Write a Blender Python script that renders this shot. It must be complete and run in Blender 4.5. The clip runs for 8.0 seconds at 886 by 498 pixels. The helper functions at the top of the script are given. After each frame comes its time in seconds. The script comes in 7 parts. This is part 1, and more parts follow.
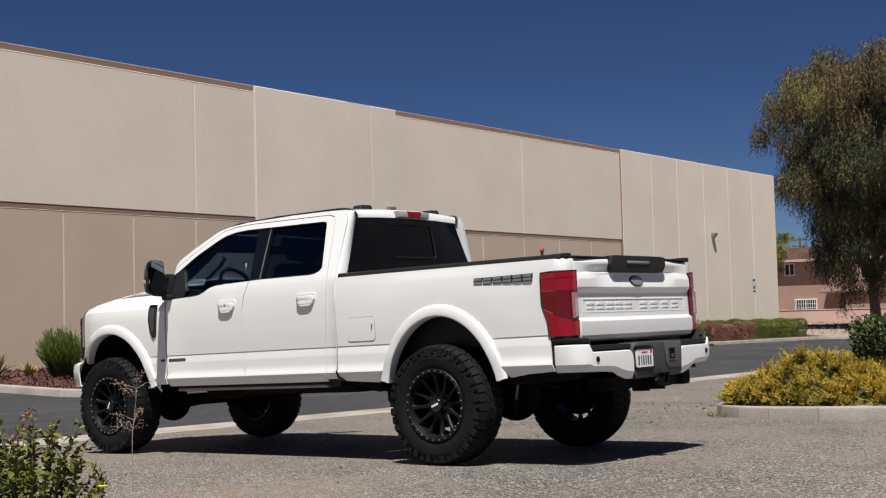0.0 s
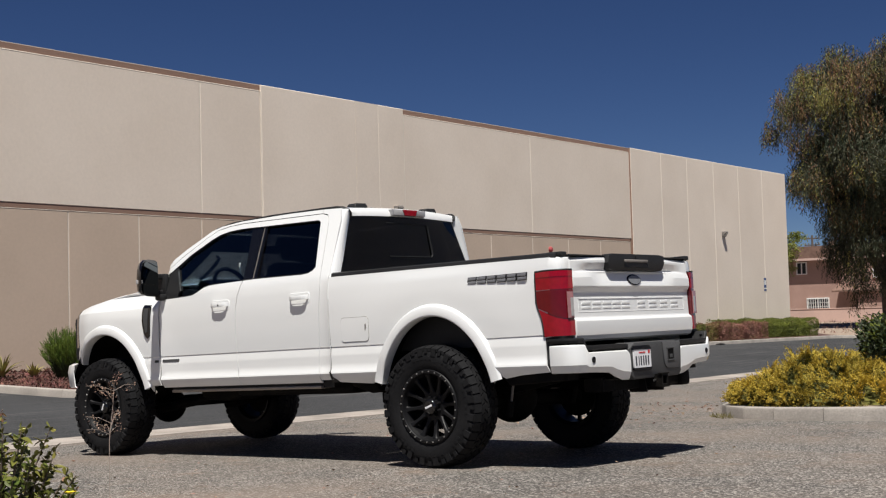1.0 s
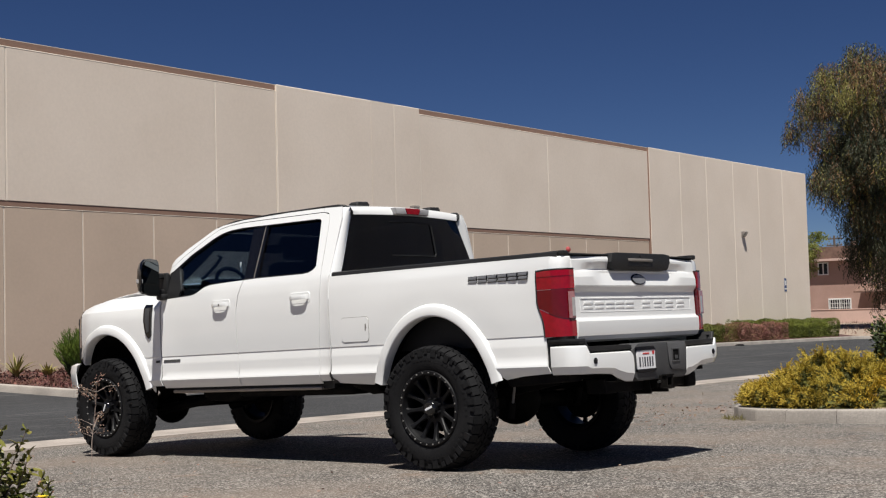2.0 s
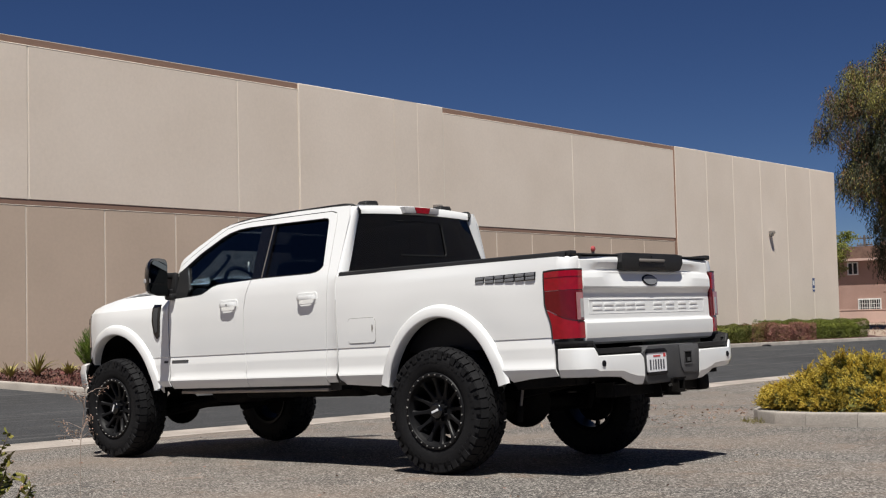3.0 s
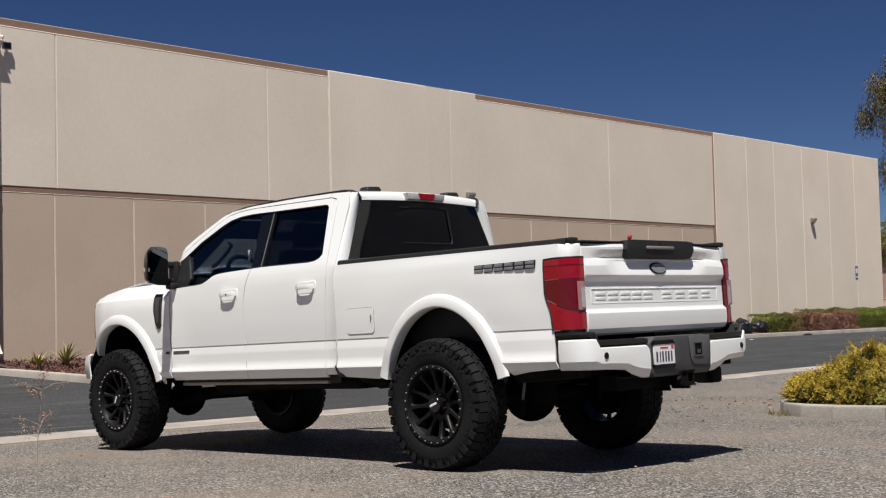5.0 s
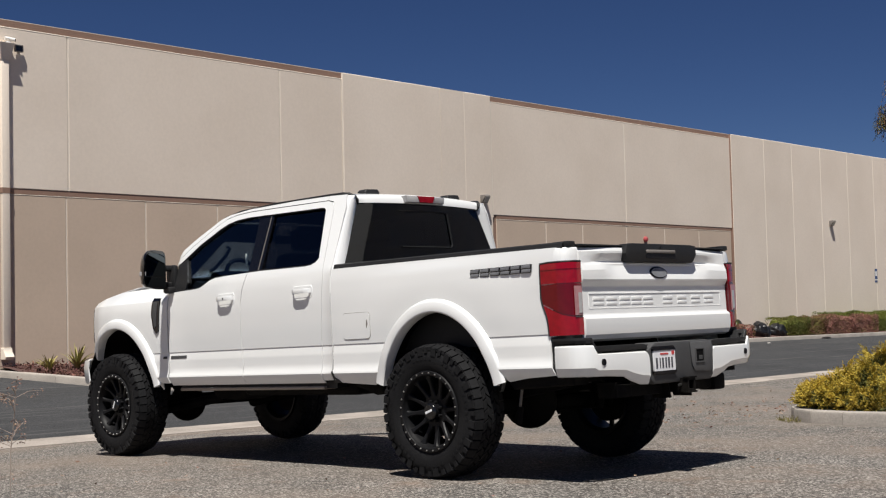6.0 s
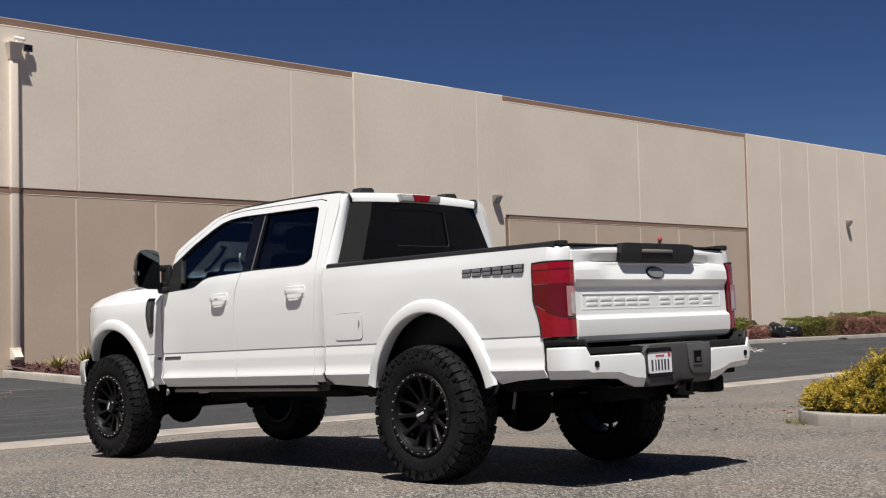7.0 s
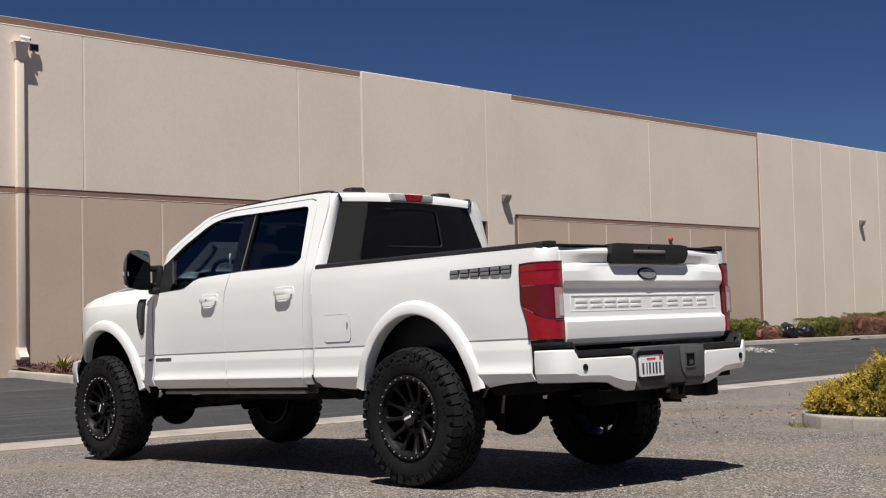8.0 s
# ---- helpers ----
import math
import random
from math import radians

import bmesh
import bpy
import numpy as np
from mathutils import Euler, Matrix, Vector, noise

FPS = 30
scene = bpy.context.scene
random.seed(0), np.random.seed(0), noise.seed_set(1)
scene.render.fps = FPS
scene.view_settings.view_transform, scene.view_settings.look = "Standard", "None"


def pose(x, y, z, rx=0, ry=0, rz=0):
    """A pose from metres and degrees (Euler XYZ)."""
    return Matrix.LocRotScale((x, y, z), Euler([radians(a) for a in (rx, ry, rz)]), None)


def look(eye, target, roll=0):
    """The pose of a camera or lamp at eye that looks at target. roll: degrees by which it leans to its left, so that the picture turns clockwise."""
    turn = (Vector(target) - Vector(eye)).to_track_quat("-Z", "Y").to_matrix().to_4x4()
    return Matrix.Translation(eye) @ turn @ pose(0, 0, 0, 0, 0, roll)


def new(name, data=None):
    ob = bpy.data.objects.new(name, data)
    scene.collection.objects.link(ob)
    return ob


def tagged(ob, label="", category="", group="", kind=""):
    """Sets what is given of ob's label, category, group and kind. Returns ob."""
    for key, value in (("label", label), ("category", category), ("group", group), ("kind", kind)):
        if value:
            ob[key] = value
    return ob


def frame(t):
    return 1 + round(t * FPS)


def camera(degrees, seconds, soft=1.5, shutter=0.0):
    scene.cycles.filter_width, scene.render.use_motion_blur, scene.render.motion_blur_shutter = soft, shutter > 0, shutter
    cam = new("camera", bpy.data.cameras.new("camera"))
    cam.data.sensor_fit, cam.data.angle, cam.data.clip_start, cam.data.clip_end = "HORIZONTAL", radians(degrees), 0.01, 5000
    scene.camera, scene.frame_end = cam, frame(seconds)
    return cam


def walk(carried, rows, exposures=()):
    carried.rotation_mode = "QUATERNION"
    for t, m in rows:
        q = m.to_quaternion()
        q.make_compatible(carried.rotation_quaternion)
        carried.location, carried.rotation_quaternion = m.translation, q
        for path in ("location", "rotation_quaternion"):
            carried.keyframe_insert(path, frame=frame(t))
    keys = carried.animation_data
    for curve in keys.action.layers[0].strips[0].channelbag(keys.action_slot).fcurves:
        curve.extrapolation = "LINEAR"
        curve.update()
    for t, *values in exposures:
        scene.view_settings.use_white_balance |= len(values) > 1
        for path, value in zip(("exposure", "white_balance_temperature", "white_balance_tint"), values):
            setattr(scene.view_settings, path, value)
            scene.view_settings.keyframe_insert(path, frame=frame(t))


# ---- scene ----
cam = camera(39.0, 8.0, soft=1.2)
PATH = [
    (0, (-1.272, 0.05, 1.068), (-2.497, 1.627, 1.172), -1.5),
    (0.5, (-1.269, 0.155, 1.07), (-2.5, 1.728, 1.174), -1.55),
    (1, (-1.268, 0.266, 1.066), (-2.509, 1.832, 1.17), -1.6),
    (1.5, (-1.259, 0.376, 1.058), (-2.511, 1.933, 1.162), -1.6),
    (3, (-1.237, 0.707, 1.07), (-2.538, 2.222, 1.175), -1.4),
    (3.5, (-1.231, 0.819, 1.073), (-2.546, 2.322, 1.174), -1.4),
    (4, (-1.23, 0.933, 1.069), (-2.557, 2.425, 1.168), -1.45),
    (4.5, (-1.235, 1.055, 1.068), (-2.576, 2.536, 1.159), -1.45),
    (6, (-1.229, 1.403, 1.085), (-2.605, 2.851, 1.178), -1.4),
    (6.5, (-1.223, 1.518, 1.084), (-2.61, 2.956, 1.177), -1.4),
    (7, (-1.219, 1.639, 1.083), (-2.615, 3.067, 1.177), -1.35),
    (7.5, (-1.208, 1.753, 1.089), (-2.614, 3.172, 1.183), -1.3),
    (8, (-1.198, 1.864, 1.092), (-2.611, 3.276, 1.186), -1.3),
]
walk(cam, [(t, look(eye, target, roll)) for t, eye, target, roll in PATH], ((0, 0.44, 6510, 8.7), (8, 0.44, 6510, 8.7)))

# ---- world, sun ----
SUN_DIR = Vector((-0.265, 0.345, -1.0)).normalized()
world = bpy.data.worlds.new("sky")
scene.world = world
world.use_nodes = True
wn = world.node_tree
wn.nodes.clear()
sky = wn.nodes.new("ShaderNodeTexSky")
sky.sky_type = "NISHITA"
sky.sun_disc = False
sky.sun_elevation = math.asin(-SUN_DIR.z)
sky.sun_rotation = math.atan2(-SUN_DIR.x, -SUN_DIR.y)
sky.altitude = 2500
sky.air_density, sky.dust_density, sky.ozone_density = 0.7, 0.12, 3.0
wbg = wn.nodes.new("ShaderNodeBackground")
wbg.inputs["Strength"].default_value = 0.0455
wout = wn.nodes.new("ShaderNodeOutputWorld")
tint = wn.nodes.new("ShaderNodeHueSaturation")
tint.inputs["Hue"].default_value, tint.inputs["Saturation"].default_value, tint.inputs["Value"].default_value = 0.512, 1.17, 0.77
wn.links.new(sky.outputs[0], tint.inputs["Color"])
wn.links.new(tint.outputs[0], wbg.inputs[0])
wn.links.new(wbg.outputs[0], wout.inputs[0])
sun = new("sun", bpy.data.lights.new("sun", "SUN"))
sun.data.energy, sun.data.angle, sun.data.color = 5.0, radians(0.53), (1.0, 0.96, 0.90)
sun.matrix_world = Matrix.Translation((0, 0, 30)) @ SUN_DIR.to_track_quat("-Z", "Y").to_matrix().to_4x4()


# ---- materials ----
def mat(name, col, rough=0.5, metal=0.0, var=0.12, scale=3.0, fine=0.0, fscale=120.0, bump=0.0, bscale=80.0,
        col2=None, coat=0.0, rvar=0.0, spec=0.5, rand=0.0, island=0.0, hue=0.0):
    """Principled surface with two scales of variation: large stains (col to col2) and fine grain."""
    m = bpy.data.materials.new(name)
    m.use_nodes = True
    nt = m.node_tree
    b = nt.nodes["Principled BSDF"]
    L = nt.links.new
    N = nt.nodes.new
    b.inputs["Roughness"].default_value, b.inputs["Metallic"].default_value = rough, metal
    b.inputs["Specular IOR Level"].default_value = spec
    b.inputs["Coat Weight"].default_value, b.inputs["Coat Roughness"].default_value = coat, 0.03
    geo = N("ShaderNodeNewGeometry")
    c2 = col2 or tuple(c * (1 - var) for c in col)
    n1 = N("ShaderNodeTexNoise")
    n1.inputs["Scale"].default_value, n1.inputs["Detail"].default_value = scale, 6.0
    L(geo.outputs["Position"], n1.inputs["Vector"])
    r1 = N("ShaderNodeMapRange")
    r1.inputs[1].default_value, r1.inputs[2].default_value = 0.35, 0.68
    L(n1.outputs["Fac"], r1.inputs[0])
    mx = N("ShaderNodeMix")
    mx.data_type = "RGBA"
    mx.inputs["A"].default_value, mx.inputs["B"].default_value = (*col, 1), (*c2, 1)
    L(r1.outputs[0], mx.inputs["Factor"])
    out = mx.outputs["Result"]
    if fine > 0:
        n2 = N("ShaderNodeTexNoise")
        n2.inputs["Scale"].default_value, n2.inputs["Detail"].default_value = fscale, 3.0
        L(geo.outputs["Position"], n2.inputs["Vector"])
        r2 = N("ShaderNodeMapRange")
        r2.inputs[1].default_value, r2.inputs[2].default_value = 0.3, 0.7
        r2.inputs[3].default_value, r2.inputs[4].default_value = 1 - fine, 1 + fine
        L(n2.outputs["Fac"], r2.inputs[0])
        h = N("ShaderNodeHueSaturation")
        L(r2.outputs[0], h.inputs["Value"])
        L(out, h.inputs["Color"])
        out = h.outputs[0]
    if rand > 0 or island > 0 or hue > 0:
        h = N("ShaderNodeHueSaturation")
        r3 = N("ShaderNodeMapRange")
        k = max(rand, island)
        r3.inputs[3].default_value, r3.inputs[4].default_value = 1 - k, 1 + k
        if rand > 0:
            oi = N("ShaderNodeObjectInfo")
            src = oi.outputs["Random"]
        else:
            src = geo.outputs["Random Per Island"]
        L(src, r3.inputs[0])
        L(r3.outputs[0], h.inputs["Value"])
        if hue > 0:
            r4 = N("ShaderNodeMapRange")
            r4.inputs[3].default_value, r4.inputs[4].default_value = 0.5 - hue, 0.5 + hue
            wn3 = N("ShaderNodeTexWhiteNoise")
            wn3.noise_dimensions = "1D"
            L(src, wn3.inputs["W"])
            L(wn3.outputs["Value"], r4.inputs[0])
            L(r4.outputs[0], h.inputs["Hue"])
        L(out, h.inputs["Color"])
        out = h.outputs[0]
    L(out, b.inputs["Base Color"])
    if rvar > 0:
        r5 = N("ShaderNodeMapRange")
        r5.inputs[3].default_value, r5.inputs[4].default_value = rough - rvar, rough + rvar
        L(n1.outputs["Fac"], r5.inputs[0])
        L(r5.outputs[0], b.inputs["Roughness"])
    if bump > 0:
        n3 = N("ShaderNodeTexNoise")
        n3.inputs["Scale"].default_value, n3.inputs["Detail"].default_value = bscale, 5.0
        L(geo.outputs["Position"], n3.inputs["Vector"])
        bp = N("ShaderNodeBump")
        bp.inputs["Strength"].default_value, bp.inputs["Distance"].default_value = bump, 0.02
        L(n3.outputs["Fac"], bp.inputs["Height"])
        L(bp.outputs[0], b.inputs["Normal"])
    return m


def asphalt(name, dark, light, pale, cell, pale_at, scuff=0.0, dust=None):
    """Asphalt: stones of several shades in a binder, patches of dust and wear."""
    m = bpy.data.materials.new(name)
    m.use_nodes = True
    nt = m.node_tree
    b = nt.nodes["Principled BSDF"]
    L, N = nt.links.new, nt.nodes.new
    b.inputs["Roughness"].default_value = 0.9
    b.inputs["Specular IOR Level"].default_value = 0.25
    geo = N("ShaderNodeNewGeometry")
    v = N("ShaderNodeTexVoronoi")
    v.inputs["Scale"].default_value = cell
    L(geo.outputs["Position"], v.inputs["Vector"])
    rp = N("ShaderNodeValToRGB")
    rp.color_ramp.interpolation = "CONSTANT"
    els = rp.color_ramp.elements
    els[0].position, els[0].color = 0.0, (*dark, 1)
    els[1].position, els[1].color = 0.38, (*light, 1)
    e = els.new(pale_at)
    e.color = (*pale, 1)
    sep = N("ShaderNodeSeparateColor")
    L(v.outputs["Color"], sep.inputs[0])
    L(sep.outputs[0], rp.inputs[0])
    out = rp.outputs[0]
    for sc, lo, hi, c in ((0.35, 0.82, 1.14, None), (2.3, 0.88, 1.1, None)):
        n = N("ShaderNodeTexNoise")
        n.inputs["Scale"].default_value, n.inputs["Detail"].default_value = sc, 6
        L(geo.outputs["Position"], n.inputs["Vector"])
        mr = N("ShaderNodeMapRange")
        mr.inputs[1].default_value, mr.inputs[2].default_value = 0.3, 0.7
        mr.inputs[3].default_value, mr.inputs[4].default_value = lo, hi
        L(n.outputs["Fac"], mr.inputs[0])
        h = N("ShaderNodeHueSaturation")
        L(mr.outputs[0], h.inputs["Value"])
        L(out, h.inputs["Color"])
        out = h.outputs[0]
    if scuff > 0:
        for turn, sx, sy in ((0.45, 5.0, 0.22), (-0.35, 7.0, 0.16)):
            mp = N("ShaderNodeMapping")
            mp.inputs["Rotation"].default_value = (0, 0, turn)
            mp.inputs["Scale"].default_value = (sx, sy, 1)
            L(geo.outputs["Position"], mp.inputs["Vector"])
            n = N("ShaderNodeTexNoise")
            n.inputs["Scale"].default_value, n.inputs["Detail"].default_value = 1.0, 4
            L(mp.outputs[0], n.inputs["Vector"])
            mr = N("ShaderNodeMapRange")
            mr.inputs[1].default_value, mr.inputs[2].default_value = 0.62, 0.76
            mr.inputs[4].default_value = scuff
            L(n.outputs["Fac"], mr.inputs[0])
            mx = N("ShaderNodeMix")
            mx.data_type = "RGBA"
            mx.inputs["B"].default_value = (0.16, 0.155, 0.15, 1)
            L(mr.outputs[0], mx.inputs["Factor"])
            L(out, mx.inputs["A"])
            out = mx.outputs["Result"]
    if dust:
        n = N("ShaderNodeTexNoise")
        n.inputs["Scale"].default_value, n.inputs["Detail"].default_value = 0.6, 8
        L(geo.outputs["Position"], n.inputs["Vector"])
        mr = N("ShaderNodeMapRange")
        mr.inputs[1].default_value, mr.inputs[2].default_value = 0.42, 0.70
        mr.inputs[4].default_value = 0.60
        L(n.outputs["Fac"], mr.inputs[0])
        mx = N("ShaderNodeMix")
        mx.data_type = "RGBA"
        mx.inputs["B"].default_value = (*dust, 1)
        L(mr.outputs[0], mx.inputs["Factor"])
        L(out, mx.inputs["A"])
        out = mx.outputs["Result"]
        n = N("ShaderNodeTexNoise")
        n.inputs["Scale"].default_value, n.inputs["Detail"].default_value, n.inputs["Roughness"].default_value = 1.9, 9, 0.7
        L(geo.outputs["Position"], n.inputs["Vector"])
        mr = N("ShaderNodeMapRange")
        mr.inputs[1].default_value, mr.inputs[2].default_value = 0.54, 0.70
        mr.inputs[4].default_value = 0.42
        L(n.outputs["Fac"], mr.inputs[0])
        mx = N("ShaderNodeMix")
        mx.data_type = "RGBA"
        mx.inputs["B"].default_value = (0.215, 0.145, 0.105, 1)
        L(mr.outputs[0], mx.inputs["Factor"])
        L(out, mx.inputs["A"])
        out = mx.outputs["Result"]
    L(out, b.inputs["Base Color"])
    bp = N("ShaderNodeBump")
    bp.inputs["Strength"].default_value, bp.inputs["Distance"].default_value = 0.5, 0.006
    L(v.outputs["Distance"], bp.inputs["Height"])
    L(bp.outputs[0], b.inputs["Normal"])
    return m


def glass(name, tint, rough=0.0):
    m = bpy.data.materials.new(name)
    m.use_nodes = True
    nt = m.node_tree
    b = nt.nodes["Principled BSDF"]
    b.inputs["Base Color"].default_value = (*tint, 1)
    b.inputs["Roughness"].default_value = rough
    b.inputs["Transmission Weight"].default_value = 1.0
    b.inputs["IOR"].default_value = 1.52
    return m


M_LOT = asphalt("weathered lot asphalt", (0.045, 0.041, 0.038), (0.130, 0.119, 0.109), (0.36, 0.332, 0.302), 85, 0.80, dust=(0.205, 0.163, 0.133))
M_ROAD = asphalt("dark sealed asphalt", (0.024, 0.025, 0.028), (0.042, 0.043, 0.046), (0.085, 0.085, 0.085), 90, 0.90, scuff=0.6)
M_CONC = mat("kerb concrete", (0.36, 0.325, 0.29), 0.9, col2=(0.26, 0.235, 0.21), scale=1.6, fine=0.12, fscale=45, bump=0.3, bscale=60)
M_GUTTER = mat("gutter concrete", (0.36, 0.315, 0.28), 0.9, col2=(0.22, 0.195, 0.17), scale=1.3, fine=0.15, fscale=40, bump=0.3, bscale=60)
M_MULCH = mat("red bark mulch", (0.10, 0.046, 0.038), 0.95, col2=(0.055, 0.03, 0.027), scale=9, fine=0.45, fscale=38, bump=1.0, bscale=30)
M_SOIL = mat("dry soil", (0.34, 0.26, 0.20), 0.95, col2=(0.22, 0.17, 0.13), scale=2.5, fine=0.3, fscale=30, bump=0.8, bscale=20)
M_WALL = mat("beige painted concrete", (0.765, 0.668, 0.571), 0.85, col2=(0.715, 0.618, 0.522), scale=0.45, fine=0.025, fscale=14, bump=0.04, bscale=18, rand=0.02)
M_WALLLOW = mat("tan painted concrete", (0.55, 0.435, 0.343), 0.85, col2=(0.50, 0.395, 0.310), scale=0.5, fine=0.025, fscale=14, bump=0.04, bscale=18, rand=0.02)
M_BROWN = mat("brown painted concrete", (0.275, 0.17, 0.125), 0.85, var=0.12, scale=1.0, fine=0.04, fscale=14)
M_CAULK = mat("pale joint sealant", (0.78, 0.70, 0.60), 0.8, var=0.1, scale=2)
M_PAINT = mat("white pearl paint", (0.79, 0.795, 0.79), 0.28, var=0.02, scale=1.2, coat=1.0, spec=0.5)
M_PLASTIC = mat("black textured plastic", (0.015, 0.015, 0.016), 0.55, var=0.2, scale=6, bump=0.12, bscale=300, spec=0.35)
M_GLOSSBLK = mat("gloss black trim", (0.006, 0.006, 0.007), 0.14, var=0.1, scale=3, coat=0.2)
M_RUBBER = mat("tyre rubber", (0.0075, 0.0075, 0.0085), 0.72, col2=(0.012, 0.012, 0.013), scale=5, fine=0.2, fscale=60, bump=0.15, bscale=120, spec=0.16)
M_RIM = mat("matt black alloy", (0.008, 0.008, 0.009), 0.46, var=0.2, scale=8, spec=0.18)
M_BOLT = mat("bare steel bolt", (0.55, 0.55, 0.55), 0.35, metal=1.0, var=0.1)
M_GREYPL = mat("worn dark grey plastic", (0.05, 0.05, 0.052), 0.6, var=0.2, scale=6, bump=0.12, bscale=300)
M_SOCKET = mat("grey textured socket panel", (0.085, 0.085, 0.088), 0.6, var=0.2, scale=6, bump=0.2, bscale=260)
M_CHROME = mat("chrome", (0.7, 0.7, 0.7), 0.15, metal=1.0, var=0.05)
M_CHASSIS = mat("black chassis paint", (0.0035, 0.0035, 0.004), 0.7, col2=(0.009, 0.008, 0.007), scale=6, fine=0.2, fscale=30, spec=0.08)
M_BOARD = mat("aluminium running board", (0.34, 0.30, 0.26), 0.5, metal=0.6, var=0.15, scale=5)
M_RED = mat("red tail lamp lens", (0.125, 0.001, 0.005), 0.08, col2=(0.105, 0.001, 0.004), scale=24, coat=0.25, spec=0.4)
M_REDLIT = mat("bright red lamp lens", (0.29, 0.002, 0.011), 0.12, col2=(0.23, 0.002, 0.009), scale=30, coat=0.25, spec=0.4)
M_CLEARRED = mat("pinkish frosted lens", (0.42, 0.20, 0.21), 0.15, var=0.2, scale=25, coat=0.8)
M_REDDARK = mat("dark red lamp lens", (0.10, 0.003, 0.006), 0.12, var=0.2, scale=7, coat=1.0)
M_CLEAR = mat("frosted reversing lens", (0.42, 0.41, 0.41), 0.12, var=0.15, scale=20, coat=0.8)
M_BADGE = mat("grey badge", (0.21, 0.215, 0.23), 0.40, metal=0.15, var=0.2, scale=20)
M_PLATE = mat("plate white", (0.78, 0.78, 0.80), 0.4, var=0.06, scale=10)
M_INK = mat("plate ink", (0.05, 0.05, 0.065), 0.5, var=0.1)
M_PLRED = mat("plate red script", (0.55, 0.05, 0.05), 0.5, var=0.1)
M_SEAT = mat("dark interior trim", (0.017, 0.017, 0.019), 0.8, var=0.2, scale=8)
M_GLASSF = glass("front door tinted glass", (0.118, 0.165, 0.228))
M_GLASSW = glass("clear windscreen glass", (0.80, 0.88, 0.86))
M_GLASSR = glass("privacy glass", (0.022, 0.025, 0.034))
M_MIRROR = mat("smoked mirror glass", (0.05, 0.065, 0.075), 0.03, metal=1.0, var=0.02)
M_SIGN = mat("blue sign face", (0.05, 0.09, 0.22), 0.45, var=0.1)
M_SIGNW = mat("matt white paint", (0.78, 0.78, 0.77), 0.6, var=0.05)
M_FIXT = mat("weathered grey fixture", (0.20, 0.18, 0.165), 0.55, var=0.2, scale=10)
M_LENS = mat("lamp glass", (0.45, 0.45, 0.42), 0.25, var=0.15, scale=20)
M_BAG = mat("black polythene bag", (0.010, 0.010, 0.012), 0.32, var=0.3, scale=9, bump=0.7, bscale=16)
M_REDMETAL = mat("red painted metal", (0.40, 0.065, 0.07), 0.45, var=0.15, scale=8)
M_STUCCO = mat("pink stucco", (0.40, 0.26, 0.215), 0.95, col2=(0.34, 0.215, 0.175), scale=0.8, fine=0.05, fscale=10)
M_STUCCO2 = mat("pale pink stucco", (0.60, 0.42, 0.36), 0.95, var=0.12, scale=0.7, fine=0.05, fscale=10)
M_ROOF = mat("weathered brown shingles", (0.21, 0.125, 0.095), 0.9, var=0.3, scale=1.5, fine=0.2, fscale=6)
M_WHITE = mat("white painted metal", (0.75, 0.74, 0.72), 0.5, var=0.08)
M_DARKGLASS = mat("dark window glass", (0.02, 0.022, 0.025), 0.05, var=0.1)
M_BARK = mat("grey brown bark", (0.16, 0.12, 0.095), 0.95, col2=(0.09, 0.07, 0.055), scale=4, bump=0.6, bscale=12)
M_TWIG = mat("dry grey twig", (0.34, 0.27, 0.23), 0.9, var=0.3, scale=20)
M_PAPER = mat("dirty white paper", (0.50, 0.48, 0.455), 0.8, var=0.25, scale=6)
M_WOOD = mat("weathered pole wood", (0.13, 0.10, 0.08), 0.9, var=0.2)


def leafmat(name, col, col2, island=0.35, hue=0.02, rough=0.6):
    m = mat(name, col, rough, col2=col2, scale=1.3, island=island, hue=hue, spec=0.3)
    b = m.node_tree.nodes["Principled BSDF"]
    b.inputs["Subsurface Weight"].default_value = 0.0
    return m


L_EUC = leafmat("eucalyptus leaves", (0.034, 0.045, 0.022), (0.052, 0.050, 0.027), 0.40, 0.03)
# russet and yellow-green tones that also paint the sunlit top of the crown
L_EUCR = leafmat("sunlit russet leaves", (0.17, 0.085, 0.040), (0.12, 0.080, 0.036), 0.35, 0.02)
L_EUCG = leafmat("sunlit eucalyptus leaves", (0.22, 0.195, 0.045), (0.14, 0.135, 0.04), 0.35, 0.02)
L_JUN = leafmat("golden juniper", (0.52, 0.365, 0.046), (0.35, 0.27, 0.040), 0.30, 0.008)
# darker inner green; also carries the painted shade between the clumps
L_JUND = leafmat("shaded juniper inner green", (0.12, 0.11, 0.022), (0.06, 0.065, 0.016), 0.3, 0.01)
L_HEDGE = leafmat("hedge green", (0.12, 0.135, 0.018), (0.085, 0.105, 0.017), 0.22, 0.012)
L_HEDGER = leafmat("bronze red hedge", (0.27, 0.12, 0.095), (0.20, 0.10, 0.075), 0.25, 0.015)
L_HEDGEO = leafmat("olive hedge", (0.17, 0.13, 0.035), (0.11, 0.10, 0.03), 0.35, 0.02)
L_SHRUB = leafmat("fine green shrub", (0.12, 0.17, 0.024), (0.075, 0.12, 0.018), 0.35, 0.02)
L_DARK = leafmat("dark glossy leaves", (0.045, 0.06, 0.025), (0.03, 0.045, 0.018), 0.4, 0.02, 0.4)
L_BUSH = leafmat("waxy bush leaves", (0.085, 0.11, 0.022), (0.15, 0.14, 0.032), 0.5, 0.03, 0.32)
L_BUSHR = leafmat("reddish bush tips", (0.20, 0.085, 0.06), (0.22, 0.14, 0.06), 0.3, 0.02)
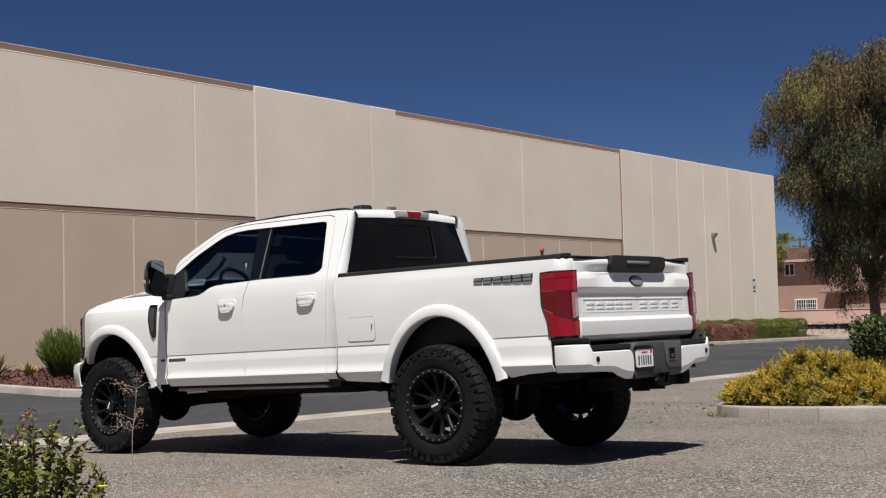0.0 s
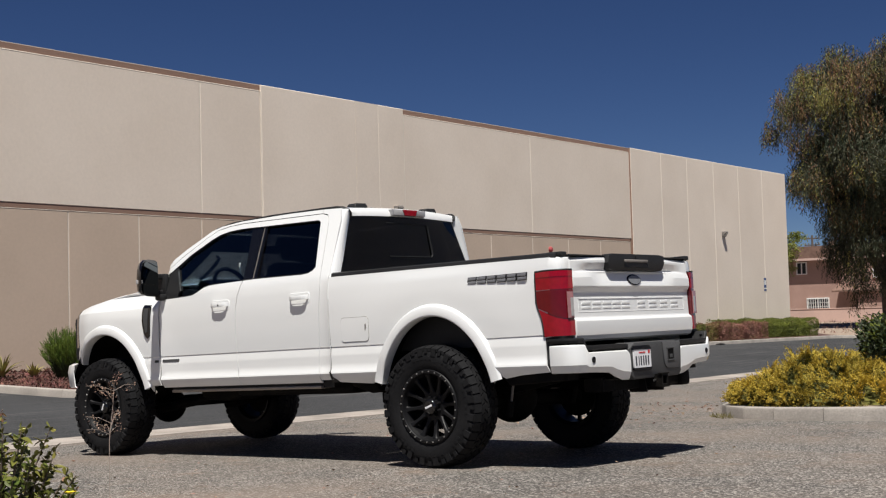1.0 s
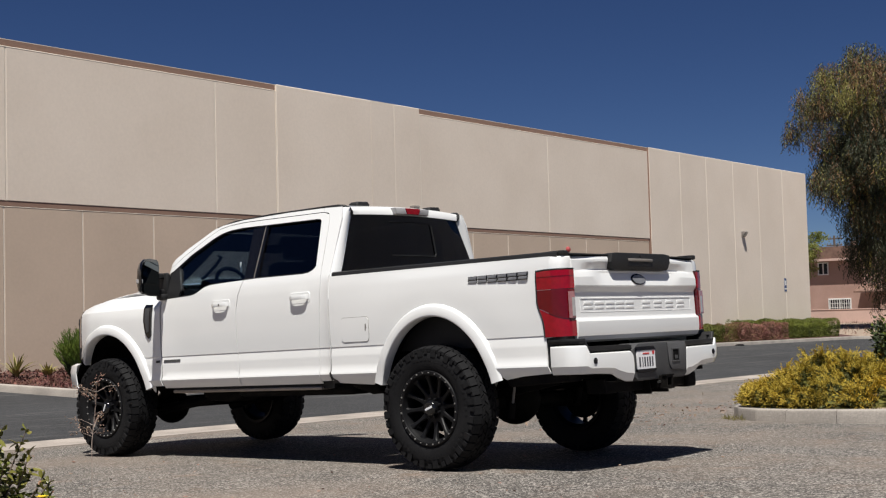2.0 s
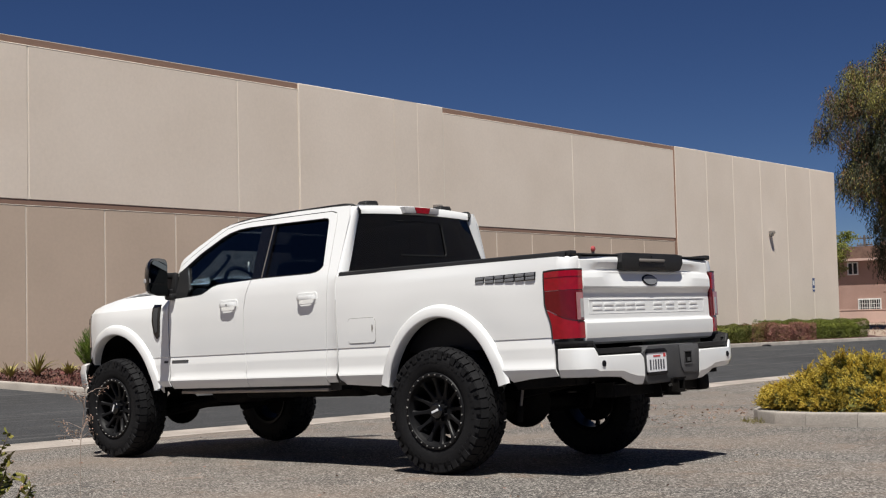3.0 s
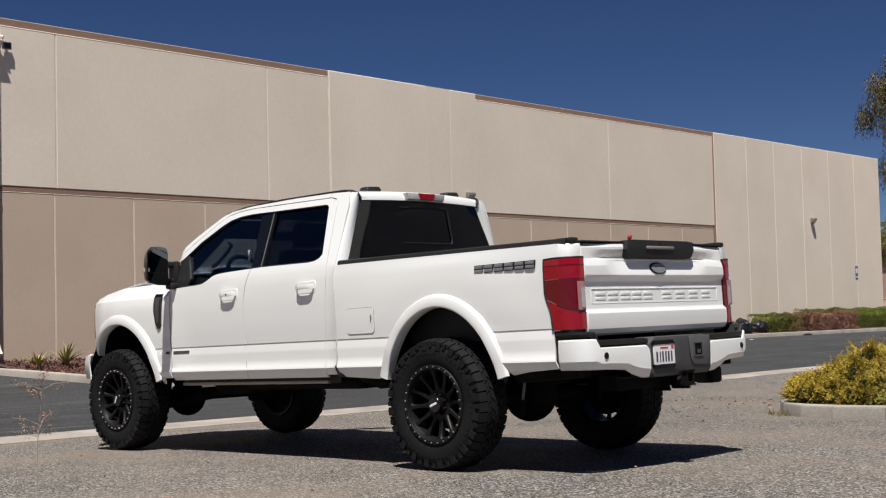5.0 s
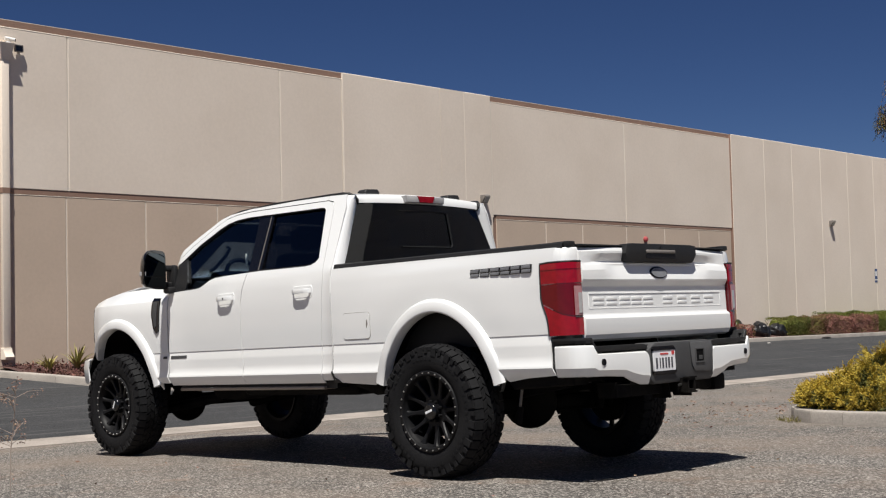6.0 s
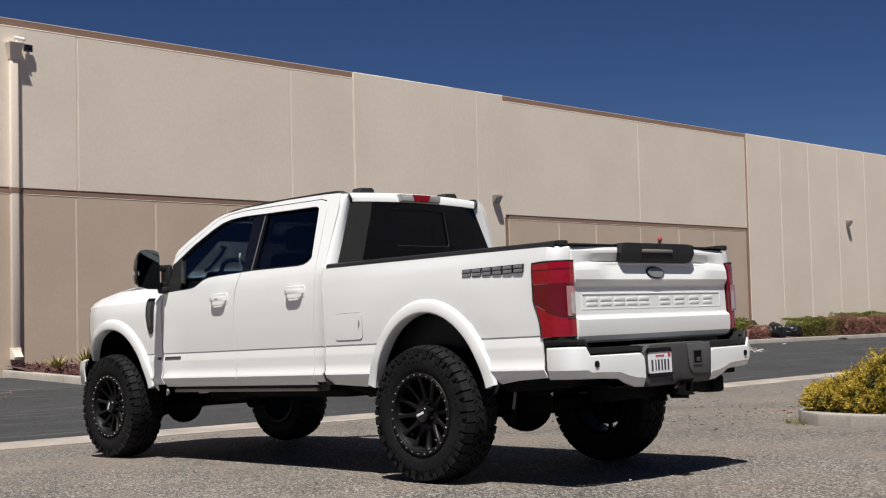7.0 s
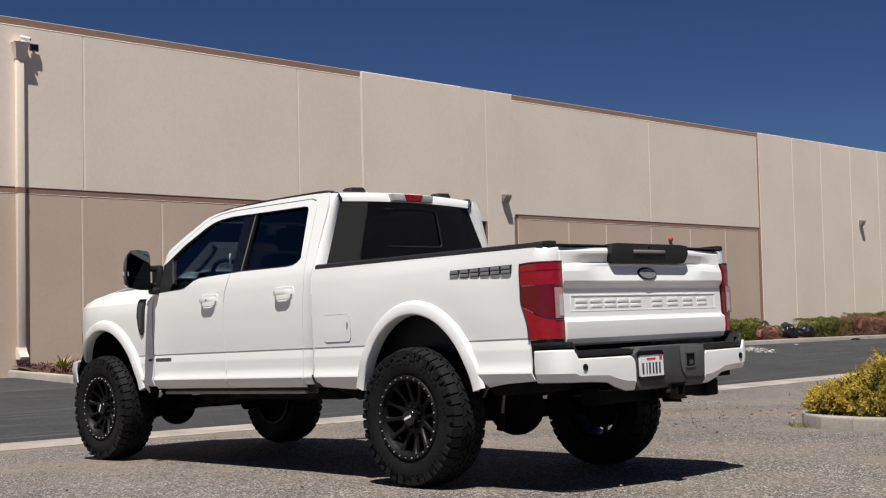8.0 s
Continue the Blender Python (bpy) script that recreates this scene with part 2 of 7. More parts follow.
L_DRY = leafmat("dry rusty blossoms", (0.24, 0.13, 0.10), (0.30, 0.22, 0.16), 0.3, 0.02)
L_AGAVE = leafmat("strap leaves", (0.36, 0.32, 0.11), (0.20, 0.20, 0.06), 0.35, 0.02)
L_CHIP = leafmat("bark chips", (0.17, 0.075, 0.06), (0.07, 0.036, 0.03), 0.5, 0.02, 0.9)
L_YELLOW = leafmat("yellow petals", (0.65, 0.45, 0.02), (0.6, 0.35, 0.02), 0.2, 0.01)
L_TREE2 = leafmat("yellow green tree leaves", (0.19, 0.19, 0.03), (0.11, 0.13, 0.025), 0.35, 0.02)


# ---- mesh helpers ----
def part(name, bm, material, parent=None, label="", sharp=32):
    """Links a bmesh as one mesh object under a thing or a part; edges sharper than the angle stay sharp."""
    bm.normal_update()
    for f in bm.faces:
        f.smooth = True
    lim = radians(sharp)
    for e in bm.edges:
        if len(e.link_faces) == 2 and e.calc_face_angle(0.0) > lim:
            e.smooth = False
    me = bpy.data.meshes.new(name)
    bm.to_mesh(me)
    bm.free()
    me.materials.append(material)
    ob = new(name, me)
    if parent is not None:
        ob.parent = parent
    if label:
        tagged(ob, label)
    return ob


def raw(name, verts, faces, material, parent=None, label="", smooth=False):
    me = bpy.data.meshes.new(name)
    me.from_pydata(verts, [], faces)
    me.validate()
    if smooth:
        me.shade_smooth()
    me.materials.append(material)
    ob = new(name, me)
    if parent is not None:
        ob.parent = parent
    if label:
        tagged(ob, label)
    return ob


def thing(name, m, label, category, group="", kind=""):
    ob = new(name)
    ob.empty_display_size = 0.2
    ob.matrix_world = m
    return tagged(ob, label, category, group, kind)


def box(x0, x1, y0, y1, z0, z1, bev=0.0, seg=2, bm=None):
    bm = bm or bmesh.new()
    vs = [bm.verts.new((x, y, z)) for x in (x0, x1) for y in (y0, y1) for z in (z0, z1)]
    fs = [bm.faces.new([vs[i] for i in q]) for q in ((0, 1, 3, 2), (4, 6, 7, 5), (0, 4, 5, 1), (2, 3, 7, 6), (0, 2, 6, 4), (1, 5, 7, 3))]
    if bev > 0:
        es = list({e for f in fs for e in f.edges})
        bmesh.ops.bevel(bm, geom=es, offset=bev, segments=seg, affect="EDGES", profile=0.5)
    return bm


def prism(pts, axis, a, b, bev=0.0, seg=2, bm=None):
    """A closed outline (2D) pushed along an axis (x, y or z) from a to b."""
    bm = bm or bmesh.new()
    mk = {"x": lambda p, d: (d, p[0], p[1]), "y": lambda p, d: (p[0], d, p[1]), "z": lambda p, d: (p[0], p[1], d)}[axis]
    A = [bm.verts.new(mk(p, a)) for p in pts]
    B = [bm.verts.new(mk(p, b)) for p in pts]
    n = len(pts)
    fs = [bm.faces.new(A), bm.faces.new(B[::-1])]
    for i in range(n):
        fs.append(bm.faces.new((A[i], B[i], B[(i + 1) % n], A[(i + 1) % n])))
    bmesh.ops.recalc_face_normals(bm, faces=fs)
    if bev > 0:
        es = [e for f in fs[:2] for e in f.edges]
        bmesh.ops.bevel(bm, geom=list(set(es)), offset=bev, segments=seg, affect="EDGES", profile=0.5)
    return bm


def tube(path, rad, sides=8, bm=None, caps=True):
    """A round tube along a path; rad is one radius or one for each point."""
    bm = bm or bmesh.new()
    rings = []
    for i, p in enumerate(path):
        p = Vector(p)
        d = (Vector(path[min(i + 1, len(path) - 1)]) - Vector(path[max(i - 1, 0)])).normalized()
        up = Vector((0, 0, 1)) if abs(d.z) < 0.9 else Vector((1, 0, 0))
        a = d.cross(up).normalized()
        b = a.cross(d)
        r = rad[i] if isinstance(rad, (list, tuple)) else rad
        rings.append([bm.verts.new(p + r * (math.cos(k * math.tau / sides) * a + math.sin(k * math.tau / sides) * b)) for k in range(sides)])
    fs = []
    for r0, r1 in zip(rings, rings[1:]):
        for k in range(sides):
            fs.append(bm.faces.new((r0[k], r0[(k + 1) % sides], r1[(k + 1) % sides], r1[k])))
    if caps:
        fs.append(bm.faces.new(rings[0][::-1]))
        fs.append(bm.faces.new(rings[-1]))
    bmesh.ops.recalc_face_normals(bm, faces=fs)
    return bm


def lathe(prof, axis="y", sides=48, bm=None, closed=False):
    """Turns a profile (radius, along) round an axis."""
    bm = bm or bmesh.new()
    rings = []
    for k in range(sides):
        c, s = math.cos(k * math.tau / sides), math.sin(k * math.tau / sides)
        if axis == "y":
            rings.append([bm.verts.new((r * c, a, r * s)) for r, a in prof])
        else:
            rings.append([bm.verts.new((r * c, r * s, a)) for r, a in prof])
    n = len(prof)
    fs = []
    for k in range(sides):
        A, B = rings[k], rings[(k + 1) % sides]
        for i in range(n if closed else n - 1):
            j = (i + 1) % n
            fs.append(bm.faces.new((A[i], A[j], B[j], B[i])))
    bmesh.ops.remove_doubles(bm, verts=bm.verts, dist=1e-5)
    bmesh.ops.recalc_face_normals(bm, faces=bm.faces)
    return bm


def grid(rows, bm=None, closed=False):
    """A sheet from rows of points."""
    bm = bm or bmesh.new()
    R = [[bm.verts.new(p) for p in r] for r in rows]
    for a, b in zip(R, R[1:]):
        for i in range(len(a) - 1):
            bm.faces.new((a[i], a[i + 1], b[i + 1], b[i]))
    return bm


def thick(bm, t):
    bmesh.ops.recalc_face_normals(bm, faces=bm.faces)
    bmesh.ops.solidify(bm, geom=bm.faces[:], thickness=t)
    bmesh.ops.recalc_face_normals(bm, faces=bm.faces)
    return bm


def shell(bm, vec):
    """Gives a sheet thickness by a straight push."""
    made = bmesh.ops.extrude_face_region(bm, geom=bm.faces[:], use_keep_orig=True)
    bmesh.ops.translate(bm, vec=vec, verts=[g for g in made["geom"] if isinstance(g, bmesh.types.BMVert)])
    bmesh.ops.recalc_face_normals(bm, faces=bm.faces)
    return bm


def lerp(a, b, k):
    return a + (b - a) * k


def interp(x, xs, ys):
    return float(np.interp(x, xs, ys))


def smooth(x, a, b):
    k = min(1.0, max(0.0, (x - a) / (b - a)))
    return k * k * (3 - 2 * k)


# ---- ground ----
def gz(x, y):
    """Height of the paved ground."""
    z = -0.078 + 0.035 * (interp(x, (-14.0, 2.0), (-14.0, 2.0)) + 7.0)
    z += interp(y, (-6, 20, 45, 62, 130), (0.231, -0.214, -0.414, -0.60, -0.85))
    # slight crown of the lot
    near = interp(x, (-14.1, -12.5, -11.0, -9.0, -7.0, -4.5), (0.0, 0.040, 0.055, 0.040, 0.022, 0.0))
    far = interp(x, (-14.1, -12.5, -11.0, -9.0, -7.0, -4.5), (0.0, 0.055, 0.078, 0.035, 0.003, 0.0))
    z += lerp(near, far, smooth(y, 7.6, 9.3)) * interp(y, (0.0, 6.5, 9.6, 12.8), (0.4, 1.0, 1.0, 0.0))
    if x < -14.9:
        z += 0.0245 * (-14.9 - max(x, -26.0))
    return z


GX = [-900, -300, -120, -70, -50, -38, -30, -26, -24, -22, -20, -18, -16, -14.9, -14.45, -14, -12.5, -11, -9.5, -8, -6.5, -5, -3, -1, 2, 6, 15, 40, 120, 900]
GY = [-900, -200, -60, -20, -6, -2, 2, 4, 6, 8, 10, 12, 14, 16, 18, 20, 24, 28, 34, 40, 45, 50, 56, 62, 75, 95, 130, 250, 900]


def sheet(name, xs, ys, lift, material, label, category):
    """A sheet of ground that follows gz."""
    bm = grid([[(x, y, gz(x, y) + lift) for x in xs] for y in ys])
    bmesh.ops.recalc_face_normals(bm, faces=bm.faces)
    return tagged(part(name, bm, material), label, category, kind="structure")


sheet("ground", GX, GY, 0.0, M_LOT, "pale weathered asphalt lot with worn stones", "ground")
sheet("road", [x for x in GX if -26 <= x <= -14.9], [y for y in GY if -60 <= y <= 75], 0.006, M_ROAD, "dark sealed asphalt drive lane beside the warehouse", "road")

# gutter strip of concrete slabs between lot and drive lane
gut = thing("gutter", Matrix(), "pale worn concrete gutter strip along the drive lane", "gutter", kind="structure")
rng = random.Random(5)
y = -8.0
while y < 62:
    y2 = y + 2.95
    xs = (-14.87, -14.46, -14.06 + rng.uniform(-0.03, 0.03))
    ys = (y + 0.012, (y + y2) / 2, y2 - 0.012)
    bm = grid([[(x, yy, gz(x, yy) + 0.008) for x in xs] for yy in ys])
    bmesh.ops.recalc_face_normals(bm, faces=bm.faces)
    shell(bm, (0, 0, -0.1))
    part("slab", bm, M_GUTTER, gut)
    y = y2


def kerb_run(thing_ob, pts, height, width, inside, step=3.0, mat_=None, base=gz):
    """Kerb stones along a line of points; the bed lies on the side that inside (+1 or -1) names."""
    dense = []
    for a, b in zip(pts, pts[1:]):
        a, b = Vector(a), Vector(b)
        n = max(1, round((b - a).length / step))
        dense += [a.lerp(b, i / n) for i in range(n)]
    dense.append(Vector(pts[-1]))
    nrm = []
    for i in range(len(dense)):
        d = (dense[min(i + 1, len(dense) - 1)] - dense[max(i - 1, 0)]).normalized()
        nrm.append(Vector((-d.y, d.x)) * inside)
    for i in range(len(dense) - 1):
        bm = bmesh.new()
        ends = []
        for j, push in ((i, 0.004), (i + 1, -0.004)):
            p = dense[j] + (dense[i + 1] - dense[i]).normalized() * push
            n, z = nrm[j], base(*dense[j])
            ring = [(p, -0.15), (p, height - 0.03), (p + n * 0.012, height - 0.008), (p + n * 0.04, height), (p + n * width, height), (p + n * width, -0.15)]
            ends.append([bm.verts.new((q.x, q.y, z + h)) for q, h in ring])
        A, B = ends
        for k in range(6):
            bm.faces.new((A[k], A[(k + 1) % 6], B[(k + 1) % 6], B[k]))
        bm.faces.new(A)
        bm.faces.new(B[::-1])
        bmesh.ops.recalc_face_normals(bm, faces=bm.faces)
        part("kerb_stone", bm, mat_ or M_CONC, thing_ob, sharp=40)


def bed(name, outline, z_of, material, label, cell=0.25, amp=0.02):
    """Planting bed surface filling an outline, slightly uneven."""
    cells = clip_cells(outline, cell, cell)
    bm = cells_mesh(cells, lambda x, y: (x, y, z_of(x, y) + amp * noise.noise(Vector((x * 2.1, y * 2.1, 3)))))
    bmesh.ops.recalc_face_normals(bm, faces=bm.faces)
    for f in bm.faces:
        if f.normal.z < 0:
            f.normal_flip()
    return tagged(part(name, bm, material), label, "planting bed", kind="structure")


def clip_half(poly, ax, lim, keep_ge):
    out = []
    for i, p in enumerate(poly):
        q = poly[(i + 1) % len(poly)]
        ip = p[ax] >= lim if keep_ge else p[ax] <= lim
        iq = q[ax] >= lim if keep_ge else q[ax] <= lim
        if ip:
            out.append(p)
        if ip != iq:
            k = (lim - p[ax]) / (q[ax] - p[ax])
            r = [p[0] + k * (q[0] - p[0]), p[1] + k * (q[1] - p[1])]
            r[ax] = lim
            out.append(tuple(r))
    return out


def clip_cells(outline, du, dh, hlines=None, ulines=None):
    """Cuts a closed 2D outline into grid cells."""
    u0, u1 = min(p[0] for p in outline), max(p[0] for p in outline)
    h0, h1 = min(p[1] for p in outline), max(p[1] for p in outline)
    U = sorted(set([u0, u1] + [u0 + (u1 - u0) * i / max(1, round((u1 - u0) / du)) for i in range(1, max(1, round((u1 - u0) / du)))] if ulines is None else [u0, u1] + [u for u in ulines if u0 < u < u1]))
    Hs = sorted(set([h0, h1] + ([h for h in hlines if h0 < h < h1] if hlines else [h0 + (h1 - h0) * i / max(1, round((h1 - h0) / dh)) for i in range(1, max(1, round((h1 - h0) / dh)))])))
    cells = []
    for a, b in zip(U, U[1:]):
        col = clip_half(clip_half(outline, 0, a, True), 0, b, False)
        if len(col) < 3:
            continue
        for c, d in zip(Hs, Hs[1:]):
            split_cell(col, a, b, c, d, cells, 0)
    return cells


def split_cell(poly, a, b, c, d, cells, level):
    """Adds the part of an outline inside one cell; a cell that it crosses twice is quartered."""
    p = clip_half(clip_half(clip_half(clip_half(poly, 0, a, True), 0, b, False), 1, c, True), 1, d, False)
    q = []
    for v in p:
        k = (round(v[0], 4), round(v[1], 4))
        if not q or q[-1] != k:
            q.append(k)
    while len(q) > 1 and q[0] == q[-1]:
        q.pop()
    if len(q) < 3:
        return
    edges = 0
    for lim, ax in ((a, 0), (b, 0), (c, 1), (d, 1)):
        runs = [abs(q[i][ax] - lim) < 1e-4 and abs(q[(i + 1) % len(q)][ax] - lim) < 1e-4 for i in range(len(q))]
        edges = max(edges, sum(1 for i in range(len(q)) if runs[i] and not runs[i - 1]))
    if (len(set(q)) < len(q) or edges > 1) and level < 4:
        m, n = (a + b) / 2, (c + d) / 2
        for x0, x1 in ((a, m), (m, b)):
            for y0, y1 in ((c, n), (n, d)):
                split_cell(p, x0, x1, y0, y1, cells, level + 1)
        return
    cells.append(q)


def cells_mesh(cells, fn):
    bm = bmesh.new()
    seen = {}
    for c in cells:
        ids = []
        for p in c:
            k = (round(p[0], 4), round(p[1], 4))
            if k not in seen:
                seen[k] = bm.verts.new(fn(*p))
            if not ids or ids[-1] is not seen[k]:
                ids.append(seen[k])
        while len(ids) > 1 and ids[0] is ids[-1]:
            ids.pop()
        if len(ids) < 3 or len(set(ids)) < len(ids):
            continue
        ar = sum(c[i][0] * c[(i + 1) % len(c)][1] - c[(i + 1) % len(c)][0] * c[i][1] for i in range(len(c)))
        if abs(ar) < 1e-7:
            continue
        try:
            bm.faces.new(ids)
        except ValueError:
            pass
    return bm


# long planting bed at the foot of the warehouse
KX = -24.75
wk = thing("kerb", Matrix(), "pale concrete kerb round the warehouse planting bed", "kerb", kind="structure")
kline = [(-26.38, 14.0), (-21.2, 14.0), (-20.6, 14.25), (-20.3, 14.9), (-20.4, 16.0), (-21.6, 18.6), (-24.2, 22.0), (KX, 23.5), (KX, 60.3), (-24.5, 61.2), (-23.9, 61.7), (-23.0, 61.85), (8.0, 61.85)]
kerb_run(wk, kline, 0.15, 0.15, +1, 3.0)
bed("mulch_bed", [(-26.39, 14.1), (-21.3, 14.1), (-20.7, 14.4), (-20.45, 15.0), (-20.5, 15.9), (-21.7, 18.5), (-24.3, 22.0), (KX - 0.1, 23.6), (KX - 0.1, 61.9), (-26.39, 62.0)],
    lambda x, y: gz(x, y) + 0.13 + 0.10 * smooth(-x, 24.9, 26.3), M_MULCH, "reddish brown bark mulch bed along the wall", 0.5)

# island with rounded kerb
IK = [(-8.25, 24.0), (-8.25, 15.2), (-8.2, 14.55), (-8.0, 14.0), (-7.72, 13.55), (-7.35, 13.2), (-6.9, 12.98), (-6.3, 12.86), (-5.2, 12.80), (-2.4, 12.72), (1.5, 12.6)]
ik = thing("kerb", Matrix(), "weathered concrete kerb of the juniper island", "kerb", kind="structure")
kerb_run(ik, IK[:2], 0.135, 0.15, +1, 3.0)
kerb_run(ik, IK[1:9], 0.135, 0.15, +1, 1.4)
kerb_run(ik, IK[8:], 0.135, 0.15, +1, 2.4)
bed("soil_bed", [(-8.12, 24.0), (-8.12, 15.2), (-8.05, 14.6), (-7.85, 14.1), (-7.6, 13.68), (-7.28, 13.36), (-6.85, 13.12), (-6.3, 12.99), (-5.2, 12.93), (-2.4, 12.85), (1.5, 12.7), (1.5, 24)],
    lambda x, y: gz(x, y) + 0.112 + 0.10 * smooth(y, 13.2, 16), M_SOIL, "dry pale soil bed of the island", 0.3)

# ---- warehouse ----
WX = -26.4
ware = thing("warehouse", pose(WX, 0, 0), "long beige tilt-up concrete warehouse with brown reveal bands", "building", kind="structure")
WTOP = 7.53
bm = box(-30.0, -0.03, -40.0, 59.30, -1.2, WTOP - 0.012)
part("wall_core", bm, M_BROWN, ware, "brown recessed wall face behind the panels")
bm = box(-30.0, -0.028, -40.0, 59.32, WTOP - 0.012, WTOP, 0)
part("parapet_cap", bm, M_CAULK, ware, "thin pale metal coping")


def slab(y0, y1, z0, z1, x1, material, name):
    bm = box(-0.04, x1, y0 + 0.011, y1 - 0.011, z0, z1)
    es = [e for e in bm.edges if all(abs(v.co.x - x1) < 1e-6 for v in e.verts)]
    bmesh.ops.bevel(bm, geom=es, offset=0.014, segments=1, affect="EDGES")
    return part(name, bm, material, ware)


def strip(y0, y1, z0, z1, x0, x1, material, name, label=""):
    return part(name, box(x0, x1, y0, y1, z0, z1), material, ware, label)


# sections: (start, end, recessed)
UP = {0: [-40.0, -27.1, -14.8, -2.6, 3.55, 9.65, 15.83, 21.89, 24.05], 1: [30.14, 37.15, 44.17]}
LOW = {0: [-40, -30, -20, -10, -0.5, 1.5, 3.6, 5.6, 7.65, 9.65, 11.7, 13.74, 15.77, 17.82, 19.87, 21.89, 24.05], 1: [30.30, 32.72, 34.65, 37.15, 39.5, 41.78, 44.08]}
for k in (0, 1):
    for a, b in zip(UP[k], UP[k][1:]):
        slab(a, b, 3.87, 7.345, 0.0, M_WALL, "upper_panel")
    for a, b in zip(LOW[k], LOW[k][1:]):
        slab(a, b, -1.2, 3.735, -0.008, M_WALLLOW, "lower_panel")
    for a in UP[k][1:-1]:
        strip(a - 0.0125, a + 0.0125, 3.872, 7.343, -0.029, -0.006, M_CAULK, "joint_strip")
    for a in LOW[k][1:-1]:
        strip(a - 0.0125, a + 0.0125, -1.0, 3.733, -0.029, -0.014, M_CAULK, "joint_strip")
    part("ledge", prism([(-0.029, 7.345), (0.004, 7.345), (0.004, 7.352), (-0.029, 7.369)], "y", UP[k][0] + 0.01, UP[k][-1] - 0.01), M_CAULK, ware, "pale sloping ledge under the top band")
    part("ledge", prism([(-0.029, 3.735), (-0.003, 3.735), (-0.003, 3.742), (-0.029, 3.752)], "y", LOW[k][0] + 0.01, LOW[k][-1] - 0.01), M_CAULK, ware, "pale sloping ledge under the middle band")
    strip(LOW[k][0] + 0.02, LOW[k][-1] - 0.02, 3.754, 3.868, -0.029, -0.011, M_BROWN, "reveal_band", "brown painted reveal band")
    strip(UP[k][0] + 0.02, UP[k][-1] - 0.02, 7.371, WTOP - 0.014, -0.029, -0.020, M_BROWN, "reveal_band", "brown painted reveal band")
# plain full-height panels; one has a doorway
DOOR = (27.9, 28.93, 3.62)
slab(24.05, 27.9 + 0.011, -1.2, WTOP - 0.002, 0.02, M_WALL, "full_panel")
slab(DOOR[1] - 0.011, 30.14, -1.2, WTOP - 0.002, 0.02, M_WALL, "full_panel")
strip(27.9, DOOR[1], DOOR[2], WTOP - 0.002, -0.029, 0.019, M_WALL, "door_head")
strip(27.9, DOOR[1], -1.2, DOOR[2], -0.029, -0.02, M_DARKGLASS, "dark_door", "dark glazed door set deep in the wall")
strip(DOOR[1] - 0.06, DOOR[1], -1.2, DOOR[2], -0.02, 0.012, M_BROWN, "door_jamb")
DJ = [44.17, 46.68, 48.97, 51.49, 54.02, 56.62, 59.40]
for a, b in zip(DJ, DJ[1:]):
    slab(a, b, -1.2, WTOP - 0.002, 0.06, M_WALL, "full_panel")
for a in DJ[1:-1]:
    strip(a - 0.0125, a + 0.0125, -1.0, WTOP - 0.01, -0.029, 0.05, M_CAULK, "joint_strip")
strip(44.155, 44.179, -1.0, WTOP - 0.01, -0.029, 0.045, M_BROWN, "corner_bead", "brown painted edge of the tall panels")
strip(30.13, 30.16, 3.8, 7.34, -0.029, 0.012, M_CAULK, "joint_strip")
strip(24.04, 24.065, 3.8, 7.34, -0.029, 0.012, M_CAULK, "joint_strip")
bm = box(-30.0, -0.04, 59.30, 59.40, -1.2, WTOP - 0.002)
part("end_wall", bm, M_WALL, ware)


# pale building across the lot, which the truck's rear window mirrors
ob_ = thing("opposite_building", pose(8.9, 20.0, 0), "plain pale concrete building across the lot", "building", kind="structure")
part("wall_core", box(0.02, 15.9, 0.05, 24.0, -0.9, 10.6), M_SIGNW, ob_)
for k in range(3):
    for z0, z1 in ((-0.9, 7.1), (7.16, 10.7)):
        part("wall_panel", box(5.3 * k + 0.02, 5.3 * k + 5.26, 0.0, 0.06, z0, z1, 0.008, 1), M_SIGNW, ob_)
for k in range(4):
    part("wall_panel", box(-0.03, 0.03, 6.0 * k + 0.07, 6.0 * k + 6.03, -0.9, 10.7, 0.008, 1), M_SIGNW, ob_)


# ---- pickup truck; local axes: x forward from the rear axle, y to its left, z up from the tyres' contact ----
truck = thing("pickup_truck", pose(-7.09, 8.48, -0.055, 0, 2.0, 179.4), "white lifted crew cab pickup truck parked on the lot", "pickup truck")
HR, HF, HUB = -0.02, 4.005, 0.445
SKIN_H = (0.60, 0.635, 0.665, 0.695, 0.712, 0.728, 0.745, 0.79, 0.845, 0.862, 0.914, 0.919, 0.922, 1.05, 1.25, 1.40, 1.48, 1.53, 2.07)
SKIN_V = (0.900, 0.926, 0.950, 0.966, 0.972, 0.969, 0.961, 0.957, 0.960, 0.959, 0.9515, 0.951, 0.956, 0.962, 0.965, 0.958, 0.947, 0.932, 0.755)


def skin(u, h):
    """Half width of the body at a station and height."""
    v = interp(h, SKIN_H, SKIN_V)
    if u < 1.07 and h < 1.5:
        v += 0.010
    if u < -1.02:
        v -= 0.35 * (-1.02 - u) ** 1.6
    if u > 3.12:
        v -= 0.15 * smooth(h, 1.34, 1.56) * smooth(u, 3.12, 3.3)
        v -= interp(u, (4.08, 4.33, 4.53, 4.70, 4.84, 4.95), (0, 0.02, 0.075, 0.175, 0.34, 0.55))
    for c, r in ((HR, 0.80), (HF, 0.84)):  # swelling round the wheel arches
        d = math.hypot(u - c, h - HUB)
        if h < 1.45:
            v += 0.014 * smooth(1.25 - d, 0.0, 0.45)
    return v


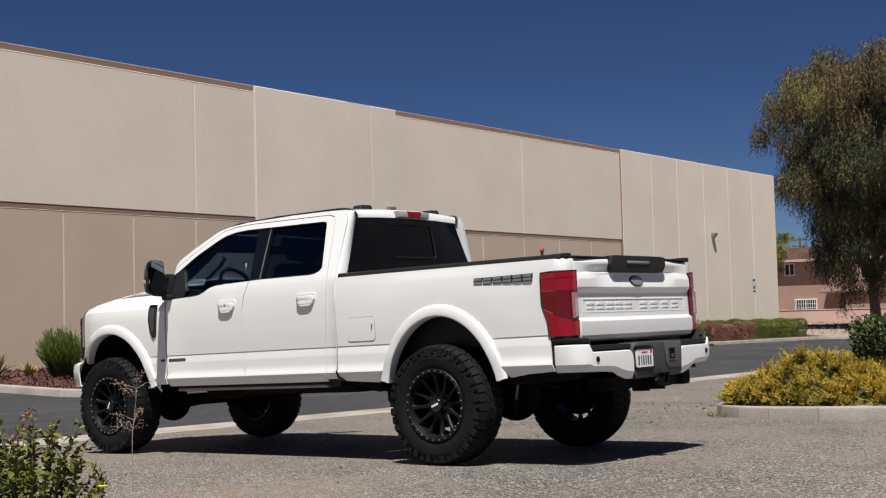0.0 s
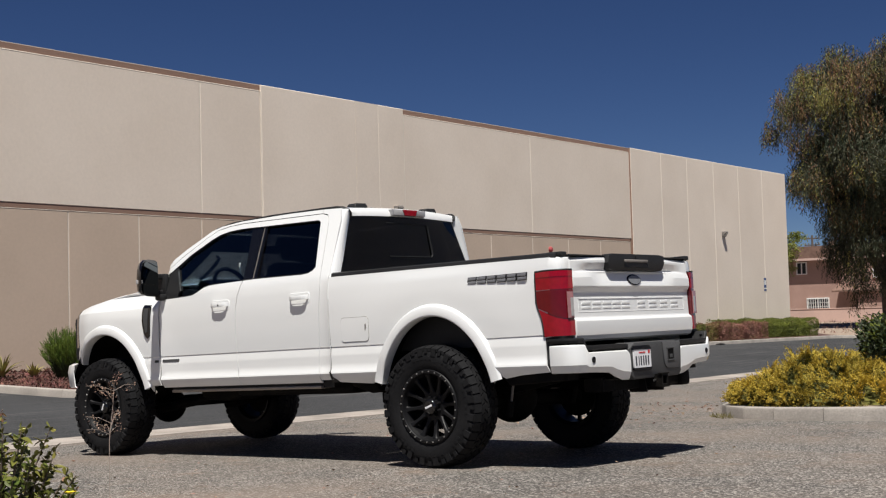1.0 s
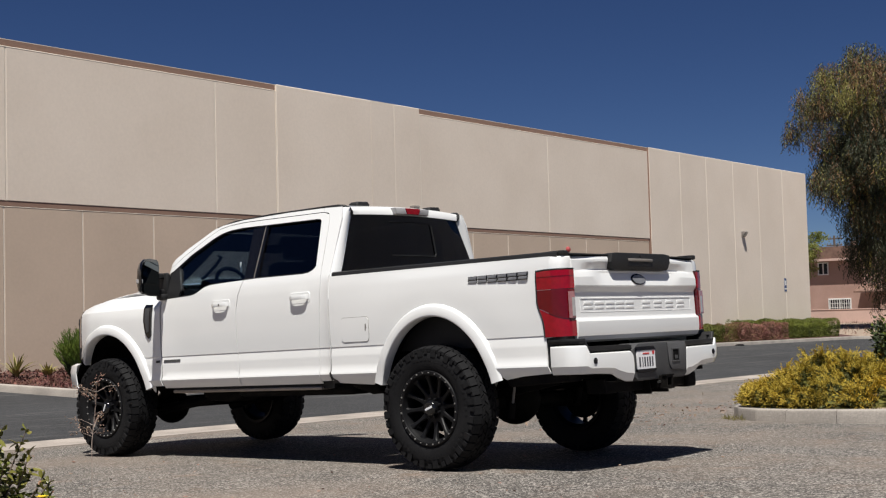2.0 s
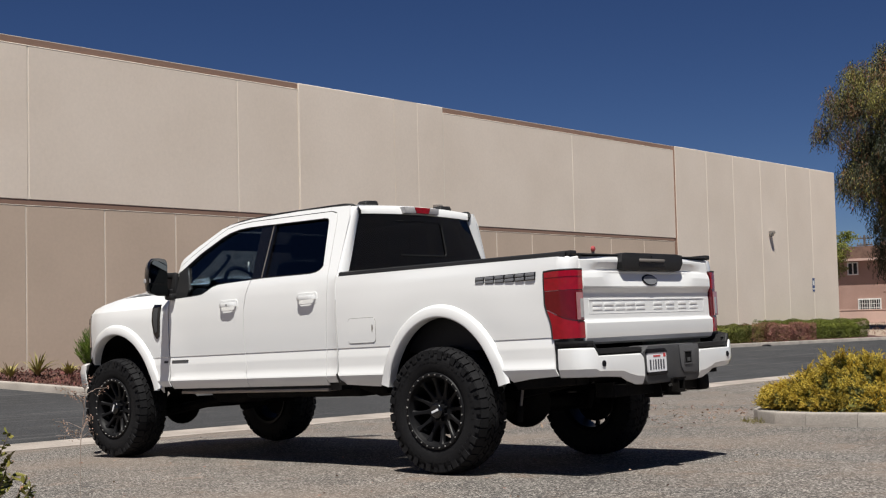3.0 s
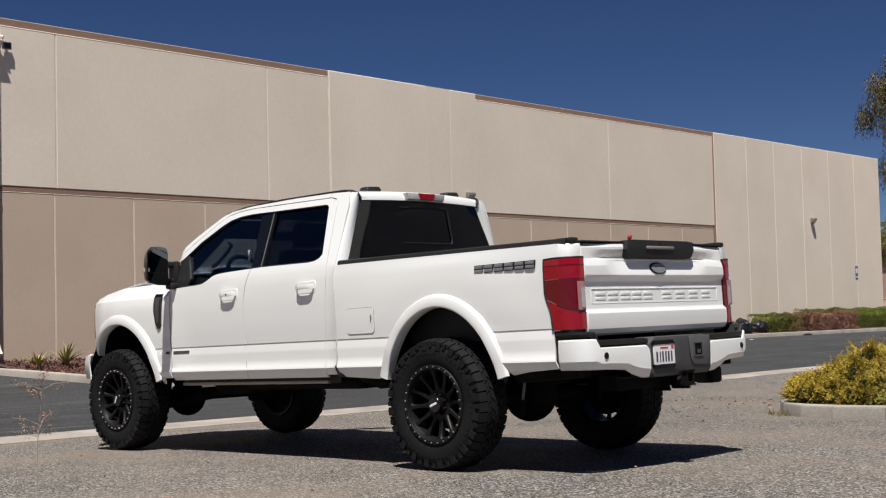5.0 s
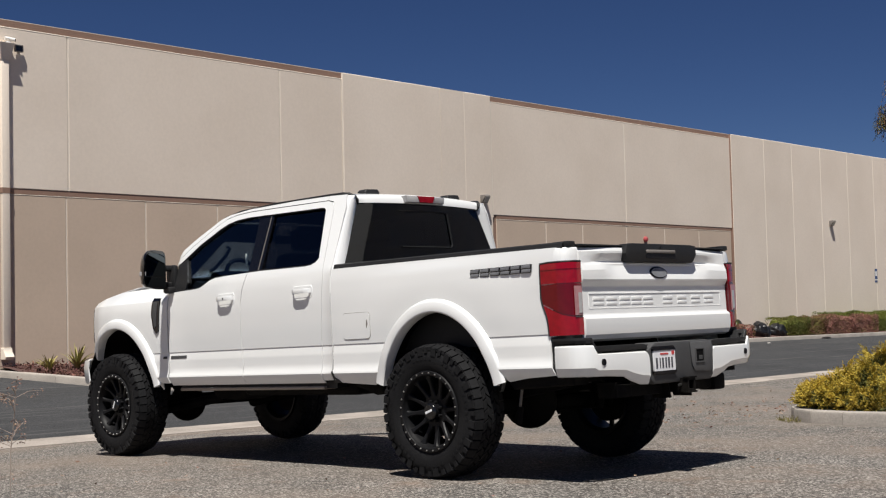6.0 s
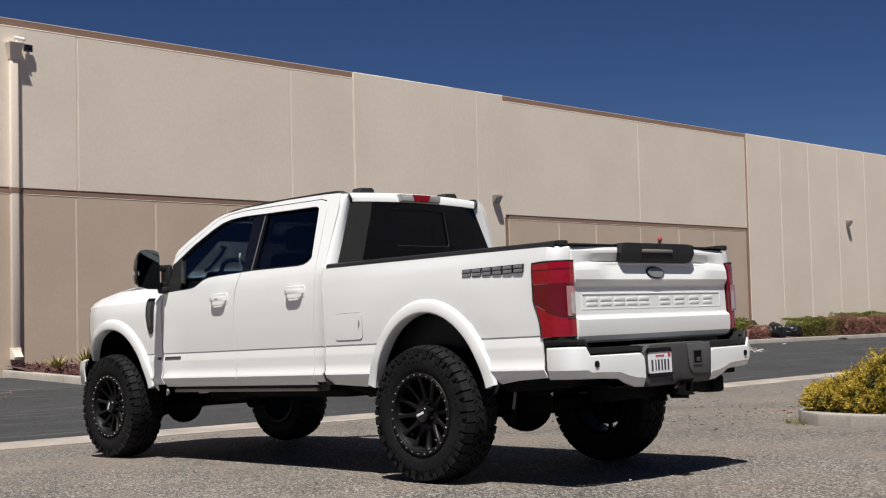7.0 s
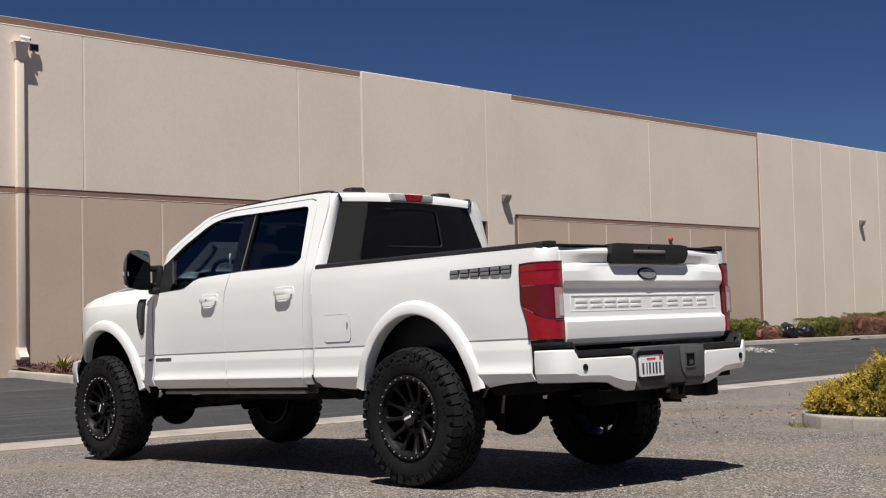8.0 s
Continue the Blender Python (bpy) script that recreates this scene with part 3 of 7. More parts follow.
HL = [0.635, 0.65, 0.665, 0.68, 0.695, 0.704, 0.712, 0.72, 0.728, 0.745, 0.79, 0.845, 0.862, 0.914, 0.919, 0.922, 0.99, 1.05, 1.12, 1.19, 1.26, 1.32, 1.37, 1.41, 1.45, 1.48, 1.51, 1.53, 1.60, 1.67, 1.74, 1.81, 1.88, 1.95, 2.02]


def arc(cu, ch, a, b, t0, t1, n):
    return [(cu + a * math.cos(lerp(t0, t1, i / n)), ch + b * math.sin(lerp(t0, t1, i / n))) for i in range(n + 1)]


def panel(name, outline, side, material=M_PAINT, off=0.0, th=0.012, du=0.07, parent=None, label="", fn=skin):
    cells = clip_cells(outline, du, 0.05, HL)
    bm = cells_mesh(cells, lambda u, h: (u, side * (fn(u, h) + off), h))
    want = side
    bm.normal_update()
    for f in bm.faces:
        if f.normal.y * want < 0:
            f.normal_flip()
    bm.normal_update()
    shell(bm, (0, -side * th, 0))
    return part(name, bm, material, parent or truck, label, sharp=22)


def rrect(u0, u1, h0, h1, r, n=5):
    out = []
    for cu, ch, t in ((u1 - r, h1 - r, 0), (u0 + r, h1 - r, 90), (u0 + r, h0 + r, 180), (u1 - r, h0 + r, 270)):
        out += arc(cu, ch, r, r, radians(t), radians(t + 90), n)
    return out


BELT = [(1.232, 1.578), (1.262, 1.548), (1.31, 1.53), (1.38, 1.524), (1.93, 1.530), (2.38, 1.522), (2.53, 1.516), (2.60, 1.502), (2.68, 1.466), (2.74, 1.446), (2.80, 1.440), (3.09, 1.432)]
DLO_TOP = [(3.09, 1.68), (2.87, 1.815), (2.62, 1.93), (2.52, 1.965), (2.40, 1.985), (2.25, 1.992), (1.93, 1.985), (1.32, 1.972), (1.285, 1.966), (1.268, 1.945)]
for s in (1, -1):
    # lower skins
    fd = panel("front_door", [(3.180, 0.64), (3.190, 0.92), (3.195, 1.428)] + [p for p in BELT[::-1] if p[0] > 2.13] + [(2.098, 1.527), (2.118, 1.48), (2.150, 1.40), (2.176, 1.28), (2.184, 1.0), (2.172, 0.85), (2.160, 0.64)], s)
    rd = panel("rear_door", [(2.154, 0.64), (2.166, 0.85), (2.178, 1.0), (2.170, 1.28), (2.144, 1.40), (2.112, 1.48), (2.092, 1.527)] + [p for p in BELT[::-1] if p[0] < 2.1] + [(1.165, 1.578), (1.160, 1.42), (1.196, 0.925), (1.200, 0.64)], s)
    panel("cab_corner", [(1.194, 0.66), (1.190, 0.925), (1.154, 1.42), (1.160, 1.62), (1.172, 1.955), (1.198, 2.008), (1.26, 2.024), (1.26, 2.056), (1.06, 2.046), (1.04, 1.95), (1.058, 1.5), (1.07, 0.66)], s)
    panel("cab_side", [(3.36, 1.57), (2.98, 1.81), (2.70, 1.952), (2.56, 2.012), (2.42, 2.033), (2.25, 2.041), (1.93, 2.037), (1.265, 2.024), (1.265, 2.056), (1.69, 2.064), (2.26, 2.060), (2.52, 2.040), (2.64, 2.012), (2.95, 1.87), (3.36, 1.645), (3.45, 1.56)], s)
    panel("front_frame", [(3.30, 1.60), (2.98, 1.80), (2.70, 1.945), (2.56, 2.005), (2.42, 2.026), (2.25, 2.034), (2.026, 2.032), (2.026, 1.988), (2.25, 1.992), (2.40, 1.985), (2.52, 1.965), (2.62, 1.93), (2.87, 1.815), (3.09, 1.68)], s, off=0.002, parent=fd)
    panel("rear_frame", [(2.024, 2.032), (1.26, 2.018), (1.205, 2.00), (1.178, 1.955), (1.166, 1.5785), (1.232, 1.5785), (1.268, 1.945), (1.285, 1.966), (1.32, 1.972), (1.93, 1.985), (2.024, 1.987)], s, parent=rd)
    # glass and pillar trims
    gf = [p for p in BELT[::-1] if p[0] > 2.2] + [(2.06, 1.53), (2.04, 1.985), (2.25, 1.990), (2.40, 1.983), (2.52, 1.963), (2.62, 1.928), (2.87, 1.813), (3.085, 1.678)]
    panel("window", gf, s, M_GLASSF, -0.026, 0.005, 0.3, fd, "lightly tinted door glass").visible_shadow = False
    gr = [p for p in BELT if p[0] < 1.9] + [(1.96, 1.53), (1.945, 1.982), (1.93, 1.983), (1.32, 1.970), (1.285, 1.964), (1.268, 1.943)]
    panel("window", gr, s, M_GLASSR, -0.030, 0.005, 0.3, rd, "dark privacy door glass")
    panel("pillar_trim", [(2.105, 1.524), (1.992, 1.527), (1.968, 1.984), (2.115, 1.988)], s, M_GLOSSBLK, -0.014, 0.012, 0.3, fd, "gloss black pillar trim")
    panel("pillar_trim", [(1.974, 1.528), (1.94, 1.528), (1.925, 1.984), (1.952, 1.984)], s, M_GLOSSBLK, -0.014, 0.012, 0.3, rd, "gloss black pillar trim")
    panel("bright_strip", [(1.986, 1.53), (1.979, 1.53), (1.957, 1.98), (1.963, 1.98)], s, M_FIXT, -0.012, 0.008, 0.3, rd, "thin bright strip between the doors")
    # belt mouldings
    for run, own in (([p for p in BELT if p[0] >= 2.12], fd), ([p for p in BELT if p[0] <= 2.1] + [(2.105, 1.529)], rd)):
        bm = tube([(u, s * (skin(u, h) - 0.006), h + 0.002) for u, h in run], 0.007, 6)
        part("belt_moulding", bm, M_PLASTIC, own)
    run = [p for p in DLO_TOP if p[0] > 1.98]
    part("window_seal", tube([(u, s * (skin(u, h) - 0.008), h - 0.002) for u, h in run], 0.007, 6), M_PLASTIC, fd)
    run = [p for p in DLO_TOP if p[0] < 1.98] + [(1.232, 1.578)]
    part("window_seal", tube([(u, s * (skin(u, h) - 0.008), h - 0.002) for u, h in run], 0.007, 6), M_PLASTIC, rd)
    # mirror sail
    panel("mirror_sail", [(3.115, 1.428), (2.955, 1.432), (2.93, 1.50), (3.03, 1.72), (3.13, 1.665), (3.30, 1.585), (3.25, 1.50)], s, M_PLASTIC, -0.004, 0.02, 0.2, fd, "black mirror sail panel")
    # handles
    for own, uc in ((fd, 2.36), (rd, 1.385)):
        v0 = skin(uc, 1.335)
        bm = prism([(uc - 0.115, 1.305), (uc - 0.10, 1.285), (uc + 0.105, 1.285), (uc + 0.12, 1.30), (uc + 0.12, 1.365), (uc + 0.10, 1.378), (uc - 0.10, 1.378), (uc - 0.115, 1.36)], "y", s * (v0 - 0.004), s * (v0 + 0.004), 0.003, 1)
        part("handle_cup", bm, M_PAINT, own)
        path = [(uc - 0.10, s * (v0 + 0.004), 1.338), (uc - 0.085, s * (v0 + 0.030), 1.337), (uc - 0.05, s * (v0 + 0.038), 1.336), (uc + 0.05, s * (v0 + 0.038), 1.334), (uc + 0.085, s * (v0 + 0.030), 1.333), (uc + 0.105, s * (v0 + 0.004), 1.333)]
        bm = bmesh.new()
        rings = []
        for p in path:
            rings.append([bm.verts.new((p[0], p[1] + s * dy, p[2] + dz)) for dy, dz in ((-0.008, -0.014), (0.006, -0.018), (0.010, 0.0), (0.006, 0.018), (-0.008, 0.014))])
        for A, B in zip(rings, rings[1:]):
            for k in range(5):
                bm.faces.new((A[k], A[(k + 1) % 5], B[(k + 1) % 5], B[k]))
        bm.faces.new(rings[0])
        bm.faces.new(rings[-1])
        bmesh.ops.recalc_face_normals(bm, faces=bm.faces)
        part("handle", bm, M_PAINT, own, sharp=60)
        if own is fd and s > 0:
            part("lock_cylinder", tube([(uc - 0.02, s * (v0 + 0.040), 1.334), (uc - 0.02, s * (v0 + 0.0500), 1.334)], 0.007, 10), M_GLOSSBLK, own)
    # front fender and its pieces
    fa = arc(HF, HUB, 0.65, 0.77, radians(12), radians(168), 24)
    panel("fender", [(3.203, 0.66), (3.213, 1.425), (3.25, 1.49), (3.45, 1.52), (3.90, 1.52), (4.15, 1.485), (4.36, 1.445), (4.50, 1.41), (4.52, 1.36), (4.50, 1.05), (4.61, 0.92), (4.62, 0.66)] + [(u, h) for u, h in fa if u < 4.62] + [(3.32, 0.66)], s, label="")
    panel("fender_vent", [(3.36, 1.09), (3.325, 1.115), (3.315, 1.36), (3.335, 1.395), (3.425, 1.40), (3.425, 1.25), (3.40, 1.14)], s, M_GLOSSBLK, 0.014, 0.02, 0.2, label="gloss black fender vent")
    panel("vent_grille", [(3.375, 1.14), (3.345, 1.155), (3.338, 1.34), (3.35, 1.365), (3.40, 1.365), (3.40, 1.25)], s, M_GREYPL, 0.018, 0.006, 0.2)
    panel("side_badge", rrect(2.945, 3.165, 0.868, 0.892, 0.006), s, M_GREYPL, 0.004, 0.006, 0.3, label="grey bar badge with a small emblem")
    panel("side_badge", rrect(3.222, 3.275, 0.868, 0.890, 0.006), s, M_GREYPL, 0.004, 0.006, 0.3)
    # bedside
    ra = arc(-0.015, HUB, 0.60, 0.70, radians(161), radians(19), 26)
    TLX = [(-0.957, 1.362), (-0.955, 1.246), (-0.954, 1.150), (-0.964, 1.105), (-0.985, 1.055), (-0.998, 1.015), (-1.003, 0.96), (-1.006, 0.908)]
    panel("bedside", [(1.052, 0.645), (1.052, 1.478), (0.5, 1.474), (-0.5, 1.464), (-1.075, 1.457), (-1.075, 0.907), (-1.012, 0.902), (-1.017, 0.75), (-1.036, 0.664), (-0.80, 0.650), (-0.64, 0.628)] + ra + [(0.64, 0.622)], s)
    if s > 0:
        panel("fuel_door", rrect(0.625, 0.925, 0.955, 1.142, 0.03), s, M_PAINT, 0.004, 0.006, 0.1, label="fuel filler flap with a small notch")
        panel("fuel_gap", rrect(0.6220, 0.9280, 0.9520, 1.1450, 0.032), s, M_FIXT, 0.0012, 0.003, 0.1)
        panel("fuel_latch", [(0.657, 1.03), (0.645, 1.06), (0.65, 1.09), (0.660, 1.085), (0.662, 1.05), (0.660, 1.035)], s, M_FIXT, 0.0055, 0.004, 0.1)
    panel("mud_strip", [(1.072, 0.66), (1.072, 0.715), (1.06, 0.73), (1.045, 0.715), (1.035, 0.68), (1.0, 0.662), (0.99, 0.64), (1.06, 0.64)], s, M_PLASTIC, 0.006, 0.02, 0.2)
    # taillight wraps the corner
    plan = [(-0.945, 0.0), (-1.03, 0.0), (-1.08, 0.0), (-1.122, -0.008), (-1.158, -0.028), (-1.182, -0.060), (-1.188, -0.118)]
    plan2 = [(-1.066, -0.003), (-1.085, -0.0055), (-1.11, -0.011), (-1.135, -0.024), (-1.152, -0.045), (-1.161, -0.075), (-1.163, -0.118)]
    hs = [0.908, 0.94, 0.97, 1.00, 1.03, 1.06, 1.09, 1.12, 1.15, 1.21, 1.26, 1.31, 1.345, 1.362]
    edge = [(h, interp(h, [p[1] for p in TLX[::-1]], [p[0] for p in TLX[::-1]])) for h in hs]

    def tl_pt(h, k, out=0.0):
        u0 = interp(h, [e[0] for e in edge], [e[1] for e in edge]) - 0.004
        u, dv = plan[k]
        u = min(u, u0 - 0.002 * k) if k < 4 else u
        base = 0.975 if h < 1.3 else skin(-0.95, h) + 0.004
        return (u - (out if k > 3 else 0), s * (base + dv + (out if k <= 4 else 0)), h)

    def low(k, d=0.0):
        """Height of the joint between the lower and the middle lens, which climbs towards the side."""
        return 1.022 + d + 0.085 * (1 - k / 6.0) ** 2.2

    rim = [tl_pt(h, 0, 0.001) for h in hs] + [tl_pt(1.366, k, 0.0) for k in range(1, 7)]
    part("lamp_gasket", tube(rim, 0.0065, 6), M_PLASTIC, truck, "black gasket round the tail lamp")
    rows = [[tl_pt(h, k, -0.004) for k in range(7)] for h in hs]
    tl = part("taillight", thick(grid(rows), 0.03), M_REDDARK, truck, "red wraparound tail lamp")
    rows = [[tl_pt(lerp(0.910, low(k, -0.004), q / 5), k, 0.004) for k in range(7)] for q in range(6)]
    part("lower_lens", thick(grid(rows), 0.008), M_REDLIT, tl, "bright red lower lens")
    rows = [[tl_pt(lerp(low(k, 0.004), 1.229, q / 7), k, 0.003) for k in range(7)] for q in range(8)]
    part("middle_lens", thick(grid(rows), 0.007), M_RED, tl, "deep red middle lens")
    rows = [[tl_pt(lerp(1.233, 1.360, q / 5), k, 0.004) for k in range(7)] for q in range(6)]
    part("upper_lens", thick(grid(rows), 0.008), M_REDLIT, tl, "bright red upper lens")
    rows = [[tl_pt(h, k, 0.006) for k in range(0, 7)] for h in (1.318, 1.321)]
    part("lens_rib", thick(grid(rows), 0.002), M_RED, tl)
    rows = [[(-1.1945 - 0.1 * (0.905 - v), s * v, h) for v in (0.930, 0.900, 0.868)] for h in (1.032, 1.10, 1.16, 1.212)]
    rv = part("reversing_lens", thick(grid(rows), 0.006), M_CLEARRED, tl, "pinkish frosted reversing lens")
    rows = [[(-1.1985 - 0.1 * (0.905 - v), s * v, h) for v in (0.902, 0.874)] for h in (1.045, 1.10, 1.17)]
    part("clear_window", thick(grid(rows), 0.003), M_CLEAR, rv)
    rows = [[(plan2[k][0] + q, s * (skin(-0.95, min(h, 1.44)) + 0.002 + plan2[k][1] - q), h) for k in range(7)] for h, q in ((1.369, 0.0), (1.40, 0.0), (1.43, 0.001), (1.448, 0.004), (1.456, 0.012))]
    part("corner_cap", thick(grid(rows), 0.02), M_PAINT, truck)
    panel("corner_seal", [(-1.012, 0.902), (-1.090, 0.902), (-1.090, 0.66), (-1.062, 0.640), (-1.034, 0.66), (-1.017, 0.75)], s, M_PLASTIC, -0.010, 0.02, 0.1)
    part("corner_fill", box(-1.10, -0.97, s * 0.84, s * 0.915, 0.88, 1.44), M_PLASTIC, truck)
    part("lamp_seat", box(-1.165, -1.0, s * 0.80, s * 0.962, 0.872, 0.907), M_PLASTIC, truck)
    # flares
    for c, a_in, b_in, wd, t0, t1 in ((-0.015, 0.535, 0.660, 0.095, 166, 15), (HF, 0.600, 0.705, 0.095, 165, 38)):
        rows = []
        n = 44
        for i in range(n + 1):
            t = radians(lerp(t0, t1, i / n))
            row = []
            ends = 1 - 0.55 * smooth(abs(2 * i / n - 1), 0.72, 1.0)
            base = skin(c + (a_in + wd) * math.cos(t), max(0.95, HUB + (b_in + wd) * math.sin(t)))
            for k, out in ((0.0, -0.045), (0.002, 0.024), (0.007, 0.031), (0.014, 0.033), (0.070, 0.026), (0.080, 0.022), (wd - 0.006, 0.006), (wd, -0.001)):
                u, h = c + (a_in + k) * math.cos(t), HUB + (b_in + k) * math.sin(t)
                row.append((u, s * (min(base, 0.99) + (out * ends if out > 0 else out)), h))
            rows.append(row)
        bm = grid(rows)
        bmesh.ops.recalc_face_normals(bm, faces=bm.faces)
        ob = part("fender_flare", shell(bm, (0, -s * 0.006, 0)), M_PAINT, truck, sharp=40)
        # liner of the wheel well
        rows = [[(c + (a_in + 0.05) * math.cos(radians(t)), s * v, HUB + (b_in + 0.05) * math.sin(radians(t))) for t in range(20, 161, 7)] for v in (0.92, 0.50)]
        rows.append([(c + 0.2 * math.cos(radians(t)), s * 0.49, HUB + 0.2 * math.sin(radians(t))) for t in range(20, 161, 7)])
        part("wheel_liner", thick(grid(rows), 0.004), M_CHASSIS, truck)
        if s > 0:
            for t in (150, 120):
                part("liner_clip", box(c + a_in * math.cos(radians(t)) - 0.008, c + a_in * math.cos(radians(t)) + 0.008, 0.93, 0.99, HUB + b_in * math.sin(radians(t)) - 0.018, HUB + b_in * math.sin(radians(t)) - 0.002, 0.003, 1), M_PLASTIC, truck)
    # rail cap on the bed side
    rows = []
    for u in (1.03, 0.4, -0.3, -1.0, -1.12):
        h = interp(u, (-1.155, 1.05), (1.456, 1.48))
        w = skin(u, 1.46)
        rows.append([(u, s * (w - 0.006), h - 0.004), (u, s * (w - 0.014), h + 0.026), (u, s * (w - 0.03), h + 0.034), (u, s * (w - 0.13), h + 0.034), (u, s * (w - 0.14), h - 0.05)])
    part("bed_rail_cap", thick(grid(rows), 0.004), M_PLASTIC, truck, "black bed rail cap")
    part("cap_end", box(-1.155, -1.02, s * 0.85, s * 0.925, 1.460, 1.494, 0.008, 2), M_PLASTIC, truck)
    # inner bed wall
    part("bed_wall", box(-1.10, 1.02, s * 0.80, s * 0.82, 0.90, 1.46), M_PLASTIC, truck)
    # roof ditch trim
    run = [(1.044, 0.664, 1.975), (1.040, 0.676, 2.005), (1.050, 0.692, 2.032), (1.085, 0.715, 2.052), (1.14, 0.735, 2.062), (1.3, 0.744, 2.067), (1.9, 0.744, 2.073), (2.4, 0.742, 2.060), (2.62, 0.742, 2.028)]
    part("roof_moulding", tube([(u, s * v, h) for u, v, h in run], [0.008, 0.013, 0.016, 0.015, 0.011, 0.008, 0.008, 0.008, 0.007], 8), M_PLASTIC, truck)
    # running board and sill
    part("running_board", box(1.22, 3.10, s * 0.80, s * 0.93, 0.592, 0.618, 0.008, 2), M_BOARD, truck, "brushed aluminium running board")
    part("sill", box(1.10, 3.12, s * 0.72, s * 0.90, 0.60, 0.66), M_PLASTIC, truck)
    # tow mirror
    mh = []
    bm = bmesh.new()
    for uu, sc in ((3.16, 1.0), (3.185, 1.0), (3.225, 0.93), (3.25, 0.70)):
        pts = [(1.035, 1.475), (1.06, 1.457), (1.20, 1.455), (1.315, 1.468), (1.345, 1.492), (1.355, 1.54), (1.355, 1.62), (1.342, 1.69), (1.312, 1.745), (1.275, 1.774), (1.20, 1.783), (1.075, 1.780), (1.043, 1.765), (1.032, 1.73)]
        mh.append([bm.verts.new((uu, s * (1.19 + (p[0] - 1.19) * sc), 1.615 + (p[1] - 1.615) * sc)) for p in pts])
    for A, B in zip(mh, mh[1:]):
        for k in range(len(A)):
            bm.faces.new((A[k], A[(k + 1) % len(A)], B[(k + 1) % len(B)], B[k]))
    bm.faces.new(mh[0])
    bm.faces.new(mh[-1])
    bmesh.ops.recalc_face_normals(bm, faces=bm.faces)
    for v in bm.verts:
        v.co.x -= 0.05 + 0.52 * (abs(v.co.y) - 1.02)
    mir = part("side_mirror", bm, M_GLOSSBLK, truck, "black towing mirror on two arms")
    for z0, z1 in ((1.565, 1.755), (1.475, 1.55)):
        bm = prism([(s * v, h) for v, h in ([(1.055, z0 + 0.01), (1.065, z0), (1.315, z0), (1.328, z0 + 0.012), (1.325, lerp(z0, z1, 0.6)), (1.290, z1 - 0.012), (1.262, z1), (1.07, z1), (1.055, z1 - 0.012)] if z1 > 1.6 else rrect(1.055, 1.325, z0, z1, 0.02))], "x", 3.150, 3.158)
        for v in bm.verts:
            v.co.x -= 0.05 + 0.52 * (abs(v.co.y) - 1.02)
        part("mirror_glass", bm, M_MIRROR, mir)
    for z in (1.497, 1.642):
        part("mirror_arm", prism(rrect(3.15, 3.21, z - 0.026, z + 0.026, 0.014), "y", s * 0.90, s * 1.06), M_PLASTIC, mir)
    part("mirror_foot", box(3.12, 3.24, s * 0.89, s * 0.945, 1.44, 1.67, 0.02, 2), M_PLASTIC, mir)
    part("mirror_pocket", box(3.10, 3.2, s * 0.92, s * 1.01, 1.425, 1.48, 0.02, 2), M_PLASTIC, mir)
    part("marker_lens", box(2.945, 3.015, s * 1.325, s * 1.352, 1.56, 1.60, 0.006, 1), M_CLEAR, mir)

# seen-through cab: roof, glass, interior
rows = []
for u, h, w in ((1.045, 1.985, 0.668), (1.048, 2.018, 0.688), (1.072, 2.046, 0.712), (1.13, 2.061, 0.738), (1.4, 2.070, 0.746), (1.9, 2.077, 0.745), (2.35, 2.068, 0.742), (2.55, 2.046, 0.740), (2.66, 2.016, 0.735)):
    rows.append([(u - (0.03 * (1 - (k / 8.0) ** 2) if u < 1.1 else 0) + (0.06 * (1 - (k / 8.0) ** 2) if u > 2.5 else 0), w * k / 8.0, h + (0.024 if u > 1.05 else 0.014) * (1 - (k / 8.0) ** 2)) for k in range(-8, 9)])
part("roof", thick(grid(rows), 0.012), M_PAINT, truck)
rows = []
for i in range(7):
    k = i / 6
    h = lerp(1.50, 2.00, k)
    w = interp(h, (1.5, 1.675, 1.76, 2.0), (0.862, 0.792, 0.758, 0.662))
    rows.append([(lerp(0.985, 1.030, k) + 0.035 * (j / 8.0) ** 2, w * j / 8.0, h + 0.012 * k * (1 - (j / 8.0) ** 2)) for j in range(-8, 9)])
rw = part("rear_window", thick(grid(rows), -0.006), M_GLASSR, truck, "dark privacy rear window with a sliding pane")
path = [(0.975, 0.27, 1.94), (0.962, -0.25, 1.94), (0.960, -0.275, 1.925), (0.952, -0.30, 1.68), (0.955, -0.28, 1.655), (0.955, 0.27, 1.655)]
part("slider_frame", tube([(lerp(0.985, 1.030, (h - 1.5) / 0.5) - 0.004, v, h) for _, v, h in path[:1] + path[1:]], 0.006, 6), M_PLASTIC, rw)
for s in (1, -1):  # rear pillars beside the window
    rows = []
    for h in (1.30, 1.42, 1.5, 1.6, 1.7, 1.8, 1.9, 1.97, 2.01, 2.04):
        w = skin(1.06, h) if h < 1.98 else skin(1.06, 1.98) - 0.55 * (h - 1.98)
        gw_ = interp(h, (1.5, 1.675, 1.76, 2.0, 2.04), (0.862, 0.792, 0.758, 0.662, 0.68))
        gu = lerp(1.020, 1.062, smooth(h, 1.45, 2.05)) - 0.004
        rows.append([(1.066, s * (w - 0.0005), h), (1.052, s * (w - 0.006), h), (1.038, s * (w - 0.020), h), (1.026, s * (w - 0.042), h), (lerp(1.020, gu, 0.5), s * lerp(w - 0.042, gw_, 0.6), h), (gu, s * (gw_ - 0.004), h)])
    part("rear_pillar", thick(grid(rows), 0.01), M_PAINT, truck, sharp=50)
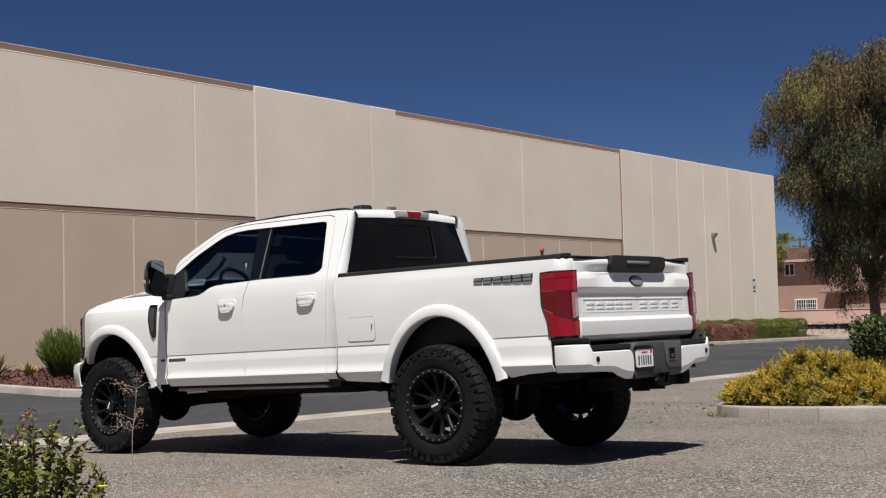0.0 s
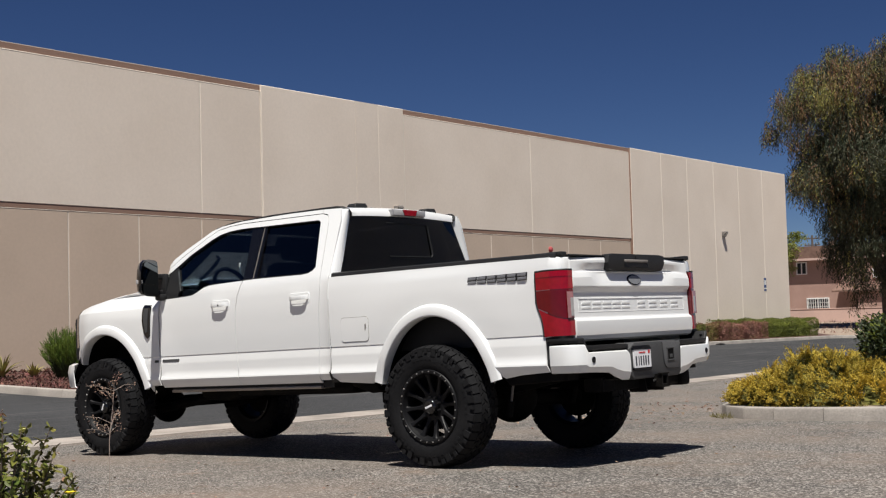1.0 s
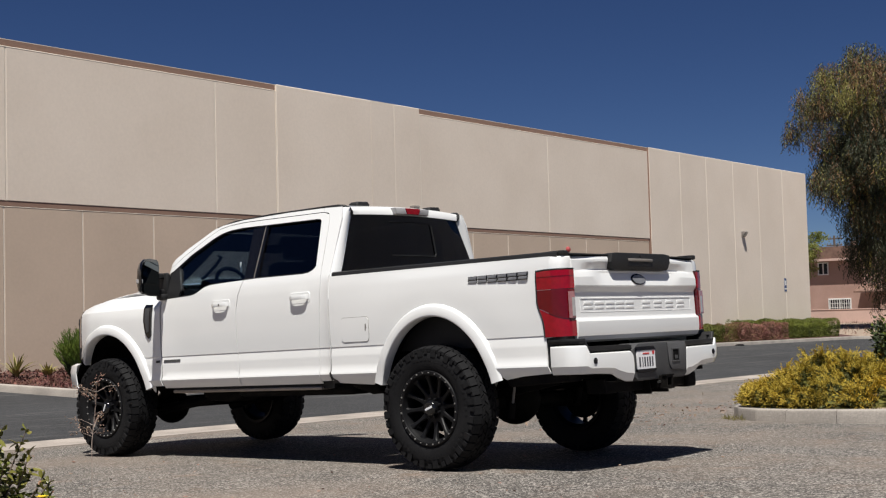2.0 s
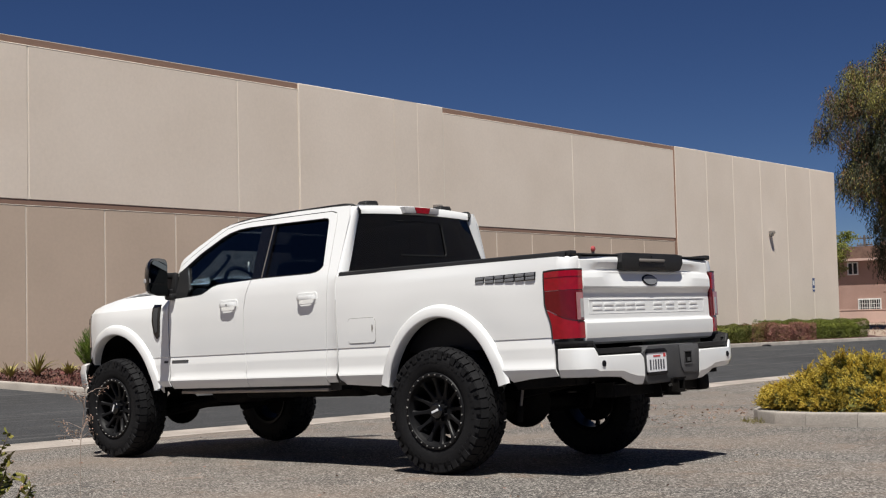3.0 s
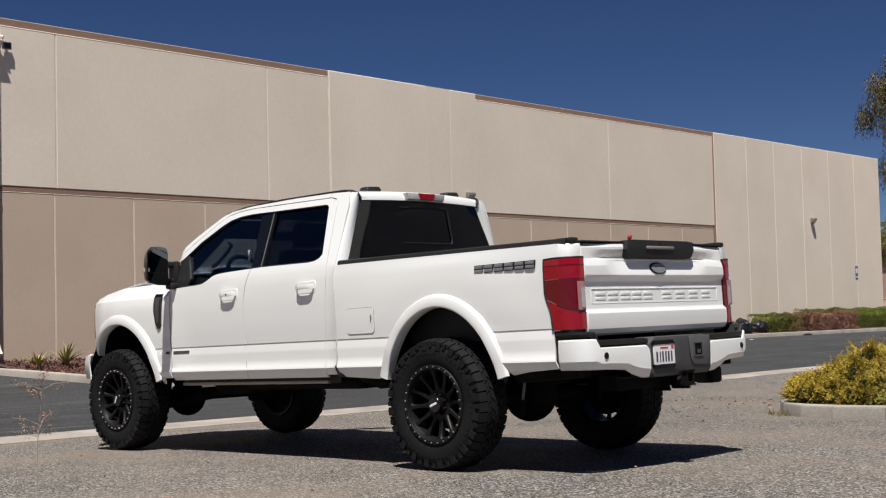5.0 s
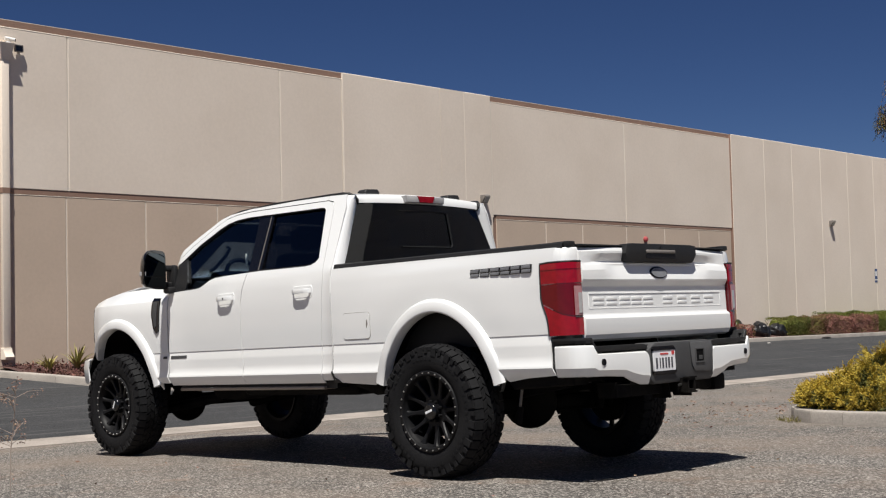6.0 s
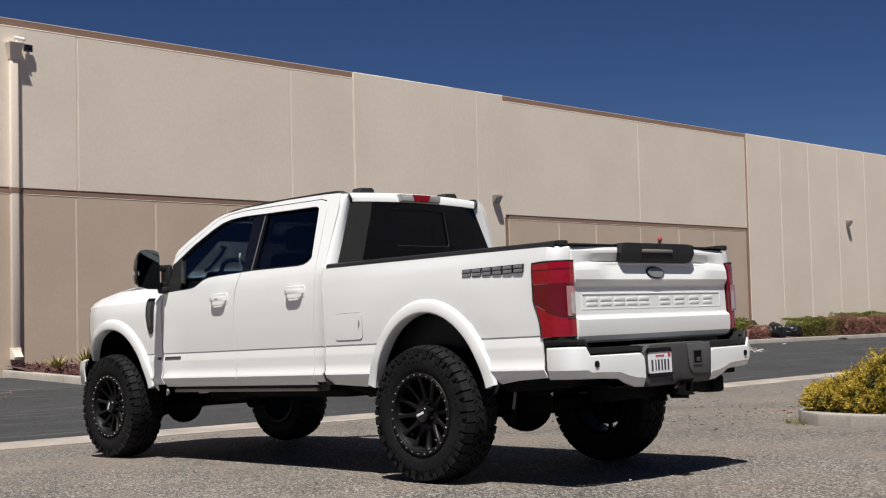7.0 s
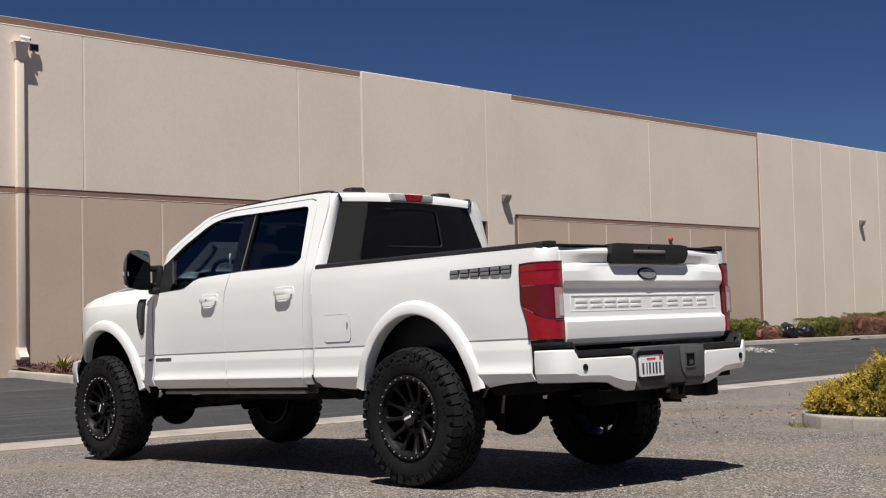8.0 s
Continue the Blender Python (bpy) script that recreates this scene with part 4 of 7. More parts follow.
part("cab_back", box(1.03, 1.06, -0.86, 0.86, 0.9, 1.50), M_PAINT, truck)
part("window_surround", tube([(1.016, 0.862, 1.50), (0.995, 0.5, 1.496), (0.983, 0, 1.492), (0.995, -0.5, 1.496), (1.016, -0.862, 1.50)], 0.012, 6), M_PLASTIC, truck)
bm = prism([(0.205, 2.004), (0.215, 2.056), (-0.215, 2.056), (-0.205, 2.004)], "x", 0.978, 1.04, 0.006, 2)
bl = part("brake_light", bm, M_CLEAR, truck, "high brake lamp with clear cargo lamps each side")
part("brake_lens", prism([(0.072, 2.005), (0.095, 2.056), (-0.095, 2.056), (-0.072, 2.005)], "x", 0.971, 0.99, 0.003, 1), M_REDLIT, bl)
for u, v, l, hh in ((1.250, 0.365, 0.080, 0.033), (1.226, -0.528, 0.078, 0.033)):
    z = 2.088 if v > 0 else 2.082
    bm = prism([(v + l, z - 0.02), (v + l * 0.97, z + hh * 0.45), (v + l * 0.72, z + hh), (v - l * 0.72, z + hh + 0.004), (v - l * 0.97, z + hh * 0.45), (v - l, z - 0.02)], "x", u - 0.05, u + 0.05, 0.010, 3)
    part("roof_pod", bm, M_PLASTIC, truck, "low black pod on the roof")
rows = [[(lerp(3.46, 2.68, k) + 0.10 * (1 - (j / 6.0) ** 2), lerp(0.80, 0.70, k) * j / 6.0, lerp(1.53, 2.025, k) + 0.02 * (1 - (j / 6.0) ** 2)) for j in range(-6, 7)] for k in (0, 0.25, 0.5, 0.75, 1)]
part("windscreen", thick(grid(rows), 0.006), M_GLASSW, truck).visible_shadow = False
# hood and front end
rows = []
for u in (3.40, 3.55, 3.8, 4.1, 4.4, 4.65, 4.85, 4.95):
    hh = interp(u, (3.40, 3.8, 4.0, 4.23, 4.55, 4.85, 4.95), (1.600, 1.588, 1.575, 1.552, 1.503, 1.42, 1.35))
    w = skin(u, 1.47) - 0.02
    hw = interp(u, (3.2, 3.65, 3.9, 4.15, 4.36, 4.50, 5.0), (1.50, 1.52, 1.515, 1.48, 1.44, 1.405, 1.33))
    rows.append([(u, w * j / 8.0, lerp(hh, hw, (abs(j) / 8.0) ** 4)) for j in range(-8, 9)])
part("hood", thick(grid(rows), 0.012), M_PAINT, truck)
part("cowl", box(3.36, 3.48, -0.80, 0.80, 1.46, 1.545, 0.01, 1), M_PLASTIC, truck)
part("grille", box(4.86, 5.0, -0.62, 0.62, 0.92, 1.36, 0.03, 2), M_PLASTIC, truck, "black bar grille")
for k in range(4):
    part("grille_bar", box(4.99, 5.02, -0.60, 0.60, 0.98 + k * 0.1, 1.01 + k * 0.1, 0.005, 1), M_GLOSSBLK, truck)
for s in (1, -1):
    rows = []
    for h in (1.05, 1.15, 1.25, 1.35, 1.40):
        rows.append([(u, s * (skin(u, h) + 0.002), h) for u in (4.51, 4.60, 4.70, 4.80, 4.88)])
    part("headlight", thick(grid(rows), 0.01), M_GLOSSBLK, truck, "dark smoked headlight")
rows = []
for h, o in ((0.665, -0.012), (0.68, 0.0), (0.82, 0.012), (0.88, 0.0), (0.90, -0.04)):
    line = [(4.56, 0.94), (4.68, 0.915), (4.83, 0.81), (4.99, 0.62), (5.05, 0.3), (5.06, 0)]
    rows.append([(u + o, (v + o * 0.6), h) for u, v in line] + [(u + o, -(v + o * 0.6), h) for u, v in line[-2::-1]])
part("front_bumper", thick(grid(rows), 0.01), M_PAINT, truck)
# interior
for s in (1, -1):
    for u, nm in ((2.15, "seat"), (1.30, "rear_seat")):
        bm = box(u - 0.08, u + 0.10, s * 0.40 - 0.25, s * 0.40 + 0.25, 1.05, 1.68, 0.06, 3)
        for v in bm.verts:
            v.co.x -= (v.co.z - 1.05) * 0.22
        se = part(nm, bm, M_SEAT, truck)
        bm = box(u - 0.20, u - 0.09, s * 0.40 - 0.13, s * 0.40 + 0.13, 1.70, 1.88, 0.04, 3)
        part("headrest", bm, M_SEAT, se)
        part("cushion", box(u + 0.02, u + 0.55, s * 0.40 - 0.25, s * 0.40 + 0.25, 0.98, 1.14, 0.05, 2), M_SEAT, se)
part("dashboard", prism([(2.90, 1.15), (2.88, 1.40), (2.94, 1.505), (3.10, 1.545), (3.34, 1.575), (3.42, 1.52), (3.42, 1.15)], "y", -0.78, 0.78, 0.02, 2), M_SEAT, truck)
part("instrument_hood", prism([(2.86, 1.46), (2.90, 1.60), (3.05, 1.60), (3.12, 1.53)], "y", 0.20, 0.60, 0.02, 2), M_SEAT, truck)
part("console_screen", box(2.86, 2.92, -0.16, 0.16, 1.40, 1.56, 0.02, 2), M_GLOSSBLK, truck)
path = [(2.84 + 0.08 * math.sin(t), 0.40 + 0.185 * math.cos(t), 1.53 + 0.17 * math.sin(t)) for t in [k * math.tau / 24 for k in range(25)]]
part("steering_wheel", tube(path, 0.020, 8, caps=False), M_PLASTIC, truck)
part("grab_handle", tube([(2.93, 0.70, 1.60), (2.90, 0.675, 1.62), (2.78, 0.64, 1.72), (2.72, 0.635, 1.78), (2.74, 0.66, 1.80)], 0.016, 8), M_FIXT, truck, "grey grab handle on the windscreen pillar")
for s in (1, -1):
    rows = [[(u - 0.02, s * (v + 0.06), h), (u - 0.05, s * (v - 0.02), h - 0.02), (u - 0.03, s * (v - 0.13), h - 0.01)] for u, v, h in ((3.44, 0.80, 1.50), (3.25, 0.775, 1.63), (3.02, 0.745, 1.78), (2.80, 0.715, 1.93), (2.66, 0.70, 2.0))]
    part("pillar_lining", thick(grid(rows), 0.01), M_SEAT, truck)
    part("belt_guide", box(2.20, 2.212, s * 0.845, s * 0.865, 1.60, 1.69, 0.004, 1), M_LENS, truck, "pale seat belt guide behind the door glass")
for s in (1, -1):
    bm = box(2.70, 2.725, s * 0.37 - 0.27, s * 0.37 + 0.27, 1.845, 1.995, 0.012, 2)
    for v in bm.verts:
        v.co.x += (1.995 - v.co.z) * 0.8
    part("sun_visor", bm, M_SEAT, truck)
part("rear_view_mirror", box(2.74, 2.77, -0.13, 0.13, 1.83, 1.91, 0.015, 2), M_PLASTIC, truck)
rows = [[(u, w * j / 4.0, h + 0.02 * (1 - (j / 4.0) ** 2)) for j in range(-4, 5)] for u, h, w in ((1.10, 2.01, 0.72), (1.5, 2.045, 0.72), (2.0, 2.05, 0.72), (2.45, 2.035, 0.71), (2.62, 1.995, 0.70))]
part("headliner", thick(grid(rows), 0.01), M_SEAT, truck)
part("cab_floor", box(1.1, 3.45, -0.85, 0.85, 0.72, 0.76), M_SEAT, truck)
for s in (1, -1):
    part("door_lining", box(1.15, 3.1, s * 0.84, s * 0.87, 0.76, 1.46), M_SEAT, truck)
part("bed_floor", box(-1.12, 1.02, -0.81, 0.81, 0.86, 0.90), M_PLASTIC, truck)

# tailgate: profile across the height, swept over the width
PROF = [  # height, depth at the middle, depth at the sides
    (1.455, -1.10, -1.10), (1.468, -1.13, -1.13), (1.462, -1.165, -1.160), (1.44, -1.173, -1.170), (1.425, -1.173, -1.170), (1.405, -1.164, -1.162), (1.375, -1.148, -1.146), (1.368, -1.150, -1.148),
    (1.358, -1.160, -1.172), (1.345, -1.160, -1.178), (1.32, -1.168, -1.186), (1.28, -1.180, -1.188), (1.252, -1.187, -1.188), (1.240, -1.184, -1.184), (1.212, -1.166, -1.166), (1.204, -1.164, -1.164),
    (1.12, -1.166, -1.166), (1.036, -1.168, -1.168), (1.026, -1.171, -1.171), (1.012, -1.190, -1.190), (1.004, -1.194, -1.194), (0.95, -1.195, -1.195), (0.905, -1.190, -1.190), (0.875, -1.172, -1.172), (0.862, -1.14, -1.14)]
rows = []
VS = [0, 0.1, 0.2, 0.3, 0.36, 0.40, 0.43, 0.46, 0.49, 0.52, 0.55, 0.58, 0.61, 0.64, 0.68, 0.71, 0.74, 0.77, 0.80, 0.82, 0.838, 0.845]
VS = [-v for v in VS[:0:-1]] + VS
for h, um, us in PROF:
    row = []
    ue = us if h < 1.36 else interp(h, (1.36, 1.44, 1.456, 1.468), (-1.170, -1.164, -1.156, -1.135))
    for v in VS:
        w = 1 - smooth(abs(v), 0.43, 0.66)
        k = 1 - smooth(abs(v), 0.52, 0.83)
        e = 0.02 if abs(v) > 0.84 else 0.0
        row.append((lerp(ue, lerp(us, um, w), k) + e, v, h - 0.012 * (abs(v) / 0.87) ** 2 * (h > 1.3)))
    rows.append(row)
tg = part("tailgate", shell(grid(rows), (0.035, 0, 0)), M_PAINT, truck, "white pressed tailgate with a raised lettering field", sharp=11)
bm = prism([(0.375, 1.480), (0.392, 1.42), (0.372, 1.374), (0.345, 1.364), (-0.375, 1.364), (-0.395, 1.372), (-0.435, 1.42), (-0.43, 1.480), (-0.36, 1.487), (0.32, 1.487)], "x", -1.204, -1.12, 0.008, 2)
bz = part("handle_bezel", bm, M_PLASTIC, tg, "black tailgate handle bezel")
part("release_handle", box(-1.215, -1.197, -0.165, 0.165, 1.424, 1.446, 0.006, 2), M_FIXT, bz)
part("handle_pocket", prism(rrect(-0.17, 0.17, 1.390, 1.420, 0.01, 3), "x", -1.2065, -1.197), M_GLOSSBLK, bz)
part("camera_eye", tube([(-1.203, 0, 1.46), (-1.209, 0, 1.46)], 0.008, 10), M_GLOSSBLK, bz)
part("top_trim", box(-1.17, -1.06, -0.845, 0.845, 1.466, 1.476, 0.004, 1), M_PLASTIC, tg)


def tilted(bm):
    """Leans a badge with the face that it sits on."""
    for v in bm.verts:
        v.co.x += (v.co.z - 1.297) * 0.27
    return bm


pts = [(0.098 * math.cos(t), 1.297 + 0.041 * math.sin(t)) for t in [k * math.tau / 32 for k in range(32)]]
em = part("oval_emblem", tilted(prism(pts, "x", -1.183, -1.170, 0.004, 1)), M_GLOSSBLK, tg, "plain black oval emblem")
pts = [(0.085 * math.cos(t), 1.297 + 0.032 * math.sin(t)) for t in [k * math.tau / 32 for k in range(32)]]
part("emblem_face", tilted(prism(pts, "x", -1.1855, -1.180)), M_BADGE, em)
for z in (1.160, 1.066):  # frame of the lettering field
    part("field_rib", box(-1.1688, -1.160, -0.765, 0.765, z, z + 0.006, 0.001, 1), M_PAINT, tg)
for v in (-0.765, 0.759):
    part("field_rib", box(-1.1688, -1.160, v, v + 0.006, 1.066, 1.166, 0.001, 1), M_PAINT, tg)


def badge_block(name, c, w, hgt, x0, x1, axis, material, parent, slant=0.0, soft=0.003):
    """One plain bevelled bar of a badge."""
    d, e = hgt
    pts = [(c - w / 2 + slant, d), (c + w / 2 + slant, d), (c + w / 2 - slant, e), (c - w / 2 - slant, e)]
    return part(name, prism(pts, axis, x0, x1, soft, 2), material, parent)


for k, c in enumerate((0.665, 0.525, 0.385, 0.255, 0.125, -0.105, -0.275, -0.445, -0.61)):
    for d, e in ((1.089, 1.108), (1.120, 1.141)):
        badge_block("raised_block", c, 0.112, (d, e), -1.1700, -1.162, "x", M_PAINT, tg, 0.0, 0.004)
for s in (1, -1):
    vv = skin(-0.6, 1.345) + 0.001
    for k in range(6):
        c = -0.410 - k * 0.0885
        base = badge_block("badge_block", c, 0.084, (1.314, 1.368), s * (vv - 0.002), s * (vv + 0.005), "y", M_GLOSSBLK, truck, 0.004, 0.001)
        for d, e in ((1.318, 1.338), (1.344, 1.364)):
            badge_block("badge_bar", c, 0.074, (d, e), s * (vv + 0.004), s * (vv + 0.010), "y", M_BADGE, base, 0.003, 0.002)
# rear bumper
PL = [(0.985, -1.052), (0.995, -1.10), (0.997, -1.16), (0.994, -1.19), (0.986, -1.215), (0.973, -1.238), (0.956, -1.258), (0.937, -1.272), (0.918, -1.283), (0.898, -1.290), (0.868, -1.296), (0.80, -1.302), (0.70, -1.310), (0.61, -1.314), (0.55, -1.317), (0.51, -1.318), (0.45, -1.320), (0.40, -1.322), (0.37, -1.323)]
PLs = PL + [(0.18, -1.33), (0, -1.33)]


def bump(line, top, bot, name, material, inset=0.0, label=""):
    rows = []
    for k, o in ((0.0, -0.012), (0.015, -0.004), (0.045, 0.0), (0.35, 0.004), (0.72, 0.002), (0.75, -0.001), (0.97, -0.020), (1.0, -0.030)):
        o -= inset
        row = []
        for v, u in line:
            a = abs(v)
            h = lerp(top(a), bot(a), k)
            sg = 1 if v >= 0 else -1
            row.append((u - o * (0.3 if a > 0.98 else 1), v + sg * o * (1 if a > 0.95 else 0.2), h))
        rows.append(row)
    return part(name, thick(grid(rows), 0.02), material, truck, label, sharp=17)


wt = lambda a: interp(a, (0.36, 0.40, 0.868, 0.898, 1.0), (0.760, 0.786, 0.788, 0.842, 0.845))
wb = lambda a: interp(a, (0.36, 0.45, 0.55, 0.61, 0.75, 1.0), (0.572, 0.576, 0.606, 0.634, 0.645, 0.652))
for s in (1, -1):
    line = [(s * v, u) for v, u in PL]
    bump(line, wt, wb, "bumper_shell", M_PAINT)
    bump(line, lambda a: wt(a) + 0.045, lambda a: wt(a) + 0.002, "bumper_pad", M_PLASTIC, 0.016, "black step pad")
    rows = [[(u + 0.012, v, wt(abs(v)) + 0.045 - d * 0.002) for v, u in line] for d in (0,)] + [[(max(u + 0.02, min(u + 0.18, -0.98)), math.copysign(min(abs(v), 0.92), v), wt(abs(v)) + 0.045) for v, u in line]]
    part("step_top", thick(grid(rows), 0.015), M_PLASTIC, truck)
    sv, su = 0.825, -1.304
    part("parking_sensor", tube([(su + 0.01, s * sv, 0.735), (su - 0.004, s * sv, 0.735)], 0.021, 16), M_GLOSSBLK, truck, "round black parking sensor")
    part("lower_valance", prism([(-0.57, 0.672), (-1.15, 0.692), (-1.15, 0.60), (-0.66, 0.575)], "y", s * 0.78, s * 0.935, 0.01, 1), M_CHASSIS, truck)
bm = prism([(0.385, 0.79), (0.365, 0.60), (0.33, 0.57), (-0.33, 0.57), (-0.365, 0.60), (-0.385, 0.79), (-0.30, 0.835), (0.30, 0.835)], "x", -1.325, -1.16, 0.012, 2)
cs = part("bumper_centre", bm, M_GREYPL, truck, "black centre section of the rear bumper")
part("step_plate", box(-1.285, -1.14, -0.78, 0.78, 0.812, 0.826, 0.004, 1), M_PLASTIC, truck)
part("plate_recess", prism(rrect(0.085, 0.355, 0.625, 0.81, 0.02, 3), "x", -1.3265, -1.32), M_GLOSSBLK, cs)
pl = part("number_plate", prism(rrect(0.10, 0.34, 0.648, 0.785, 0.01, 3), "x", -1.336, -1.326), M_PLATE, cs, "white number plate in a dark frame")
part("plate_frame", prism(rrect(0.094, 0.346, 0.636, 0.652, 0.004, 2), "x", -1.339, -1.326), M_GLOSSBLK, pl)
part("plate_frame", prism(rrect(0.094, 0.346, 0.782, 0.794, 0.004, 2), "x", -1.339, -1.326), M_GLOSSBLK, pl)
for k, w_ in enumerate((0.018, 0.010, 0.017, 0.015, 0.018, 0.016)):
    part("plate_bar", box(-1.338, -1.335, 0.302 - k * 0.034, 0.302 - k * 0.034 + w_, 0.668, 0.736), M_INK, pl)
part("plate_script", box(-1.338, -1.335, 0.18, 0.27, 0.755, 0.765), M_PLRED, pl)
part("plate_sticker", box(-1.338, -1.335, 0.112, 0.14, 0.752, 0.776), M_PLRED, pl)
sk_ = part("towing_socket", prism([(-0.085, 0.825), (-0.105, 0.67), (-0.135, 0.632), (-0.315, 0.622), (-0.342, 0.64), (-0.360, 0.79), (-0.345, 0.825)], "x", -1.334, -1.32, 0.005, 2), M_SOCKET, cs, "grey textured trailer socket panel")
for a in ((-0.250, -0.140, 0.772, 0.784), (-0.250, -0.140, 0.682, 0.694), (-0.250, -0.238, 0.694, 0.772), (-0.152, -0.140, 0.694, 0.772)):
    part("socket_rim", box(-1.340, -1.330, a[0], a[1], a[2], a[3], 0.003, 1), M_GREYPL, sk_)
part("socket_lid", prism(rrect(-0.238, -0.152, 0.694, 0.772, 0.008, 3), "x", -1.3362, -1.332), M_CHASSIS, sk_)
part("socket_hinge", box(-1.339, -1.334, -0.222, -0.182, 0.705, 0.732, 0.002, 1), M_GREYPL, sk_)
# hitch
part("hitch_bar", box(-1.24, -1.14, -0.50, 0.62, 0.50, 0.585, 0.012, 2), M_CHASSIS, truck, "black hitch cross bar")
hb = bmesh.new()
for a in ((-1.385, -1.0, -0.045, 0.045, 0.505, 0.522), (-1.385, -1.0, -0.045, 0.045, 0.578, 0.595), (-1.385, -1.0, -0.045, -0.03, 0.522, 0.578), (-1.385, -1.0, 0.03, 0.045, 0.522, 0.578), (-1.39, -1.355, -0.055, 0.055, 0.498, 0.508), (-1.39, -1.355, -0.055, 0.055, 0.592, 0.602)):
    box(*a, 0.0, 1, hb)
part("hitch_receiver", hb, M_CHASSIS, truck)
for v in (0.12, -0.12):
    part("hitch_plate", prism([(-1.30, 0.47), (-1.16, 0.47), (-1.12, 0.60), (-1.28, 0.60)], "y", v - 0.006, v + 0.006), M_CHASSIS, truck)
part("hitch_end", box(-1.27, -1.12, -0.60, -0.46, 0.485, 0.60, 0.02, 2), M_CHASSIS, truck)
part("hitch_pin", tube([(-1.33, 0.07, 0.55), (-1.33, -0.08, 0.55)], 0.009, 8), M_BOLT, truck)
part("tow_loop", box(-1.20, -1.05, 0.50, 0.58, 0.50, 0.60, 0.01, 1), M_CHASSIS, truck)
# chassis
for s in (1, -1):
    part("frame_rail", box(-1.15, 4.75, s * 0.40, s * 0.50, 0.60, 0.76, 0.01, 1), M_CHASSIS, truck)
    sp = [(0.75, s * 0.55, 0.60), (0.4, s * 0.55, 0.55), (0.0, s * 0.55, 0.535), (-0.4, s * 0.55, 0.55), (-0.8, s * 0.55, 0.62)]
    part("leaf_spring", thick(grid([[(u, v - 0.04, h) for u, v, h in sp], [(u, v + 0.04, h) for u, v, h in sp]]), 0.05), M_CHASSIS, truck)
    part("shock_absorber", tube([(-0.16, s * 0.60, 0.36), (-0.22, s * 0.58, 0.52)], 0.034, 10), M_CHASSIS, truck)
    part("shock_rod", tube([(-0.22, s * 0.58, 0.52), (-0.34, s * 0.55, 0.80)], 0.014, 8), M_BOLT, truck)
    part("shock_absorber", tube([(3.86, s * 0.60, 0.36), (3.80, s * 0.56, 0.85)], 0.034, 10), M_CHASSIS, truck)
    part("spring_hanger", box(0.66, 0.86, s * 0.49, s * 0.62, 0.44, 0.68, 0.02, 1), M_CHASSIS, truck)
    part("radius_arm", tube([(4.0, s * 0.5, 0.40), (3.1, s * 0.47, 0.52)], 0.045, 8), M_CHASSIS, truck)
part("shock_absorber", tube([(-0.44, 0.66, 0.34), (-0.465, 0.66, 0.45)], 0.026, 10), M_CHASSIS, truck)
part("shock_rod", tube([(-0.465, 0.66, 0.45), (-0.50, 0.66, 0.62)], 0.010, 8), M_FIXT, truck)
for v0, u0 in ((0.62, -1.24), (0.47, -1.24)):
    part("tow_bracket", prism([(u0, 0.50), (u0 + 0.12, 0.50), (u0 + 0.16, 0.60), (u0, 0.60)], "y", v0 - 0.006, v0 + 0.006, 0.002, 1), M_CHASSIS, truck)
part("rear_axle", tube([(-0.01, -0.80, HUB - 0.045), (-0.01, 0.80, HUB)], 0.065, 14), M_CHASSIS, truck)
bm = bmesh.new()
bmesh.ops.create_uvsphere(bm, u_segments=20, v_segments=12, radius=0.21)
bmesh.ops.scale(bm, vec=(1.0, 0.85, 0.95), verts=bm.verts)
bmesh.ops.translate(bm, vec=(-0.03, 0.05, HUB), verts=bm.verts)
part("differential", bm, M_CHASSIS, truck)
part("front_axle", tube([(3.97, -0.80, HUB + 0.018), (3.97, 0.80, HUB + 0.036)], 0.06, 14), M_CHASSIS, truck)
bm = bmesh.new()
bmesh.ops.create_uvsphere(bm, u_segments=18, v_segments=10, radius=0.17)
bmesh.ops.translate(bm, vec=(HF, 0.25, HUB), verts=bm.verts)
part("differential", bm, M_CHASSIS, truck)
part("drive_shaft", tube([(0.15, 0, 0.48), (2.2, 0.0, 0.60)], 0.05, 12), M_CHASSIS, truck)
part("drive_shaft", tube([(2.3, 0.15, 0.58), (3.95, 0.25, 0.48)], 0.04, 12), M_CHASSIS, truck)
bm = prism([(2.45, 0.62), (2.50, 0.53), (2.72, 0.49), (2.98, 0.50), (3.06, 0.53), (3.10, 0.62)], "y", 0.30, 0.62, 0.03, 2)
part("transfer_case", bm, M_CHASSIS, truck)
bm = prism([(1.95, 0.64), (1.98, 0.55), (2.10, 0.53), (2.35, 0.54), (2.45, 0.62)], "y", 0.30, 0.55, 0.02, 2)
part("cross_member", bm, M_CHASSIS, truck)
part("fuel_tank", box(1.0, 2.4, 0.36, 0.80, 0.54, 0.68, 0.05, 3), M_CHASSIS, truck)
part("muffler", tube([(0.55, -0.25, 0.60), (0.6, -0.25, 0.60), (1.5, -0.25, 0.60), (1.55, -0.25, 0.60)], [0.05, 0.12, 0.12, 0.05], 14), M_CHASSIS, truck)
part("exhaust_pipe", tube([(0.6, -0.25, 0.60), (0.2, -0.35, 0.72), (-0.4, -0.62, 0.66), (-0.9, -0.72, 0.60)], 0.045, 10), M_CHASSIS, truck)
part("side_bracket", prism([(0.75, 0.68), (1.05, 0.68), (1.0, 0.60), (0.80, 0.54), (0.70, 0.56)], "y", 0.55, 0.80, 0.02, 2), M_CHASSIS, truck)
